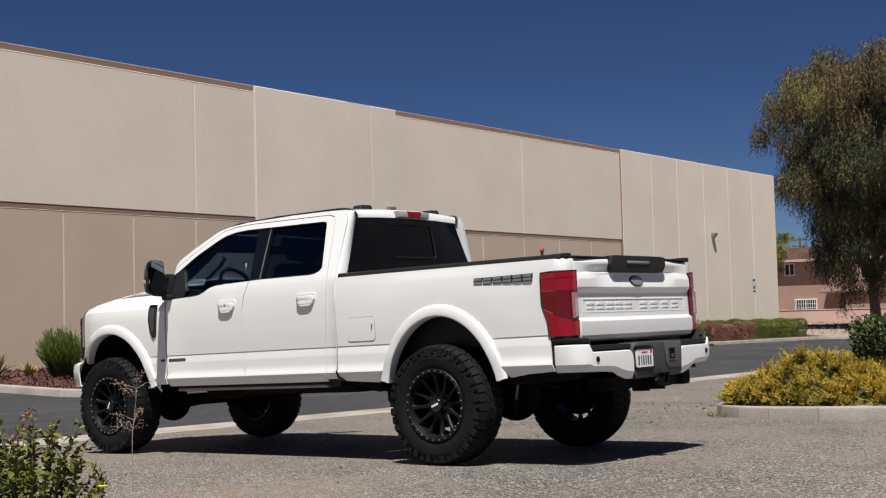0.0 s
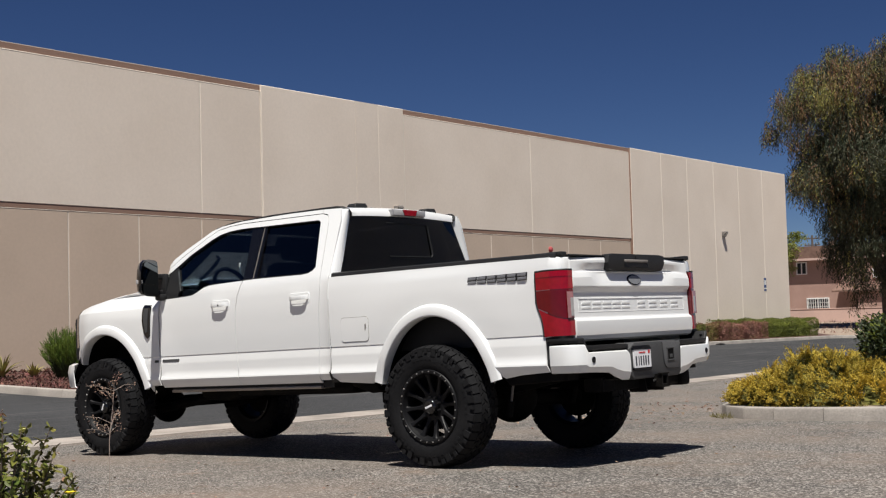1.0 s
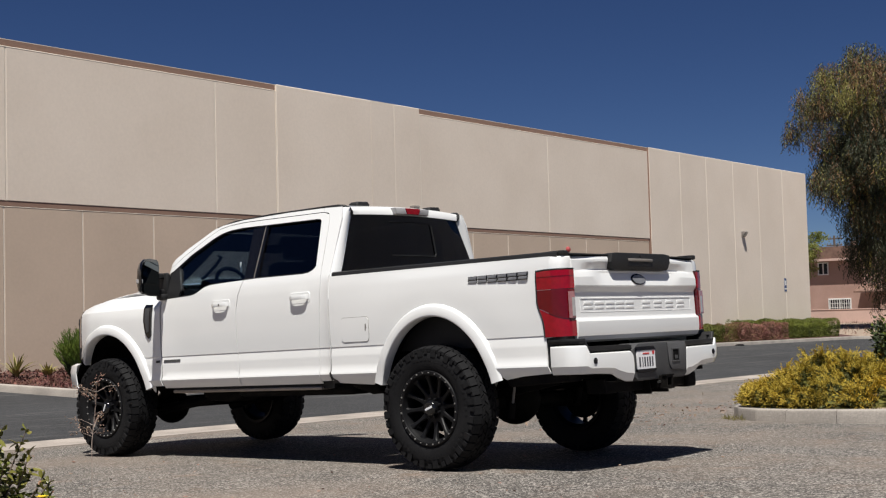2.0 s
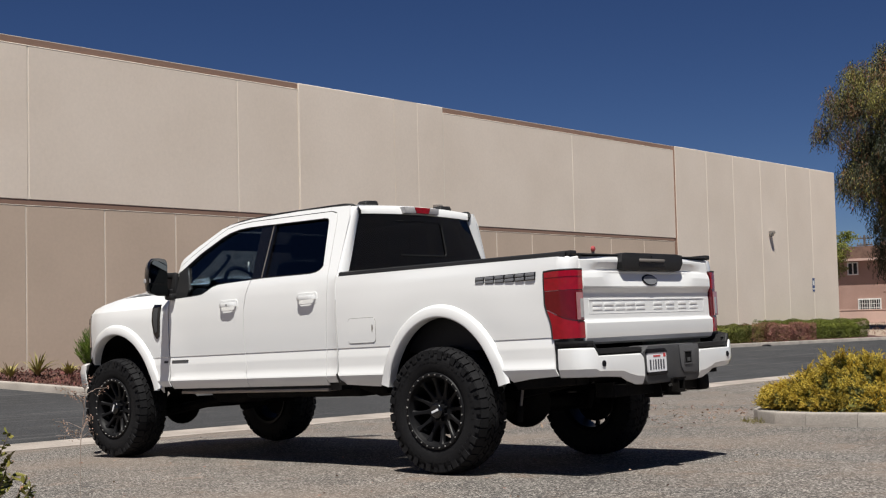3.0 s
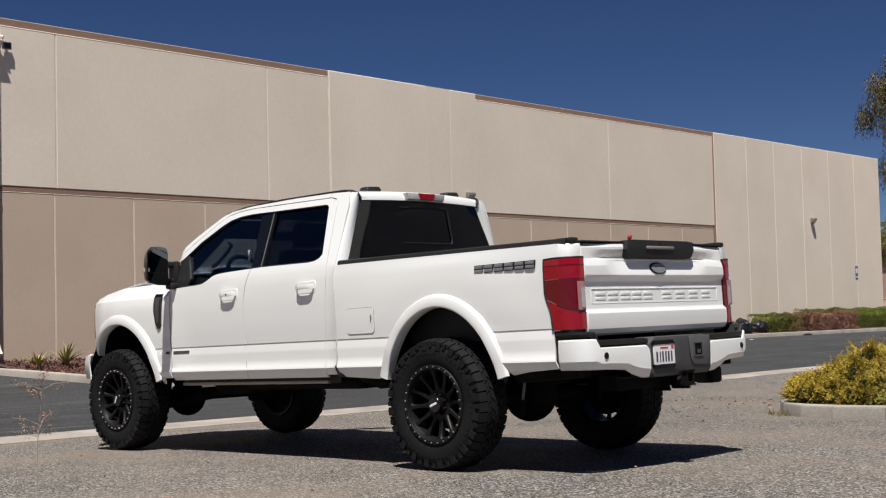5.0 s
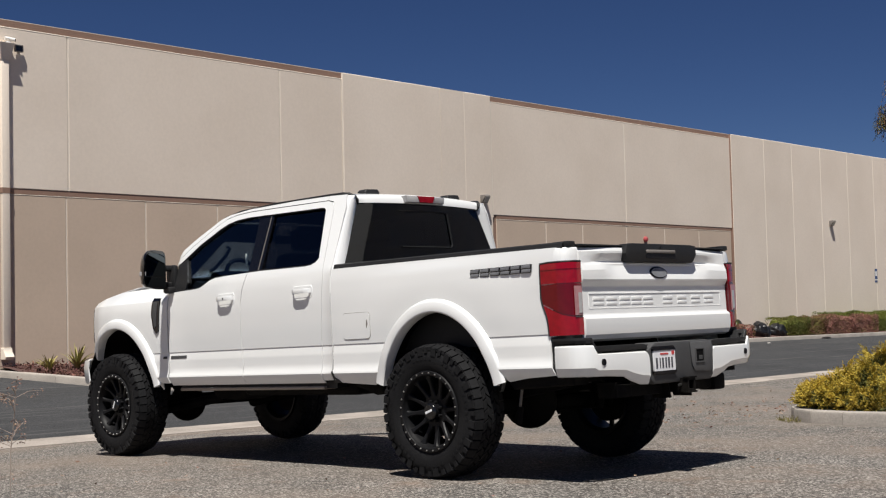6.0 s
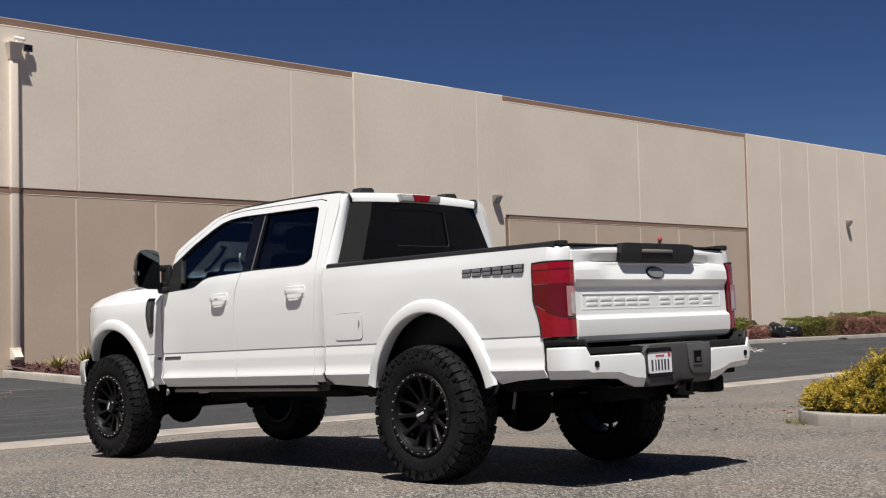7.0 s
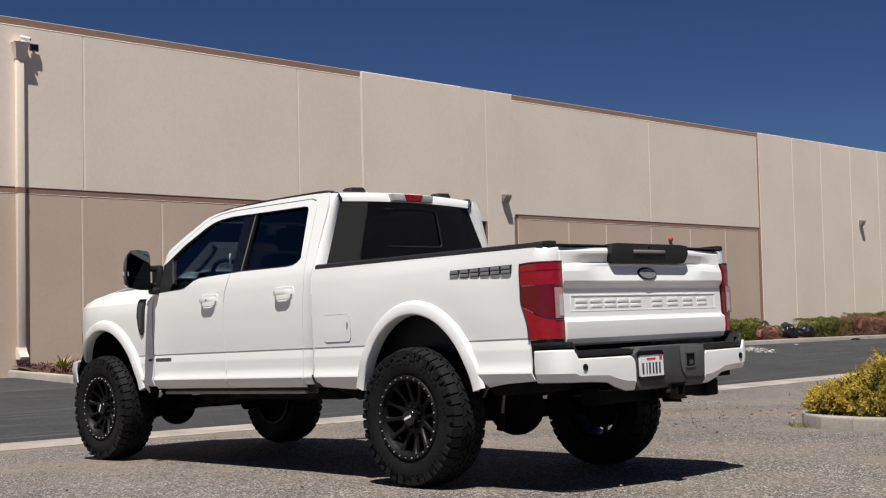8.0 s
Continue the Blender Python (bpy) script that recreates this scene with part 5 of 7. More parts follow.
part("spare_tyre", lathe([(0.16, -0.10), (0.30, -0.11), (0.34, -0.07), (0.34, 0.07), (0.30, 0.11), (0.16, 0.10)], "z", 32, closed=True), M_RUBBER, truck).location = (-0.72, 0, 0.72)

# ---- wheels ----
WR = 0.467
SIZE = 0.966
bm = lathe([(0.255, -0.135), (0.275, -0.15), (0.32, -0.163), (0.37, -0.166), (0.41, -0.160), (0.432, -0.145), (0.440, -0.11), (0.443, -0.05), (0.443, 0.05), (0.440, 0.11), (0.432, 0.145), (0.41, 0.160), (0.37, 0.166), (0.32, 0.163), (0.275, 0.15), (0.255, 0.135)], "y", 72, closed=False)
# tread: two rows of centre blocks, shoulder lugs and side biters
rt = random.Random(3)
carcass, bm = bm, bmesh.new()


def lug(bm, t0, t1, y0, y1, r0, r1, skew=0.0, taper=0.85, r1b=None):
    """A tread block between two angles and two widths."""
    vs = []
    for r, k in ((r0, 1.0), (r1, taper)):
        for (t, y) in ((t0, y0), (t1, y0), (t1, y1), (t0, y1)):
            tc, yc = (t0 + t1) / 2, (y0 + y1) / 2
            tt = tc + (t - tc) * k + skew * (y - yc)
            yy = yc + (y - yc) * k
            rr = r if (r1b is None or r == r0) else (r1 if abs(yy) < abs(yc) else r1b)
            vs.append(bm.verts.new((rr * math.cos(tt), yy, rr * math.sin(tt))))
    for q in ((4, 5, 6, 7), (0, 1, 5, 4), (1, 2, 6, 5), (2, 3, 7, 6), (3, 0, 4, 7)):
        bm.faces.new([vs[i] for i in q])


NL = 40
st = math.tau / NL
for i in range(NL):
    t = i * st
    for sg in (1, -1):
        lo = t + (0.5 * st if sg < 0 else 0)
        lug(bm, lo + 0.03 * st, lo + 0.95 * st, sg * 0.088, sg * 0.160, 0.425, WR, 0.10 * sg, 0.92, 0.448)
        lug(bm, lo + 0.20 * st, lo + 1.08 * st, sg * 0.048, sg * 0.088, 0.435, WR, 1.2 * sg, 0.91)
        lug(bm, lo - 0.10 * st, lo + 0.80 * st, sg * 0.003, sg * 0.047, 0.435, WR, -1.4 * sg, 0.91)
        lug(bm, lo + 0.12 * st, lo + (0.86 if i % 2 else 0.58) * st, sg * 0.150, sg * 0.1705, 0.385 if i % 2 else 0.405, 0.444, 0.0, 0.93)
bmesh.ops.recalc_face_normals(bm, faces=bm.faces)
for k in range(56):  # small ribs on the side wall
    t = k * math.tau / 56
    if k % 7 < 5:
        lug(bm, t, t + 0.055, 0.160, 0.1685, 0.352, 0.375, 0, 0.9)
for b_ in (bm, carcass):
    for v in b_.verts:
        v.co.y *= 0.87
        k_ = lerp(1.0, SIZE, smooth(math.hypot(v.co.x, v.co.z), 0.26, 0.45))
        v.co.x *= k_
        v.co.z *= k_
tread0 = part("tread", bm, M_RUBBER, None, sharp=28)
tread_me = tread0.data
bpy.data.objects.remove(tread0)
tyre0 = part("tyre", carcass, M_RUBBER, None, sharp=28)
tyre_me = tyre0.data
bpy.data.objects.remove(tyre0)
RK = 1.045  # rim size
bm = lathe([(0.258 * RK, 0.120), (0.262 * RK, 0.136), (0.256 * RK, 0.142), (0.238 * RK, 0.142), (0.233 * RK, 0.137), (0.230 * RK, 0.122), (0.224 * RK, 0.112), (0.220 * RK, 0.09), (0.214 * RK, 0.03), (0.212 * RK, -0.10), (0.235 * RK, -0.14), (0.258 * RK, -0.148), (0.258 * RK, -0.135), (0.225 * RK, -0.10)], "y", 72)
lathe([(0.0, 0.03), (0.104, 0.03), (0.108, 0.040), (0.108, 0.070), (0.102, 0.076), (0.0, 0.078)], "y", 48, bm)
bmesh.ops.recalc_face_normals(bm, faces=bm.faces)
rim0 = part("wheel", bm, M_RIM, None, sharp=30)
rim_me = rim0.data
bpy.data.objects.remove(rim0)
bm = bmesh.new()
R = []
for r, w, y1, dep in ((0.070, 0.022, 0.074, 0.030), (0.108, 0.0215, 0.079, 0.030), (0.130, 0.0160, 0.083, 0.030), (0.175, 0.0135, 0.094, 0.030), (0.212, 0.0160, 0.106, 0.030), (0.234, 0.026, 0.114, 0.028)):
    R.append([bm.verts.new((r, y, q * w)) for q, y in ((-1, y1 - dep), (-1, y1 - 0.008), (-0.62, y1), (0.62, y1), (1, y1 - 0.008), (1, y1 - dep))])
for A, B in zip(R, R[1:]):
    for i in range(6):
        bm.faces.new((A[i], A[(i + 1) % 6], B[(i + 1) % 6], B[i]))
bm.faces.new(R[0])
bm.faces.new(R[-1])
bmesh.ops.recalc_face_normals(bm, faces=bm.faces)
spoke0 = part("spoke", bm, M_RIM, None, sharp=30)
spoke_me = spoke0.data
bpy.data.objects.remove(spoke0)
cap0 = part("hub_cap", lathe([(0.0, 0.134), (0.044, 0.134), (0.053, 0.128), (0.058, 0.118), (0.061, 0.08), (0.066, 0.066)], "y", 28), M_GLOSSBLK, None)
cap_me = cap0.data
bpy.data.objects.remove(cap0)
mk0 = part("cap_mark", box(-0.034, 0.034, 0.1335, 0.1365, -0.008, 0.008, 0.002, 1), M_PLATE, None)
mk_me = mk0.data
bpy.data.objects.remove(mk0)
bolt0 = part("rim_bolt", lathe([(0.0, 0.1480), (0.0046, 0.1480), (0.0060, 0.1450), (0.0060, 0.138)], "y", 6), M_BOLT, None)
bolt_me = bolt0.data
bpy.data.objects.remove(bolt0)
nut0 = part("lug_nut", lathe([(0.0, 0.105), (0.009, 0.102), (0.011, 0.08)], "y", 6), M_RIM, None)
nut_me = nut0.data
bpy.data.objects.remove(nut0)
disc_me_ob = part("brake_disc", lathe([(0.06, 0.0), (0.175, 0.0), (0.175, -0.03), (0.06, -0.03)], "y", 40), M_CHASSIS, None)
disc_me = disc_me_ob.data
bpy.data.objects.remove(disc_me_ob)
for u, v, up, turn in ((-0.01, 0.935, 0.0, 0.35), (-0.01, -0.935, -0.048, 1.05), (3.975, 0.912, 0.036, 1.1), (3.965, -0.935, 0.017, 1.8)):
    for s in (1 if v > 0 else -1,):
        w = new("wheel", rim_me)
        w.parent = truck
        w.matrix_local = pose(u, v, HUB + up, 0, math.degrees(turn), 0 if s > 0 else 180)
        tagged(w, "matt black many-spoked alloy wheel with bolted rim")
        for nm, me in (("tyre", tyre_me), ("tread", tread_me), ("hub_cap", cap_me), ("cap_mark", mk_me), ("brake_disc", disc_me)):
            o = new(nm, me)
            o.parent = w
            if nm == "tread":
                tagged(o, "knobbly all-terrain tread blocks", kind="stuff")
        for k in range(28):
            o = new("rim_bolt", bolt_me)
            o.parent = w
            t = k * math.tau / 28
            o.location = (0.2475 * RK * math.cos(t), 0.0, 0.2475 * RK * math.sin(t))
        for k in range(12):
            o = new("spoke", spoke_me)
            o.parent = w
            o.rotation_euler = (0, (k + 0.5) * math.tau / 12, 0)
        for k in range(8):
            o = new("lug_nut", nut_me)
            o.parent = w
            t = k * math.tau / 8
            o.location = (0.068 * math.cos(t), 0, 0.068 * math.sin(t))


# ---- fixtures on and by the warehouse ----
dp = thing("downspout", pose(WX, 14.29, 0), "beige square downspout with a conductor head on the wall", "downspout")
part("pipe", box(0.005, 0.115, -0.085, 0.085, 0.42, 6.65, 0.01, 2), M_WALL, dp)
part("painted_band", box(0.004, 0.118, -0.093, 0.093, 3.74, 3.87, 0.006, 1), M_BROWN, dp, "brown painted band across the pipe")
bm = bmesh.new()
R0 = [bm.verts.new(p) for p in ((0.003, -0.10, 6.63), (0.125, -0.10, 6.63), (0.125, 0.10, 6.63), (0.003, 0.10, 6.63))]
R1 = [bm.verts.new(p) for p in ((0.003, -0.15, 6.89), (0.20, -0.15, 6.89), (0.20, 0.15, 6.89), (0.003, 0.15, 6.89))]
R2 = [bm.verts.new(p) for p in ((0.003, -0.17, 6.97), (0.23, -0.17, 6.97), (0.23, 0.17, 6.97), (0.003, 0.17, 6.97))]
for A, B in ((R0, R1), (R1, R2)):
    for k in range(4):
        bm.faces.new((A[k], A[(k + 1) % 4], B[(k + 1) % 4], B[k]))
bm.faces.new(R0[::-1])
bm.faces.new(R2)
part("conductor_head", bm, M_WALL, dp)
part("boot", prism([(0.0, 0.20), (0.0, 0.45), (0.13, 0.45), (0.14, 0.38), (0.24, 0.26), (0.20, 0.20)], "y", -0.10, 0.10, 0.01, 1), M_CAULK, dp)

sc = thing("security_camera", pose(WX + 0.10, 14.36, 6.97), "white bullet security camera on the conductor head", "security camera")
part("mount", box(-0.05, 0.05, -0.05, 0.05, 0.0, 0.06, 0.01, 1), M_WHITE, sc)
part("body", tube([(0.0, -0.07, 0.12), (0.06, 0.13, 0.09)], 0.042, 12), M_WHITE, sc)
part("lens", tube([(0.06, 0.13, 0.09), (0.064, 0.145, 0.088)], 0.034, 12), M_GLOSSBLK, sc)

fl = thing("floodlight", pose(WX, 14.62, 6.90), "small dark floodlight beside the downspout head", "floodlight")
part("bracket", box(0.0, 0.08, -0.03, 0.03, 0.0, 0.04), M_FIXT, fl)
part("housing", box(0.05, 0.11, -0.10, 0.10, -0.07, 0.09, 0.012, 2), M_FIXT, fl)
part("glass", box(0.108, 0.114, -0.075, 0.075, -0.05, 0.07), M_GLOSSBLK, fl)


def wall_lamp(y, z, xo):
    ob = thing("wall_lamp", pose(WX + xo, y, z), "weathered grey wedge wall lamp high on the panel", "wall lamp", "wall lamps")
    bm = prism([(0.0, -0.13), (0.0, 0.11), (0.18, 0.11), (0.21, 0.07), (0.08, -0.13)], "y", -0.125, 0.125, 0.012, 2)
    part("housing", bm, M_FIXT, ob)
    part("lens", prism([(0.100, -0.118), (0.211, 0.048), (0.219, 0.044), (0.108, -0.122)], "y", -0.10, 0.10), M_LENS, ob)


wall_lamp(29.68, 4.34, 0.02)
wall_lamp(52.25, 4.32, 0.06)

sg = thing("wall_sign", pose(WX + 0.06, 56.55, 2.05), "small blue and white parking sign on the wall", "sign")
part("plate", box(0.001, 0.006, -0.13, 0.13, -0.31, 0.31, 0.001, 1), M_SIGN, sg)
part("symbol", box(0.006, 0.009, -0.09, 0.09, -0.02, 0.20), M_SIGNW, sg)
part("text_bar", box(0.006, 0.009, -0.12, 0.12, -0.22, -0.16), M_SIGNW, sg)

fb = thing("alarm_bell", pose(WX - 0.06, 38.25, 3.30), "red fire alarm bell on a dark stem on the wall", "alarm bell")
part("stem", box(0.0, 0.10, -0.04, 0.04, -0.30, -0.06, 0.01, 1), M_FIXT, fb)
part("bell", lathe([(0.0, 0.16), (0.06, 0.15), (0.10, 0.11), (0.11, 0.0), (0.0, 0.0)], "z", 18), M_REDMETAL, fb).matrix_local = pose(0, 0, 0, 0, 90, 0)


def crumple(name, m, rad, squash, material, label, category, seed, group="", neck=False):
    bm = bmesh.new()
    bmesh.ops.create_icosphere(bm, subdivisions=4, radius=1.0)
    for v in bm.verts:
        ang = math.atan2(v.co.y, v.co.x)
        pleat = abs(math.sin(4.5 * ang + 3 * noise.noise(v.co * 1.5 + Vector((0, 0, seed)))))
        n = 0.97 + 0.10 * pleat * max(0.0, 1 - abs(v.co.z)) ** 0.3 + 0.20 * noise.noise(v.co * 2.3 + Vector((seed, 0, 0))) + 0.09 * abs(noise.noise(v.co * 6 + Vector((0, seed, 0)))) + 0.12 * abs(noise.noise(v.co * 11))
        v.co = Vector((v.co.x * rad * n, v.co.y * rad * n, max(-0.55, v.co.z) * rad * squash * n + 0.55 * rad * squash))
        if neck and v.co.z > rad * squash * 1.30:
            v.co.x *= 0.5
            v.co.y *= 0.5
            v.co.z += 0.06
    ob = part(name, bm, material, None, sharp=50)
    ob.matrix_world = m
    return tagged(ob, label, category, group)


for y, x, r, q in ((43.05, -25.75, 0.34, 1.15), (44.2, -25.4, 0.36, 0.98), (45.65, -25.5, 0.35, 0.85)):
    crumple("rubbish_bag", pose(x, y, gz(x, y) + 0.15), r, q, M_BAG, "shiny black rubbish bag on the mulch", "rubbish bag", y, "rubbish bags")
for k, (x, y, r) in enumerate(((-22.3, 36.8, 0.10), (-22.0, 37.3, 0.07), (-22.6, 37.2, 0.06), (-23.8, 42.0, 0.06))):
    crumple("paper_scrap", pose(x, y, gz(x, y)), r, 0.35, M_PAPER, "crumpled white paper on the asphalt", "litter", k * 3.1, "paper scraps")

crumple("plastic_scrap", pose(-24.55, 47.9, gz(-24.5, 47.9)), 0.17, 0.30, M_BAG, "crumpled black plastic at the foot of the kerb", "litter", 5.3)


# ---- plants ----
def leaves(name, items, material, parent, kind_stuff=False, label="", blunt=False):
    """Many folded leaves in one mesh; each item: base, direction, side, length, width."""
    n = len(items)
    P = np.array([i[0] for i in items], float)
    D = np.array([i[1] for i in items], float)
    S = np.array([i[2] for i in items], float)
    ln = np.array([i[3] for i in items], float)[:, None]
    wd = np.array([i[4] for i in items], float)[:, None]
    D /= np.linalg.norm(D, axis=1)[:, None] + 1e-9
    S -= D * (S * D).sum(1)[:, None]
    S /= np.linalg.norm(S, axis=1)[:, None] + 1e-9
    N = np.cross(D, S)
    if blunt:
        V = np.empty((n, 6, 3))
        V[:, 0] = P
        for i, (q, w_) in enumerate(((0.30, 0.40), (0.72, 0.48))):
            V[:, 1 + i] = P + D * ln * q + S * wd * w_ + N * wd * 0.16
            V[:, 5 - i] = P + D * ln * q - S * wd * w_ + N * wd * 0.16
        V[:, 3] = P + D * ln - N * ln * 0.08
        F = np.arange(n * 6).reshape(n, 6)
        F2 = np.concatenate([F[:, [0, 1, 2, 3]], F[:, [0, 3, 4, 5]]])
        ob = raw(name, V.reshape(-1, 3).tolist(), F2.tolist(), material, parent, label)
        return tagged(ob, kind="stuff") if kind_stuff else ob
    V = np.empty((n, 4, 3))
    V[:, 0] = P
    V[:, 1] = P + D * ln * 0.45 + S * wd * 0.5 + N * wd * 0.18
    V[:, 2] = P + D * ln
    V[:, 3] = P + D * ln * 0.45 - S * wd * 0.5 + N * wd * 0.18
    F = np.arange(n * 4).reshape(n, 4)
    F2 = np.concatenate([F[:, [0, 1, 2]], F[:, [0, 2, 3]]])
    ob = raw(name, V.reshape(-1, 3).tolist(), F2.tolist(), material, parent, label)
    if kind_stuff:
        tagged(ob, kind="stuff")
    return ob


def rdir(r, up=0.0):
    v = Vector((r.gauss(0, 1), r.gauss(0, 1), r.gauss(0, 1) + up))
    return v.normalized() if v.length > 1e-6 else Vector((0, 0, 1))


def hedge(name, y0, y1, x0, x1, height, mats, label, seed, n=2600, lsz=0.05, boxy=1.0):
    """A clipped hedge: a rounded block of leaves with stems inside."""
    r = random.Random(seed)
    yc, xc = (y0 + y1) / 2, (x0 + x1) / 2
    z0 = gz(xc, yc) + 0.13
    ob = thing(name, pose(xc, yc, z0), label, "hedge", "wall hedges")
    hx, hy = (x1 - x0) / 2, (y1 - y0) / 2
    core = bmesh.new()
    bmesh.ops.create_cube(core, size=2.0)
    bmesh.ops.subdivide_edges(core, edges=core.edges[:], cuts=6, use_grid_fill=True)
    for v in core.verts:
        q = v.co.copy()
        q2 = q.normalized() * 1.1
        q = q.lerp(q2, 0.35)
        k = 0.82 + 0.18 * noise.noise(q * 2.5 + Vector((seed, 0, 0)))
        zz = gz(xc, yc + q.y * hy) - gz(xc, yc)
        v.co = Vector((q.x * hx * k, q.y * hy * max(k, 0.93), (q.z * 0.5 + 0.5) * height * k + zz))
    part("inner_growth", core, mats[0][0], ob)
    for mi, (m, share) in enumerate(mats):
        it = []
        for _ in range(int(2 * n * share)):
            f = r.random()
            a, b = r.uniform(-1, 1), r.uniform(0, 1)
            yy = r.uniform(-1, 1)
            if f < 0.42:
                p, nn = Vector((a, yy, 1)), Vector((0, 0, 1))
            elif f < 0.85:
                p, nn = Vector((1, yy, b)), Vector((1, 0, 0))
            else:
                sgn = r.choice((-1, 1))
                p, nn = Vector((a, sgn, b)), Vector((0, sgn, 0))
            k = 0.92 + 0.17 * noise.noise(Vector((p.x * 1.5, p.y * hy * 1.6, p.z * 1.5)) + Vector((seed, 3, 0))) + r.uniform(-0.05, 0.05)
            zz = gz(xc, yc + p.y * hy) - gz(xc, yc)
            pos = Vector((p.x * hx * k, p.y * hy * (1 + 0.02 * r.random()), p.z * height * k + zz))
            d = (nn * 0.8 + rdir(r, 0.4)).normalized()
            it.append((pos, d, rdir(r), lsz * r.uniform(0.7, 1.4), lsz * r.uniform(0.4, 0.7)))
        leaves("foliage", it, m, ob, True)
    return ob


hedge("hedge", 39.6, 42.3, -26.2, -25.1, 0.72, ((L_HEDGE, 0.75), (L_HEDGEO, 0.25)), "low green hedge beside the rubbish bags", 1, 3000)
hedge("hedge", 41.6, 43.1, -25.5, -24.95, 0.48, ((L_HEDGER, 0.8), (L_HEDGEO, 0.2)), "small bronze shrub at the kerb", 12, 900)
hedge("hedge", 45.8, 47.7, -26.1, -25.1, 0.72, ((L_HEDGE, 0.6), (L_HEDGEO, 0.4)), "olive green hedge by the warehouse wall", 2, 2400)
hedge("hedge", 47.5, 49.3, -26.1, -25.1, 0.72, ((L_HEDGEO, 0.7), (L_HEDGER, 0.3)), "yellowish olive hedge by the warehouse wall", 3, 2600)
hedge("hedge", 49.0, 53.4, -25.8, -24.9, 0.76, ((L_HEDGER, 0.85), (L_HEDGEO, 0.15)), "bronze red hedge by the warehouse wall", 4, 6500)
hedge("hedge", 50.3, 60.3, -26.3, -25.3, 0.86, ((L_HEDGE, 1.0),), "clipped bright green hedge at the wall end", 5, 11000)


def bushy(name, m, rx, ry, rz, mats, n, label, category, seed, lsz, up=0.3, flat=0.0, group="", slim=0.45, core=True):
    """A shrub: leaves over an uneven mound, stems from its base."""
    r = random.Random(seed)
    ob = thing(name, m, label, category, group)
    if core:
        bm = bmesh.new()
        bmesh.ops.create_icosphere(bm, subdivisions=3, radius=1.0)
        for v in bm.verts:
            k = 0.74 + 0.25 * noise.noise(v.co * 2.2 + Vector((seed, 0, 0)))
            v.co = Vector((v.co.x * rx * k, v.co.y * ry * k, max(-0.3, v.co.z) * rz * k + 0.35 * rz))
        part("inner_growth", bm, L_DARK, ob)
    for k in range(7):
        d = rdir(r, 1.4)
        part("stem", tube([(0, 0, -0.02), (d.x * rx * 0.4, d.y * ry * 0.4, rz * 0.5), (d.x * rx * 0.75, d.y * ry * 0.75, rz * 1.0)], [0.014, 0.01, 0.005], 5), M_BARK, ob)
    for mt, share in mats:
        it = []
        for _ in range(int(n * share)):
            d = rdir(r, 0.25)
            if d.z < -0.35:
                d.z = -d.z
            k = 0.80 + 0.34 * noise.noise(d * 2.4 + Vector((seed, 0, 0))) + r.uniform(-0.16, 0.10)
            pos = Vector((d.x * rx * k, d.y * ry * k, max(0.0, d.z * rz * k + 0.35 * rz)))
            dd = (d * 0.8 + rdir(r, up)).normalized()
            it.append((pos, dd, rdir(r), lsz * r.uniform(0.7, 1.35), lsz * slim * r.uniform(0.8, 1.2)))
        leaves("foliage", it, mt, ob, True)
    return ob


# shrub and strap-leaf plants in the near end of the mulch bed
r = random.Random(21)
fs = thing("shrub", pose(-24.1, 16.18, gz(-24, 16) + 0.10), "dense bright green feathery shrub in the mulch", "shrub")
plumes = [[], []]
for k in range(420):
    a_, sp_ = r.uniform(0, math.tau), math.sqrt(r.random())
    top = Vector((0.50 * sp_ * math.cos(a_) - 0.05, 0.50 * sp_ * math.sin(a_) - 0.06, r.uniform(0.62, 1.0) * (1.22 - 0.42 * sp_ ** 2)))
    foot = Vector((0.16 * math.cos(a_), 0.16 * math.sin(a_), 0.0))
    if k < 24:
        part("stem", tube([foot, foot.lerp(top, 0.5) + Vector((0, 0, 0.05)), top], [0.010, 0.007, 0.003], 5), M_BARK, fs)
    way = (top - foot).normalized()
    for j in range(34):
        q = 0.12 + 0.88 * j / 34
        pos = foot.lerp(top, q) + Vector((0, 0, 0.12 * q * (1 - q))) + rdir(r) * 0.03
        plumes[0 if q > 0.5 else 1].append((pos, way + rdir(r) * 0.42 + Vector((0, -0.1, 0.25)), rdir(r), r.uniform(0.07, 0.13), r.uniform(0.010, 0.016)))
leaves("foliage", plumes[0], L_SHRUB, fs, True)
# lower half of each plume in a dark leaf colour, as painted inner shade
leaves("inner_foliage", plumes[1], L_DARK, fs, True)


def strap_plant(x, y, sz, seed):
    r = random.Random(seed)
    ob = thing("strap_plant", pose(x, y, gz(x, y) + 0.13 + 0.1 * smooth(-x, 24.9, 26.3)), "clump of yellow-green strap leaves in the mulch", "plant", "strap plants")
    for k in range(34):
        a = r.uniform(0, math.tau)
        ln, lean = sz * r.uniform(0.7, 1.1), r.uniform(0.3, 1.15)
        c, s_ = math.cos(a), math.sin(a)
        vs, w0 = [], 0.026 * r.uniform(0.8, 1.2)
        for i in range(6):
            q = i / 5
            rad = ln * lean * q ** 1.2
            z = ln * (q * (1.15 - 0.55 * lean * q))
            w = w0 * (1 - q ** 2) + 0.002
            vs += [(rad * c - w * s_, rad * s_ + w * c, z + 0.3 * w), (rad * c, rad * s_, z), (rad * c + w * s_, rad * s_ - w * c, z + 0.3 * w)]
        fs = []
        for i in range(5):
            o = i * 3
            fs += [(o, o + 1, o + 4, o + 3), (o + 1, o + 2, o + 5, o + 4)]
        raw("leaf", vs, fs, L_AGAVE, ob, smooth=True)


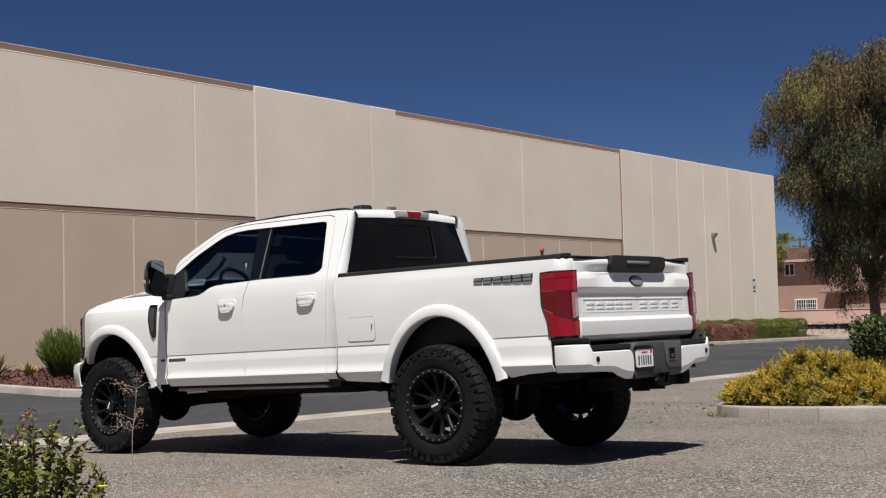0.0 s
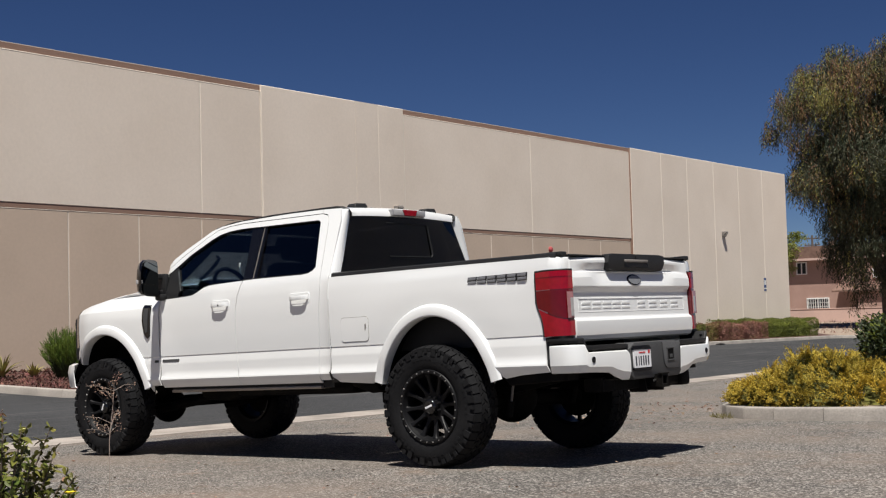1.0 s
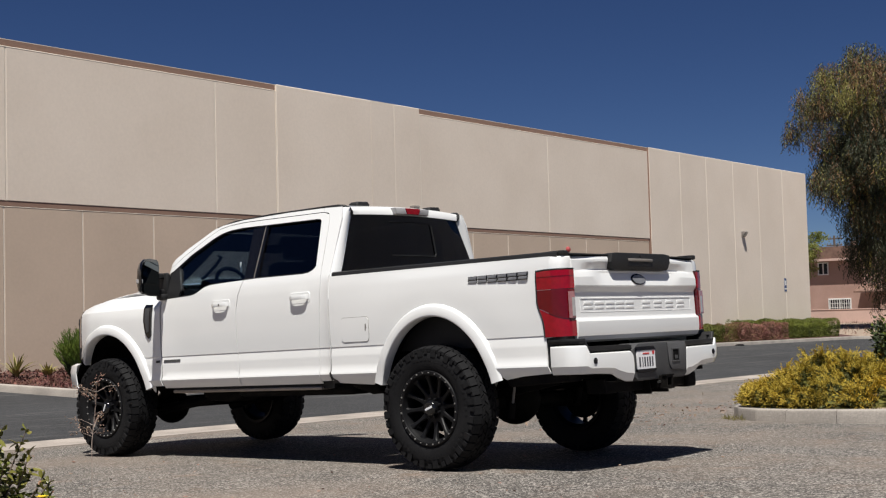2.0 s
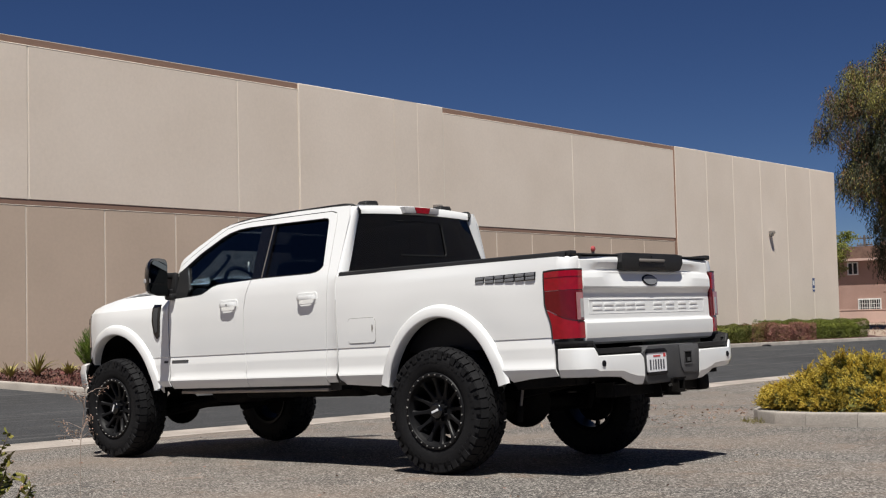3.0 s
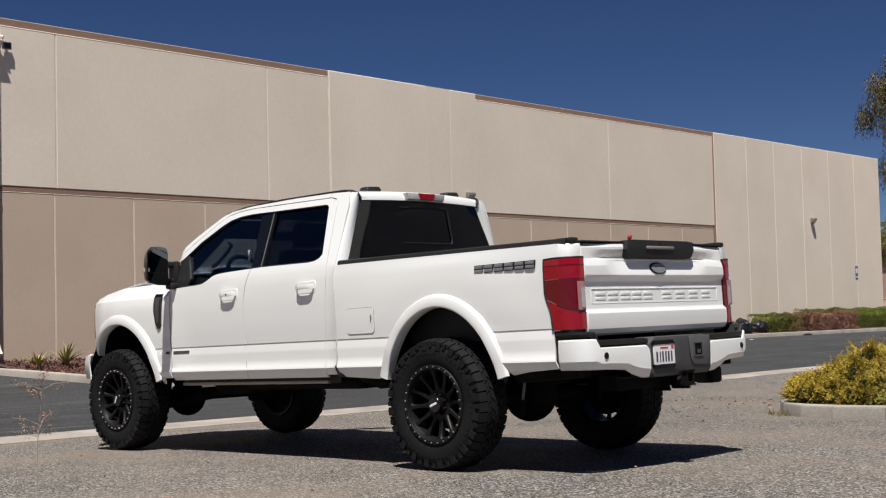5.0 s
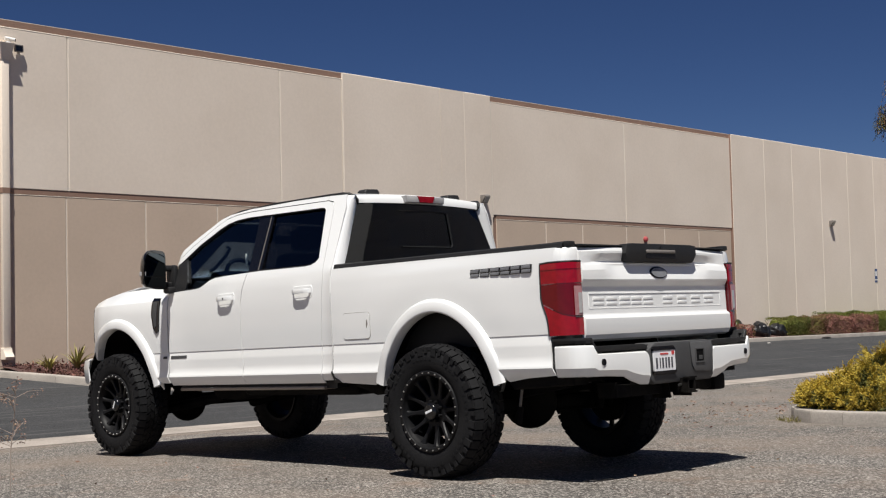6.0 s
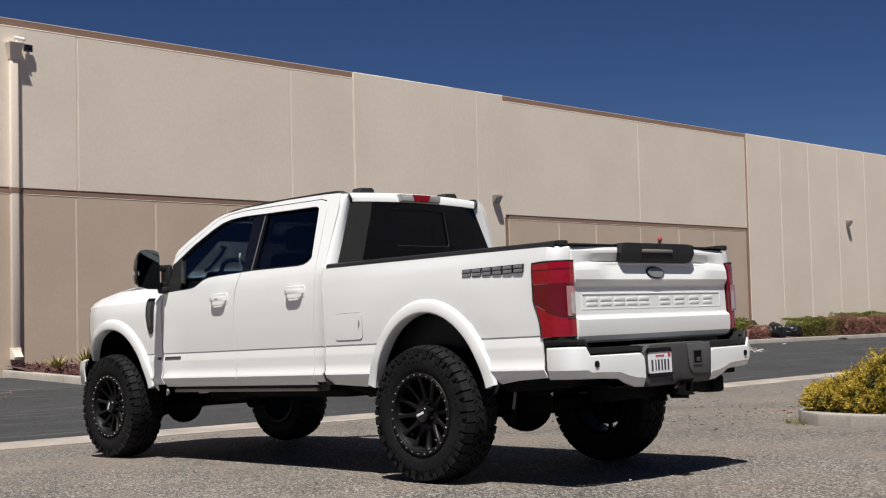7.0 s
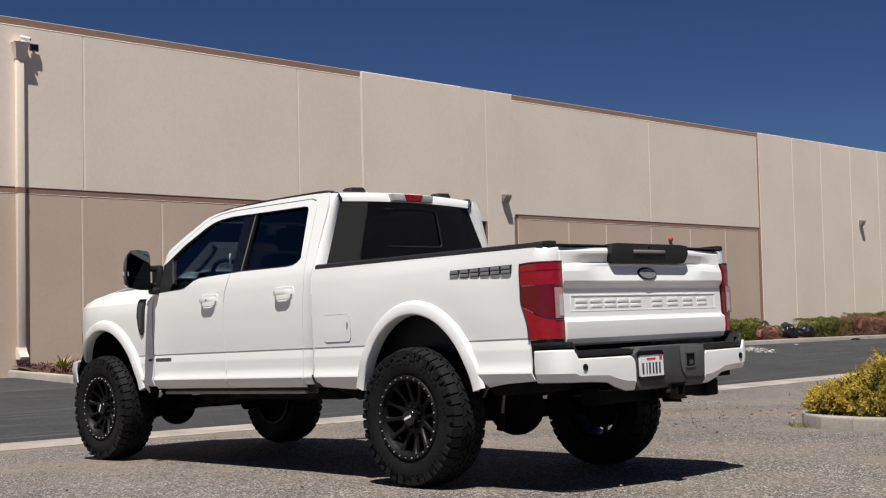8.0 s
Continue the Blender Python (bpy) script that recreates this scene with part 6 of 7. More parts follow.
for k, (x, y, z) in enumerate(((-25.25, 15.32, 0.56), (-25.05, 14.56, 0.40), (-25.15, 16.02, 0.36), (-24.3, 17.3, 0.45))):
    strap_plant(x, y, z, 40 + k)

r = random.Random(61)
it = []
while len(it) < 7000:
    x, y = r.uniform(-26.3, -20.7), r.uniform(14.2, 21.5)
    if x > -20.7 - 1.0 * max(0.0, y - 15.5) * 0.72:
        continue
    it.append((Vector((x, y, gz(x, y) + 0.135 + 0.10 * smooth(-x, 24.9, 26.3) + r.uniform(0, 0.03))), rdir(r, 0.3), rdir(r), r.uniform(0.05, 0.12), r.uniform(0.025, 0.05)))
tagged(leaves("bark_chips", it, L_CHIP, None, True), "loose reddish brown bark chips on the bed", "mulch")

# golden juniper mound on the island
r = random.Random(77)
JX, JY = -6.0, 15.0
jun = thing("juniper", pose(JX, JY, gz(JX, JY) + 0.13), "spreading golden yellow juniper on the kerbed island", "shrub")


def jh(x, y):
    """Height of the juniper mound over the island soil."""
    d = abs((x - JX) / 1.93) ** 4 + abs((y - 0.24 * max(0.0, x - JX + 0.7) - JY) / 1.74) ** 3
    a = max(0.0, 1 - d)
    lump = 0.5 + 0.75 * noise.noise(Vector((x * 2.1, y * 2.1, 5))) + 0.75 * noise.noise(Vector((x * 4.6, y * 4.6, 9)))
    crest = interp(x, (-7.85, -7.74, -7.57, -7.19, -6.93, -6.75, -6.5, -6.2, -5.2), (0.18, 0.26, 0.34, 0.46, 0.58, 0.50, 0.45, 0.38, 0.30))
    return 0.87 * crest * a ** 0.32 * (0.62 + 0.56 * lump) + 0.03 if a > 0 else 0.0


rows = []
for i in range(34):
    y = JY - 1.7 + 3.4 * i / 33
    rows.append([(x - JX, y - JY, jh(x, y) - 0.20 if jh(x, y) > 0 else -0.3) for x in [JX - 1.88 + 3.76 * j / 51 for j in range(52)]])
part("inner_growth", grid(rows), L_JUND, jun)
tips, inner = [], []
for _ in range(420):  # sprays that hang down the rim of the mound
    t = r.uniform(math.pi * 0.93, math.tau)
    k = r.uniform(0.93, 1.0)
    x = JX + 1.93 * k * math.copysign(abs(math.cos(t)) ** 0.5, math.cos(t))
    y = JY + 1.74 * k * math.copysign(abs(math.sin(t)) ** 0.67, math.sin(t))
    c = Vector((x - JX, y - JY + 0.24 * max(0.0, x - JX + 0.7), r.uniform(0.0, 0.16)))
    out = Vector((math.cos(t), math.sin(t), 0.35)).normalized()
    for _ in range(8):
        sp = (out * 0.8 + rdir(r) * 0.8).normalized()
        ln = r.uniform(0.05, 0.11)
        for q in range(14):
            b = c + sp * ln * q / 14 + rdir(r) * 0.014
            b.z = max(b.z, 0.0)
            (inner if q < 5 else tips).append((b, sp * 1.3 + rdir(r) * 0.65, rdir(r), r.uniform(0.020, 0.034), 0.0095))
sprays = 0
while sprays < 1500:
    x, y = JX + r.uniform(-1.93, 1.93), JY + r.uniform(-1.74, 1.74)
    if y > JY + 0.4 and r.random() < 0.8:
        continue
    h = jh(x, y)
    if h <= 0.031:
        continue
    sprays += 1
    e = 0.08
    g = Vector(((jh(x - e, y) - jh(x + e, y)) / (2 * e), (jh(x, y - e) - jh(x, y + e)) / (2 * e), 0.9)).normalized()
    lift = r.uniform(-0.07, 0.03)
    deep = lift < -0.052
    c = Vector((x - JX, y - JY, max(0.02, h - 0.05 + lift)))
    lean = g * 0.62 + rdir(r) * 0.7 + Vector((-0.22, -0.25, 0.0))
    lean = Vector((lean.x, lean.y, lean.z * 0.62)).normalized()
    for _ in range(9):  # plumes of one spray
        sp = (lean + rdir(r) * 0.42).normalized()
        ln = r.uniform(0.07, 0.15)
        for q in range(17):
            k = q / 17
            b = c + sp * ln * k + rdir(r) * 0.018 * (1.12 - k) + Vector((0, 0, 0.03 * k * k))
            # plume bases and deep sprays go dark: gap shade put into the colour
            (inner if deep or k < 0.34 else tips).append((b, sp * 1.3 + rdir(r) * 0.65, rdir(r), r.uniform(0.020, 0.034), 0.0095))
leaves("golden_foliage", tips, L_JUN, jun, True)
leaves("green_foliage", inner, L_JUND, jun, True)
for k in range(9):
    a = r.uniform(0, math.tau)
    part("branch", tube([(0, 0, 0.0), (1.0 * math.cos(a), 0.7 * math.sin(a), 0.10), (1.4 * math.cos(a), 1.2 * math.sin(a), 0.12)], [0.03, 0.02, 0.008], 6), M_BARK, jun)

bushy("dark_bush", pose(-5.98, 15.6, gz(-5.98, 15.6) + 0.1), 0.98, 0.98, 0.86, ((L_DARK, 0.8), (L_HEDGE, 0.2)), 15000, "dark glossy green bush beside the juniper", "shrub", 31, 0.062, 0.2, slim=0.5)

r = random.Random(71)
it = []
for _ in range(320):
    k = r.random() ** 1.5
    x, y = -22.45 + 1.1 * k + r.gauss(0, 0.16), 36.75 - 0.9 * k + r.gauss(0, 0.22)
    it.append((Vector((x, y, gz(x, y) + 0.012 + r.uniform(0, 0.09) * (1 - k))), rdir(r, 0.3), rdir(r), r.uniform(0.03, 0.09), r.uniform(0.025, 0.06)))
tagged(leaves("torn_paper", it, M_PAPER, None, True, blunt=True), "torn white paper strewn on the drive lane", "litter")

# small weeds and fallen leaves by the island kerb
r = random.Random(9)
for k, (x, y) in enumerate(((-7.75, 13.45), (-7.6, 13.38), (-7.9, 13.62), (-6.0, 13.15), (-5.2, 13.05), (-4.9, 13.1), (-5.5, 13.2))):
    wd = thing("weed", pose(x, y, gz(x, y) + (0.12 if y > 13.0 and x > -6.5 else 0.0)), "small tuft of dry green grass at the kerb", "grass", "kerb weeds")
    it = [(Vector((r.uniform(-0.05, 0.05), r.uniform(-0.05, 0.05), 0)), rdir(r, 1.4), rdir(r), r.uniform(0.03, 0.09), 0.006) for _ in range(46)]
    leaves("blades", it, L_HEDGEO, wd, True)
it = []
for _ in range(420):
    x, y = r.gauss(-9.3, 1.3), r.gauss(15.3, 1.6)
    if x > -8.4 and y > 12.9:
        continue
    it.append((Vector((x, y, gz(x, y) + 0.012)), Vector((r.gauss(0, 1), r.gauss(0, 1), r.uniform(0, 0.4))), Vector((r.gauss(0, 1), r.gauss(0, 1), 0.2)), r.uniform(0.03, 0.07), r.uniform(0.015, 0.03)))
for _ in range(160):
    x, y = r.uniform(-13, -5.5), r.uniform(4.5, 11)
    it.append((Vector((x, y, gz(x, y) + 0.01)), Vector((r.gauss(0, 1), r.gauss(0, 1), r.uniform(0, 0.3))), Vector((r.gauss(0, 1), r.gauss(0, 1), 0.2)), r.uniform(0.02, 0.045), r.uniform(0.01, 0.02)))
for _ in range(520):
    x, y = r.gauss(-6.3, 1.3), r.gauss(4.6, 1.0)
    it.append((Vector((x, y, gz(x, y) + 0.006)), Vector((r.gauss(0, 1), r.gauss(0, 1), r.uniform(0, 0.25))), Vector((r.gauss(0, 1), r.gauss(0, 1), 0.2)), r.uniform(0.010, 0.030), r.uniform(0.005, 0.013)))
tagged(leaves("fallen_leaves", it, L_DRY, None, True), "scattered dry brown leaves on the asphalt", "leaf litter")


# ---- near bush and dried stalk ----
def leaf_mesh(ln, w, fold, curl):
    vs, fs = [], []
    for i in range(5):
        q = i / 4
        ww = w * math.sin(math.pi * min(0.97, 0.06 + q * 0.92)) ** 0.8
        z = -curl * q * q * ln
        vs += [(q * ln, -ww, z + fold * ww), (q * ln, 0, z), (q * ln, ww, z + fold * ww)]
    for i in range(4):
        o = i * 3
        fs += [(o, o + 3, o + 4, o + 1), (o + 1, o + 4, o + 5, o + 2)]
    me = bpy.data.meshes.new("leaf")
    me.from_pydata(vs, [], fs)
    me.shade_smooth()
    return me


r = random.Random(55)
BX, BY = -6.08, 3.25
nb = thing("garden_bush", pose(BX, BY, gz(BX, BY)), "leafy green bush with reddish tips and a yellow flower", "shrub")
lm = []
for k in range(4):
    me = leaf_mesh(0.042 + 0.005 * k, 0.012 + 0.0015 * k, 0.5, 0.25 + 0.1 * k)
    me.materials.append(L_BUSH)
    lm.append(me)
lr_ = leaf_mesh(0.03, 0.006, 0.5, 0.2)
lr_.materials.append(L_BUSHR)
count, extra = 0, []
for k in range(84):
    a, rad = r.uniform(0, math.tau), 0.31 * math.sqrt(r.random())
    x0, y0 = rad * math.cos(a), rad * math.sin(a)
    top = 0.60 - 0.45 * (rad / 0.38) ** 2 + r.uniform(-0.14, 0.08)
    lean = Vector((x0 * 0.25 + r.uniform(-0.06, 0.06), y0 * 0.25 + r.uniform(-0.06, 0.06), 0))
    pts = [Vector((x0 * 0.35, y0 * 0.35, 0)) + lean * q * q + Vector((x0 * 0.65 * q, y0 * 0.65 * q, top * q)) for q in (0, 0.35, 0.7, 1.0)]
    part("stem", tube(pts, [0.006, 0.005, 0.004, 0.002], 5), M_BARK, nb)
    for j in range(46):
        q = r.uniform(0.15, 1.0)
        i = min(2, int(q * 3))
        base = pts[i].lerp(pts[i + 1], q * 3 - i)
        d = Vector((r.gauss(0, 1), r.gauss(0, 1), r.gauss(0.5, 0.6))).normalized()
        if count < 290 and q > 0.55 and j % 9 == 0:
            red = q > 0.93 and r.random() < 0.3
            o = new("leaf", lr_ if red else r.choice(lm))
            o.parent = nb
            o.matrix_local = Matrix.Translation(base) @ d.to_track_quat("X", "Z").to_matrix().to_4x4() @ pose(0, 0, 0, r.uniform(-40, 40), 0, 0)
            count += 1
        else:
            extra.append((base, d, rdir(r), r.uniform(0.026, 0.044), r.uniform(0.014, 0.022)))
leaves("foliage", extra, L_BUSH, nb, True, blunt=True)
for path in (((-0.16, 0.0, 0.15), (-0.14, 0.0, 0.43), (-0.10, 0.0, 0.52), (-0.03, 0.0, 0.61), (0.06, 0.0, 0.68)), ((-0.20, 0.05, 0.15), (-0.19, 0.04, 0.38), (-0.16, 0.03, 0.47))):
    pts = [Vector(p) for p in path]
    part("flower_stalk", tube(pts, [0.004] * (len(pts) - 1) + [0.002], 5), M_TWIG, nb)
    bud = []
    for _ in range(70):
        q = r.uniform(0.45, 0.92) * (len(pts) - 1)
        i = int(q)
        bud.append((pts[i].lerp(pts[i + 1], q - i) + rdir(r) * 0.022, rdir(r), rdir(r), r.uniform(0.014, 0.024), 0.011))
    leaves("buds", bud, L_BUSHR, nb, True)
for k, (x, y, z) in enumerate(((0.53, 0.0, 0.36), (0.42, 0.12, 0.18), (0.18, 0.40, 0.14))):
    it = [(Vector((x, y, z)), Vector((math.cos(t), math.sin(t), 0.35)), Vector((-math.sin(t), math.cos(t), 0)), 0.028, 0.022) for t in [q * math.tau / 6 for q in range(6)]]
    leaves("flower", it, L_YELLOW, nb)
    part("flower_stem", tube([(x * 0.8, y * 0.8, 0.0), (x, y, z)], 0.0025, 5), M_TWIG, nb)

r = random.Random(14)
TX, TY = -6.416, 4.071
tw = thing("dried_stalk", pose(TX, TY, gz(TX, TY)), "thin dried flower stalk with rusty seed heads", "plant")
main = [Vector((0.0, 0.0, 0)), Vector((0.01, 0.0, 0.25)), Vector((0.0, 0.01, 0.48)), Vector((0.02, 0.02, 0.66)), Vector((0.03, 0.02, 0.76))]
part("stem", tube(main, [0.0010, 0.0013, 0.0022, 0.0022, 0.0012], 6), M_TWIG, tw)
buds = []
for k in range(15):
    q = r.uniform(0.5, 1.0)
    i = min(3, int(q * 4))
    b = main[i].lerp(main[i + 1], q * 4 - i)
    d = Vector((r.gauss(0, 1), r.gauss(0, 1), r.uniform(0.2, 0.9))).normalized()
    e = b + d * r.uniform(0.07, 0.16)
    m2 = b.lerp(e, 0.5) + Vector((0, 0, 0.012))
    part("twig", tube([b, m2, e], [0.0016, 0.0012, 0.0008], 5), M_TWIG, tw)
    for _ in range(16):
        c = b.lerp(e, r.uniform(0.4, 1.0)) + rdir(r) * 0.018
        buds.append((c, rdir(r), rdir(r), r.uniform(0.008, 0.015), r.uniform(0.005, 0.009)))
leaves("seed_heads", buds, L_DRY, tw, True)

# ---- far end: soil bank, garden wall, house, trees ----
bank = grid([[(x, y, lerp(gz(x, 62) + 0.13, -0.28, smooth(y, 64, 88)) + 0.10 * noise.noise(Vector((x * 0.5, y * 0.5, 0)))) for x in [-42 + 2.0 * i for i in range(36)]] for y in [61.95, 63, 65, 68, 72, 76, 80, 84, 88, 92, 110]])
bmesh.ops.recalc_face_normals(bank, faces=bank.faces)
tagged(part("soil_bank", bank, M_SOIL), "dry bare soil bank behind the kerb", "ground", kind="structure")
r = random.Random(4)
it = []
for _ in range(1600):
    x, y = r.uniform(-36, -20), r.uniform(63, 87)
    z = lerp(gz(x, 62) + 0.13, -0.28, smooth(y, 64, 88))
    it.append((Vector((x, y, z)), rdir(r, 1.2), rdir(r), r.uniform(0.12, 0.35), 0.04))
tagged(leaves("dry_weeds", it, L_DRY, None, True), "dry weeds on the soil bank", "weeds")

gw = thing("garden_wall", pose(0, 88, 0), "low pale pink rendered garden wall", "wall")
part("wall", box(-40.5, -18, 0, 0.2, -1.0, 0.66, 0.02, 1), M_STUCCO2, gw)
part("coping", box(-40.5, -18, -0.03, 0.23, 0.66, 0.72, 0.01, 1), M_STUCCO2, gw)

ho = thing("house", pose(0, 95, 0), "two-storey pink stucco house with a brown roof", "house")
part("wall", box(-41.9, -30.0, 0.0, 8.0, -1.2, 4.52), M_STUCCO, ho)
part("roof", prism([(-42.4, 4.50), (-42.4, 4.62), (-40.6, 5.55), (-31.0, 5.55), (-29.4, 4.62), (-29.4, 4.50)], "y", -0.6, 8.6), M_ROOF, ho)
part("fascia", box(-42.42, -29.38, -0.64, -0.6, 4.44, 4.62), M_STUCCO2, ho)
part("upper_bay", box(-37.0, -31.0, -0.5, 0.02, 2.45, 4.5), M_STUCCO, ho)
part("chimney", box(-38.9, -38.5, 2, 2.5, 5.3, 6.0), M_STUCCO, ho)
part("porch_roof", prism([(-1.9, 1.90), (-1.9, 2.02), (0.0, 2.62), (0.0, 2.45)], "x", -37.3, -30.5), M_ROOF, ho)
part("porch_wall", box(-35.4, -30.6, -1.6, 0.0, -1.0, 1.9), M_STUCCO, ho)


def house_window(x0, x1, z0, z1, bars, y=0.0):
    w = part("window", box(x0, x1, y - 0.03, y + 0.02, z0, z1), M_DARKGLASS, ho)
    for a, b, c, d in ((x0, x1, z1, z1 + 0.08), (x0, x1, z0 - 0.08, z0), (x0 - 0.08, x0, z0 - 0.08, z1 + 0.08), (x1, x1 + 0.08, z0 - 0.08, z1 + 0.08), ((x0 + x1) / 2 - 0.04, (x0 + x1) / 2 + 0.04, z0, z1)):
        part("frame", box(a, b, y - 0.09, y, c, d), M_WHITE, w)
    for k in range(bars):
        xx = lerp(x0, x1, (k + 0.5) / bars)
        part("bar", box(xx - 0.02, xx + 0.02, y - 0.13, y - 0.10, z0, z1), M_WHITE, w)
    if bars:
        for q in (0.0, 0.33, 0.66, 1.0):
            zz = lerp(z0, z1, q)
            part("bar", box(x0, x1, y - 0.13, y - 0.10, zz - 0.02, zz + 0.02), M_WHITE, w)


house_window(-40.7, -40.0, 3.45, 4.28, 0)
house_window(-39.95, -38.3, 0.52, 1.45, 9)
house_window(-34.5, -33.0, 3.0, 4.0, 0, -0.5)

po = thing("utility_pole", pose(-53.5, 130, gz(-53, 130)), "wooden utility pole with two cross arms", "utility pole")
part("pole", tube([(0, 0, 0), (0, 0, 9.3)], [0.16, 0.12], 8), M_WOOD, po)
for z in (8.9, 8.2):
    part("cross_arm", box(-0.85, 0.85, -0.06, 0.06, z, z + 0.12), M_WOOD, po)
    for x in (-0.75, -0.4, 0.4, 0.75):
        part("insulator", box(x - 0.05, x + 0.05, -0.05, 0.05, z + 0.12, z + 0.3), M_FIXT, po)


def tree(name, m, trunk, limbs, clumps, leafmats, label, seed, strand, leaf, droop):
    """A tree: tapered trunk, limbs to its clumps, and strands of hanging leaves."""
    r = random.Random(seed)
    ob = thing(name, m, label, "tree")
    part("trunk", tube([p for p, _ in trunk], [q for _, q in trunk], 12), M_BARK, ob)
    for path, r0, r1 in limbs:
        n = len(path)
        part("limb", tube(path, [lerp(r0, r1, i / (n - 1)) for i in range(n)], 8), M_BARK, ob)
    sets = [[] for _ in leafmats]
    for c, rad, wt in clumps:
        for _ in range(int(strand[0] * rad * rad)):
            d = rdir(r, 0.2)
            p = Vector(c) + Vector((d.x, d.y, d.z * 0.75)) * rad * (r.random() ** 0.45)
            ln = r.uniform(*strand[1])
            out = Vector((d.x, d.y, 0)) * 0.25
            k = r.choices(range(len(leafmats)), wt)[0]
            nl = max(3, int(ln / strand[2]))
            for i in range(nl):
                q = i / nl
                pos = p + out * q + Vector((r.gauss(0, 0.05), r.gauss(0, 0.05), -ln * q * droop))
                dd = Vector((r.gauss(0, 0.5), r.gauss(0, 0.5), -droop + r.gauss(0, 0.35)))
                sets[k].append((pos, dd, rdir(r), leaf[0] * r.uniform(0.7, 1.3), leaf[1] * r.uniform(0.7, 1.3)))
    for it, mt in zip(sets, leafmats):
        if it:
            leaves("crown", it, mt, ob, True)
    return ob


r = random.Random(8)
cl, lb = [], []
base = Vector((0, 0, 3.0))
hubs = [Vector((-3.4, 0.5, 9.0)), Vector((-1.2, -1.0, 11.5)), Vector((1.6, 0.8, 11.0)), Vector((3.8, -0.5, 9.0)), Vector((0.3, 2.0, 10.0))]
for h in hubs:
    mid = base.lerp(h, 0.5) + Vector((r.uniform(-0.4, 0.4), r.uniform(-0.4, 0.4), 0.3))
    lb.append(([base, mid, h], 0.26, 0.14))
for k in range(88):
    d = rdir(r, 0.15)
    rad = 0.55 + 0.45 * r.random() ** 0.5
    c = Vector((d.x * 6.2 * rad, d.y * 5.4 * rad, 11.2 + d.z * (6.2 if d.z > 0 else 5.2) * rad))
    if c.z < 6.2 and abs(c.x) > 4.6:
        c.x *= 0.75
    if (c.x < -3.4 and c.z < 9.9) or (c.x < -5.2 and c.z < 12.6):
        c.x, c.z = c.x * 0.55, c.z + 0.6
    # high clumps get more of the light tones: sunlight put into the leaf colour
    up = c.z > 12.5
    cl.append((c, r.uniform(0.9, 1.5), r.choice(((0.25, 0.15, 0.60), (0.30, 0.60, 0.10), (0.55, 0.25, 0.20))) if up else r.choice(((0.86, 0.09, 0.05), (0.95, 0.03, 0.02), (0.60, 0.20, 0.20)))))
    if k % 2 == 0:
        h = min(hubs, key=lambda q: (q - c).length)
        lb.append(([h, h.lerp(c, 0.55) + Vector((0, 0, 0.35)), c], 0.10, 0.025))
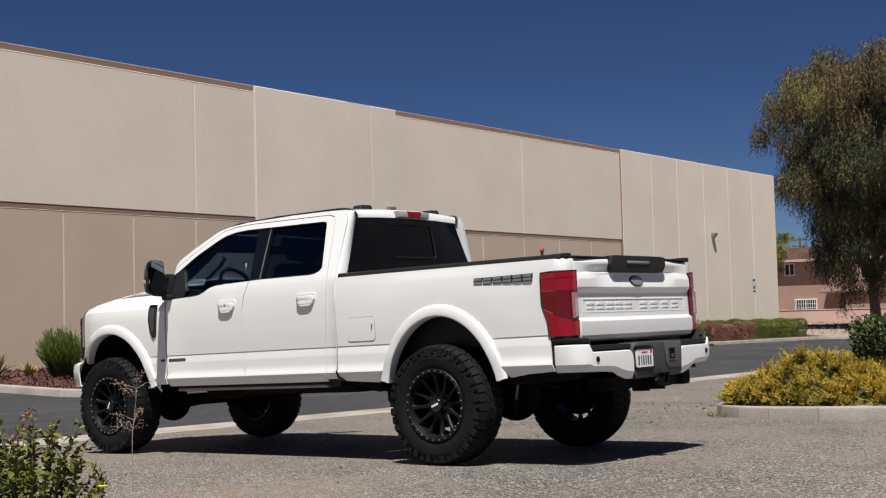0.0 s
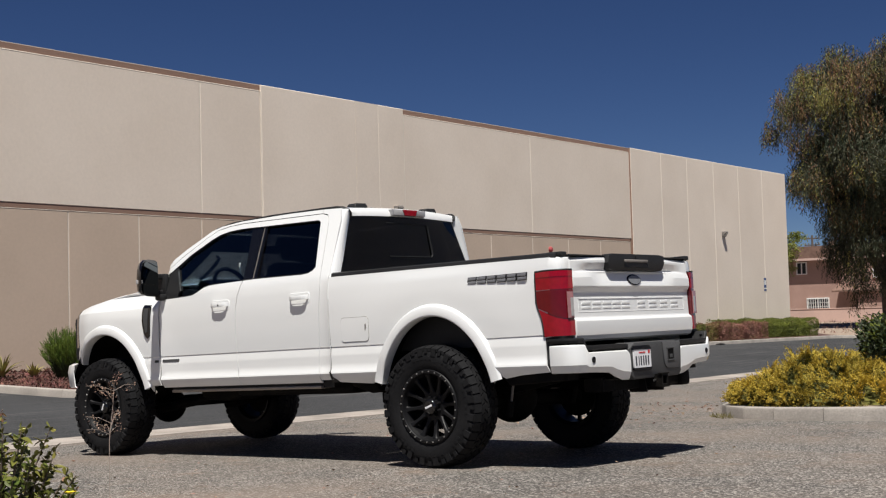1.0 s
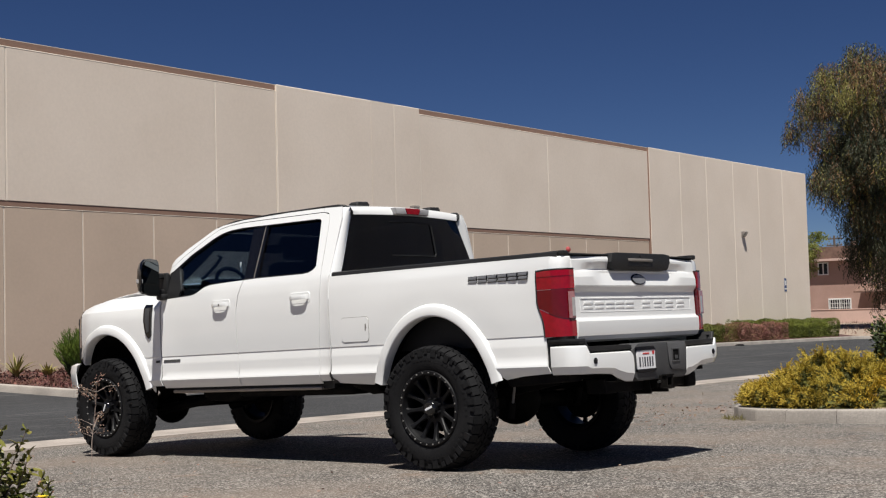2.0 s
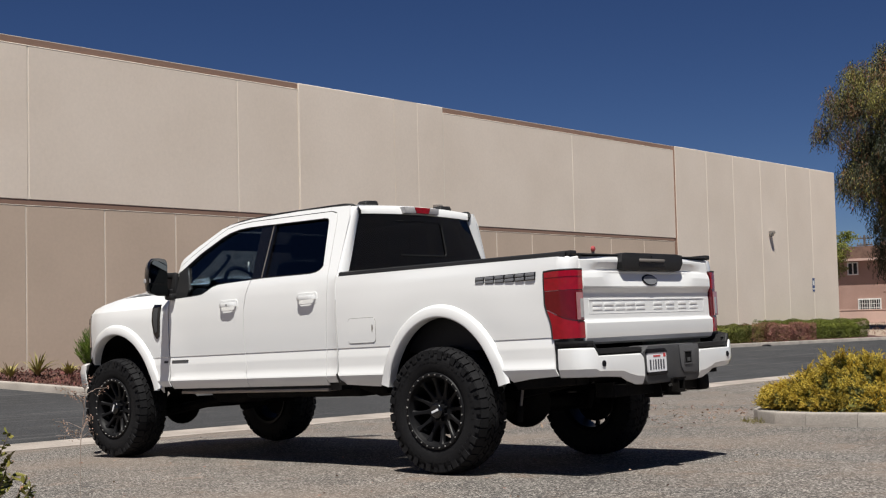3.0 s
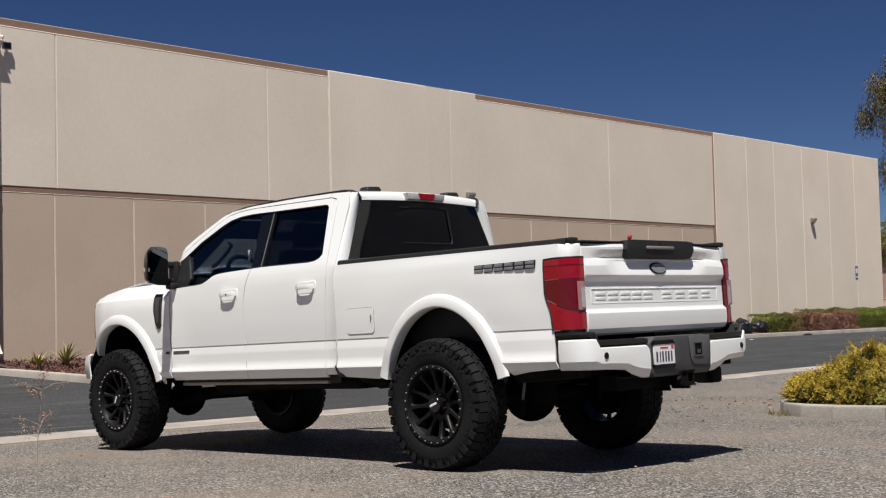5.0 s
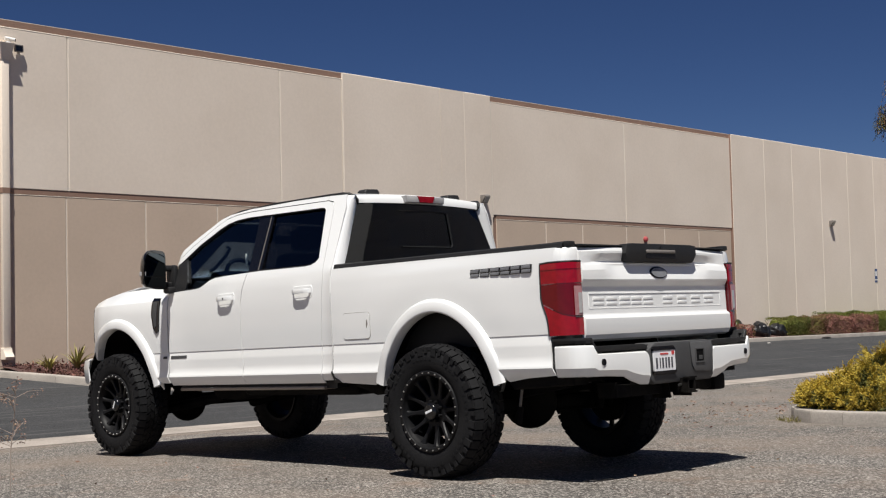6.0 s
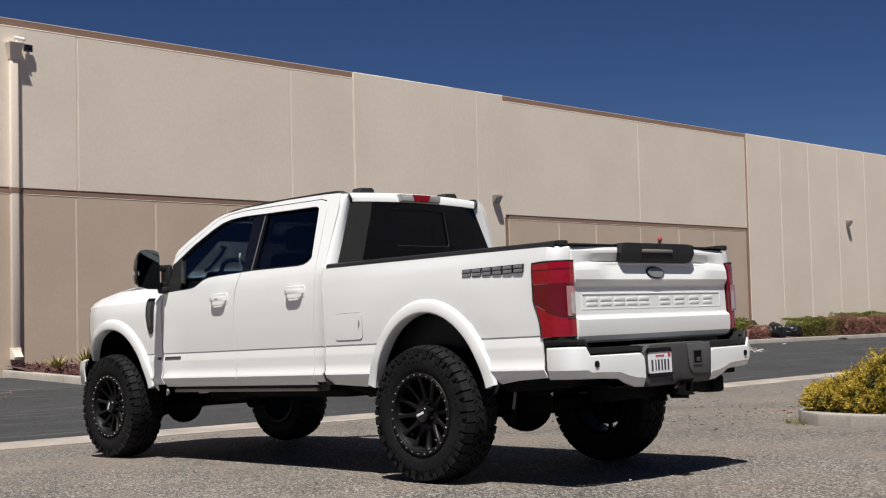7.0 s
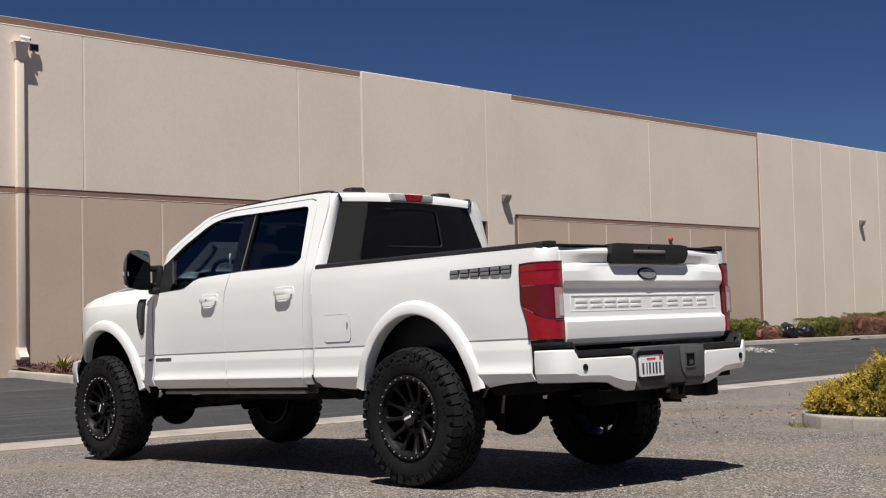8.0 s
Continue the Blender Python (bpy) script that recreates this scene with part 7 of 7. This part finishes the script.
for c, rad, w in (((-6.4, 0, 13.3), 0.95, (0.6, 0.3, 0.1)), ((-7.0, 0.2, 12.9), 0.6, (0.6, 0.3, 0.1)), ((-5.6, 0, 14.9), 1.2, (0.5, 0.25, 0.25)), ((-2.2, 0, 17.2), 1.25, (0.45, 0.2, 0.35)), ((-4.2, 0, 16.2), 1.2, (0.5, 0.3, 0.2)), ((1.0, 0, 17.3), 1.3, (0.5, 0.35, 0.15)), ((-5.0, 0, 10.0), 1.2, (0.9, 0.1, 0.0)), ((-2.7, 0, 7.2), 1.2, (1, 0, 0)), ((-2.6, -1, 5.4), 1.0, (1, 0, 0)), ((-2.3, -1.5, 4.5), 0.9, (1, 0, 0)), ((-1.2, -1.5, 3.8), 0.9, (1, 0, 0)), ((-0.9, -1.2, 2.9), 0.6, (1, 0, 0)), ((0.5, -1.5, 3.4), 0.9, (1, 0, 0)), ((-1.5, -1, 2.3), 0.4, (0.8, 0, 0.2)), ((1.6, -1.5, 3.6), 0.9, (1, 0, 0)), ((-2.0, -1, 5.8), 1.2, (1, 0, 0)), ((1.5, -1, 5.8), 1.2, (1, 0, 0)), ((-2.8, -1.5, 8.5), 1.4, (0.9, 0.1, 0)), ((0.0, -3.0, 7.5), 1.4, (0.9, 0.1, 0)), ((2.5, -2.5, 7.0), 1.4, (0.9, 0.1, 0)), ((-0.8, -2.5, 4.6), 1.2, (0.9, 0, 0.1)), ((2.6, -2.0, 4.6), 1.2, (1, 0, 0)), ((-1.6, -2.5, 6.8), 1.4, (1, 0, 0)), ((0.2, -3.0, 5.6), 1.3, (1, 0, 0)), ((-4.4, -0.5, 9.8), 1.2, (1, 0, 0)), ((-1.8, -3.0, 10.0), 1.6, (0.8, 0.15, 0.05)), ((0.8, -3.4, 9.4), 1.6, (0.85, 0.1, 0.05)), ((3.4, -3.0, 10.4), 1.6, (0.8, 0.15, 0.05)), ((-3.6, -2.2, 12.0), 1.6, (0.7, 0.2, 0.1)), ((0.0, -3.6, 12.6), 1.7, (0.6, 0.25, 0.15))):
    cl.append((Vector(c), rad, w))
    h = min(hubs, key=lambda q: (q - Vector(c)).length)
    lb.append(([h, h.lerp(Vector(c), 0.5) + Vector((0, 0, 0.3)), Vector(c)], 0.09, 0.02))
for k in range(34):  # dense inside of the crown, its shade painted by mostly dark leaves
    d = rdir(r, 0.1)
    rad = 0.62 * r.random() ** 0.5
    cl.append((Vector((d.x * 5.4 * rad, d.y * 4.6 * rad, 10.6 + d.z * 7.0 * rad)), 1.7, (0.92, 0.05, 0.03)))
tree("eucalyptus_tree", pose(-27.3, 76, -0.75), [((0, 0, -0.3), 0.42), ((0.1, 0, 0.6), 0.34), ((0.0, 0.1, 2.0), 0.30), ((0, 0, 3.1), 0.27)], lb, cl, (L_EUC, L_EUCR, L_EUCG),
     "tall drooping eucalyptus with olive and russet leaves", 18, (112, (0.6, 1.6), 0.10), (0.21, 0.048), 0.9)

r = random.Random(2)
cl = [(Vector((-0.35 + r.gauss(0, 0.55), r.gauss(0, 0.7), 5.5 + r.gauss(0, 0.75))), r.uniform(0.5, 0.8), (1.0,)) for _ in range(30)]
lb = [([Vector((0, 0, 2.8)), c.lerp(Vector((0, 0, 3.2)), 0.5), c], 0.07, 0.02) for c, _, _ in cl[::3]]
tree("garden_tree", pose(-37.3, 84, -0.8), [((0, 0, -0.3), 0.2), ((0, 0, 1.5), 0.15), ((0, 0, 3.0), 0.12)], lb, cl, (L_TREE2,), "round yellow-green garden tree beside the house", 6, (230, (0.2, 0.45), 0.06), (0.13, 0.07), 0.3)
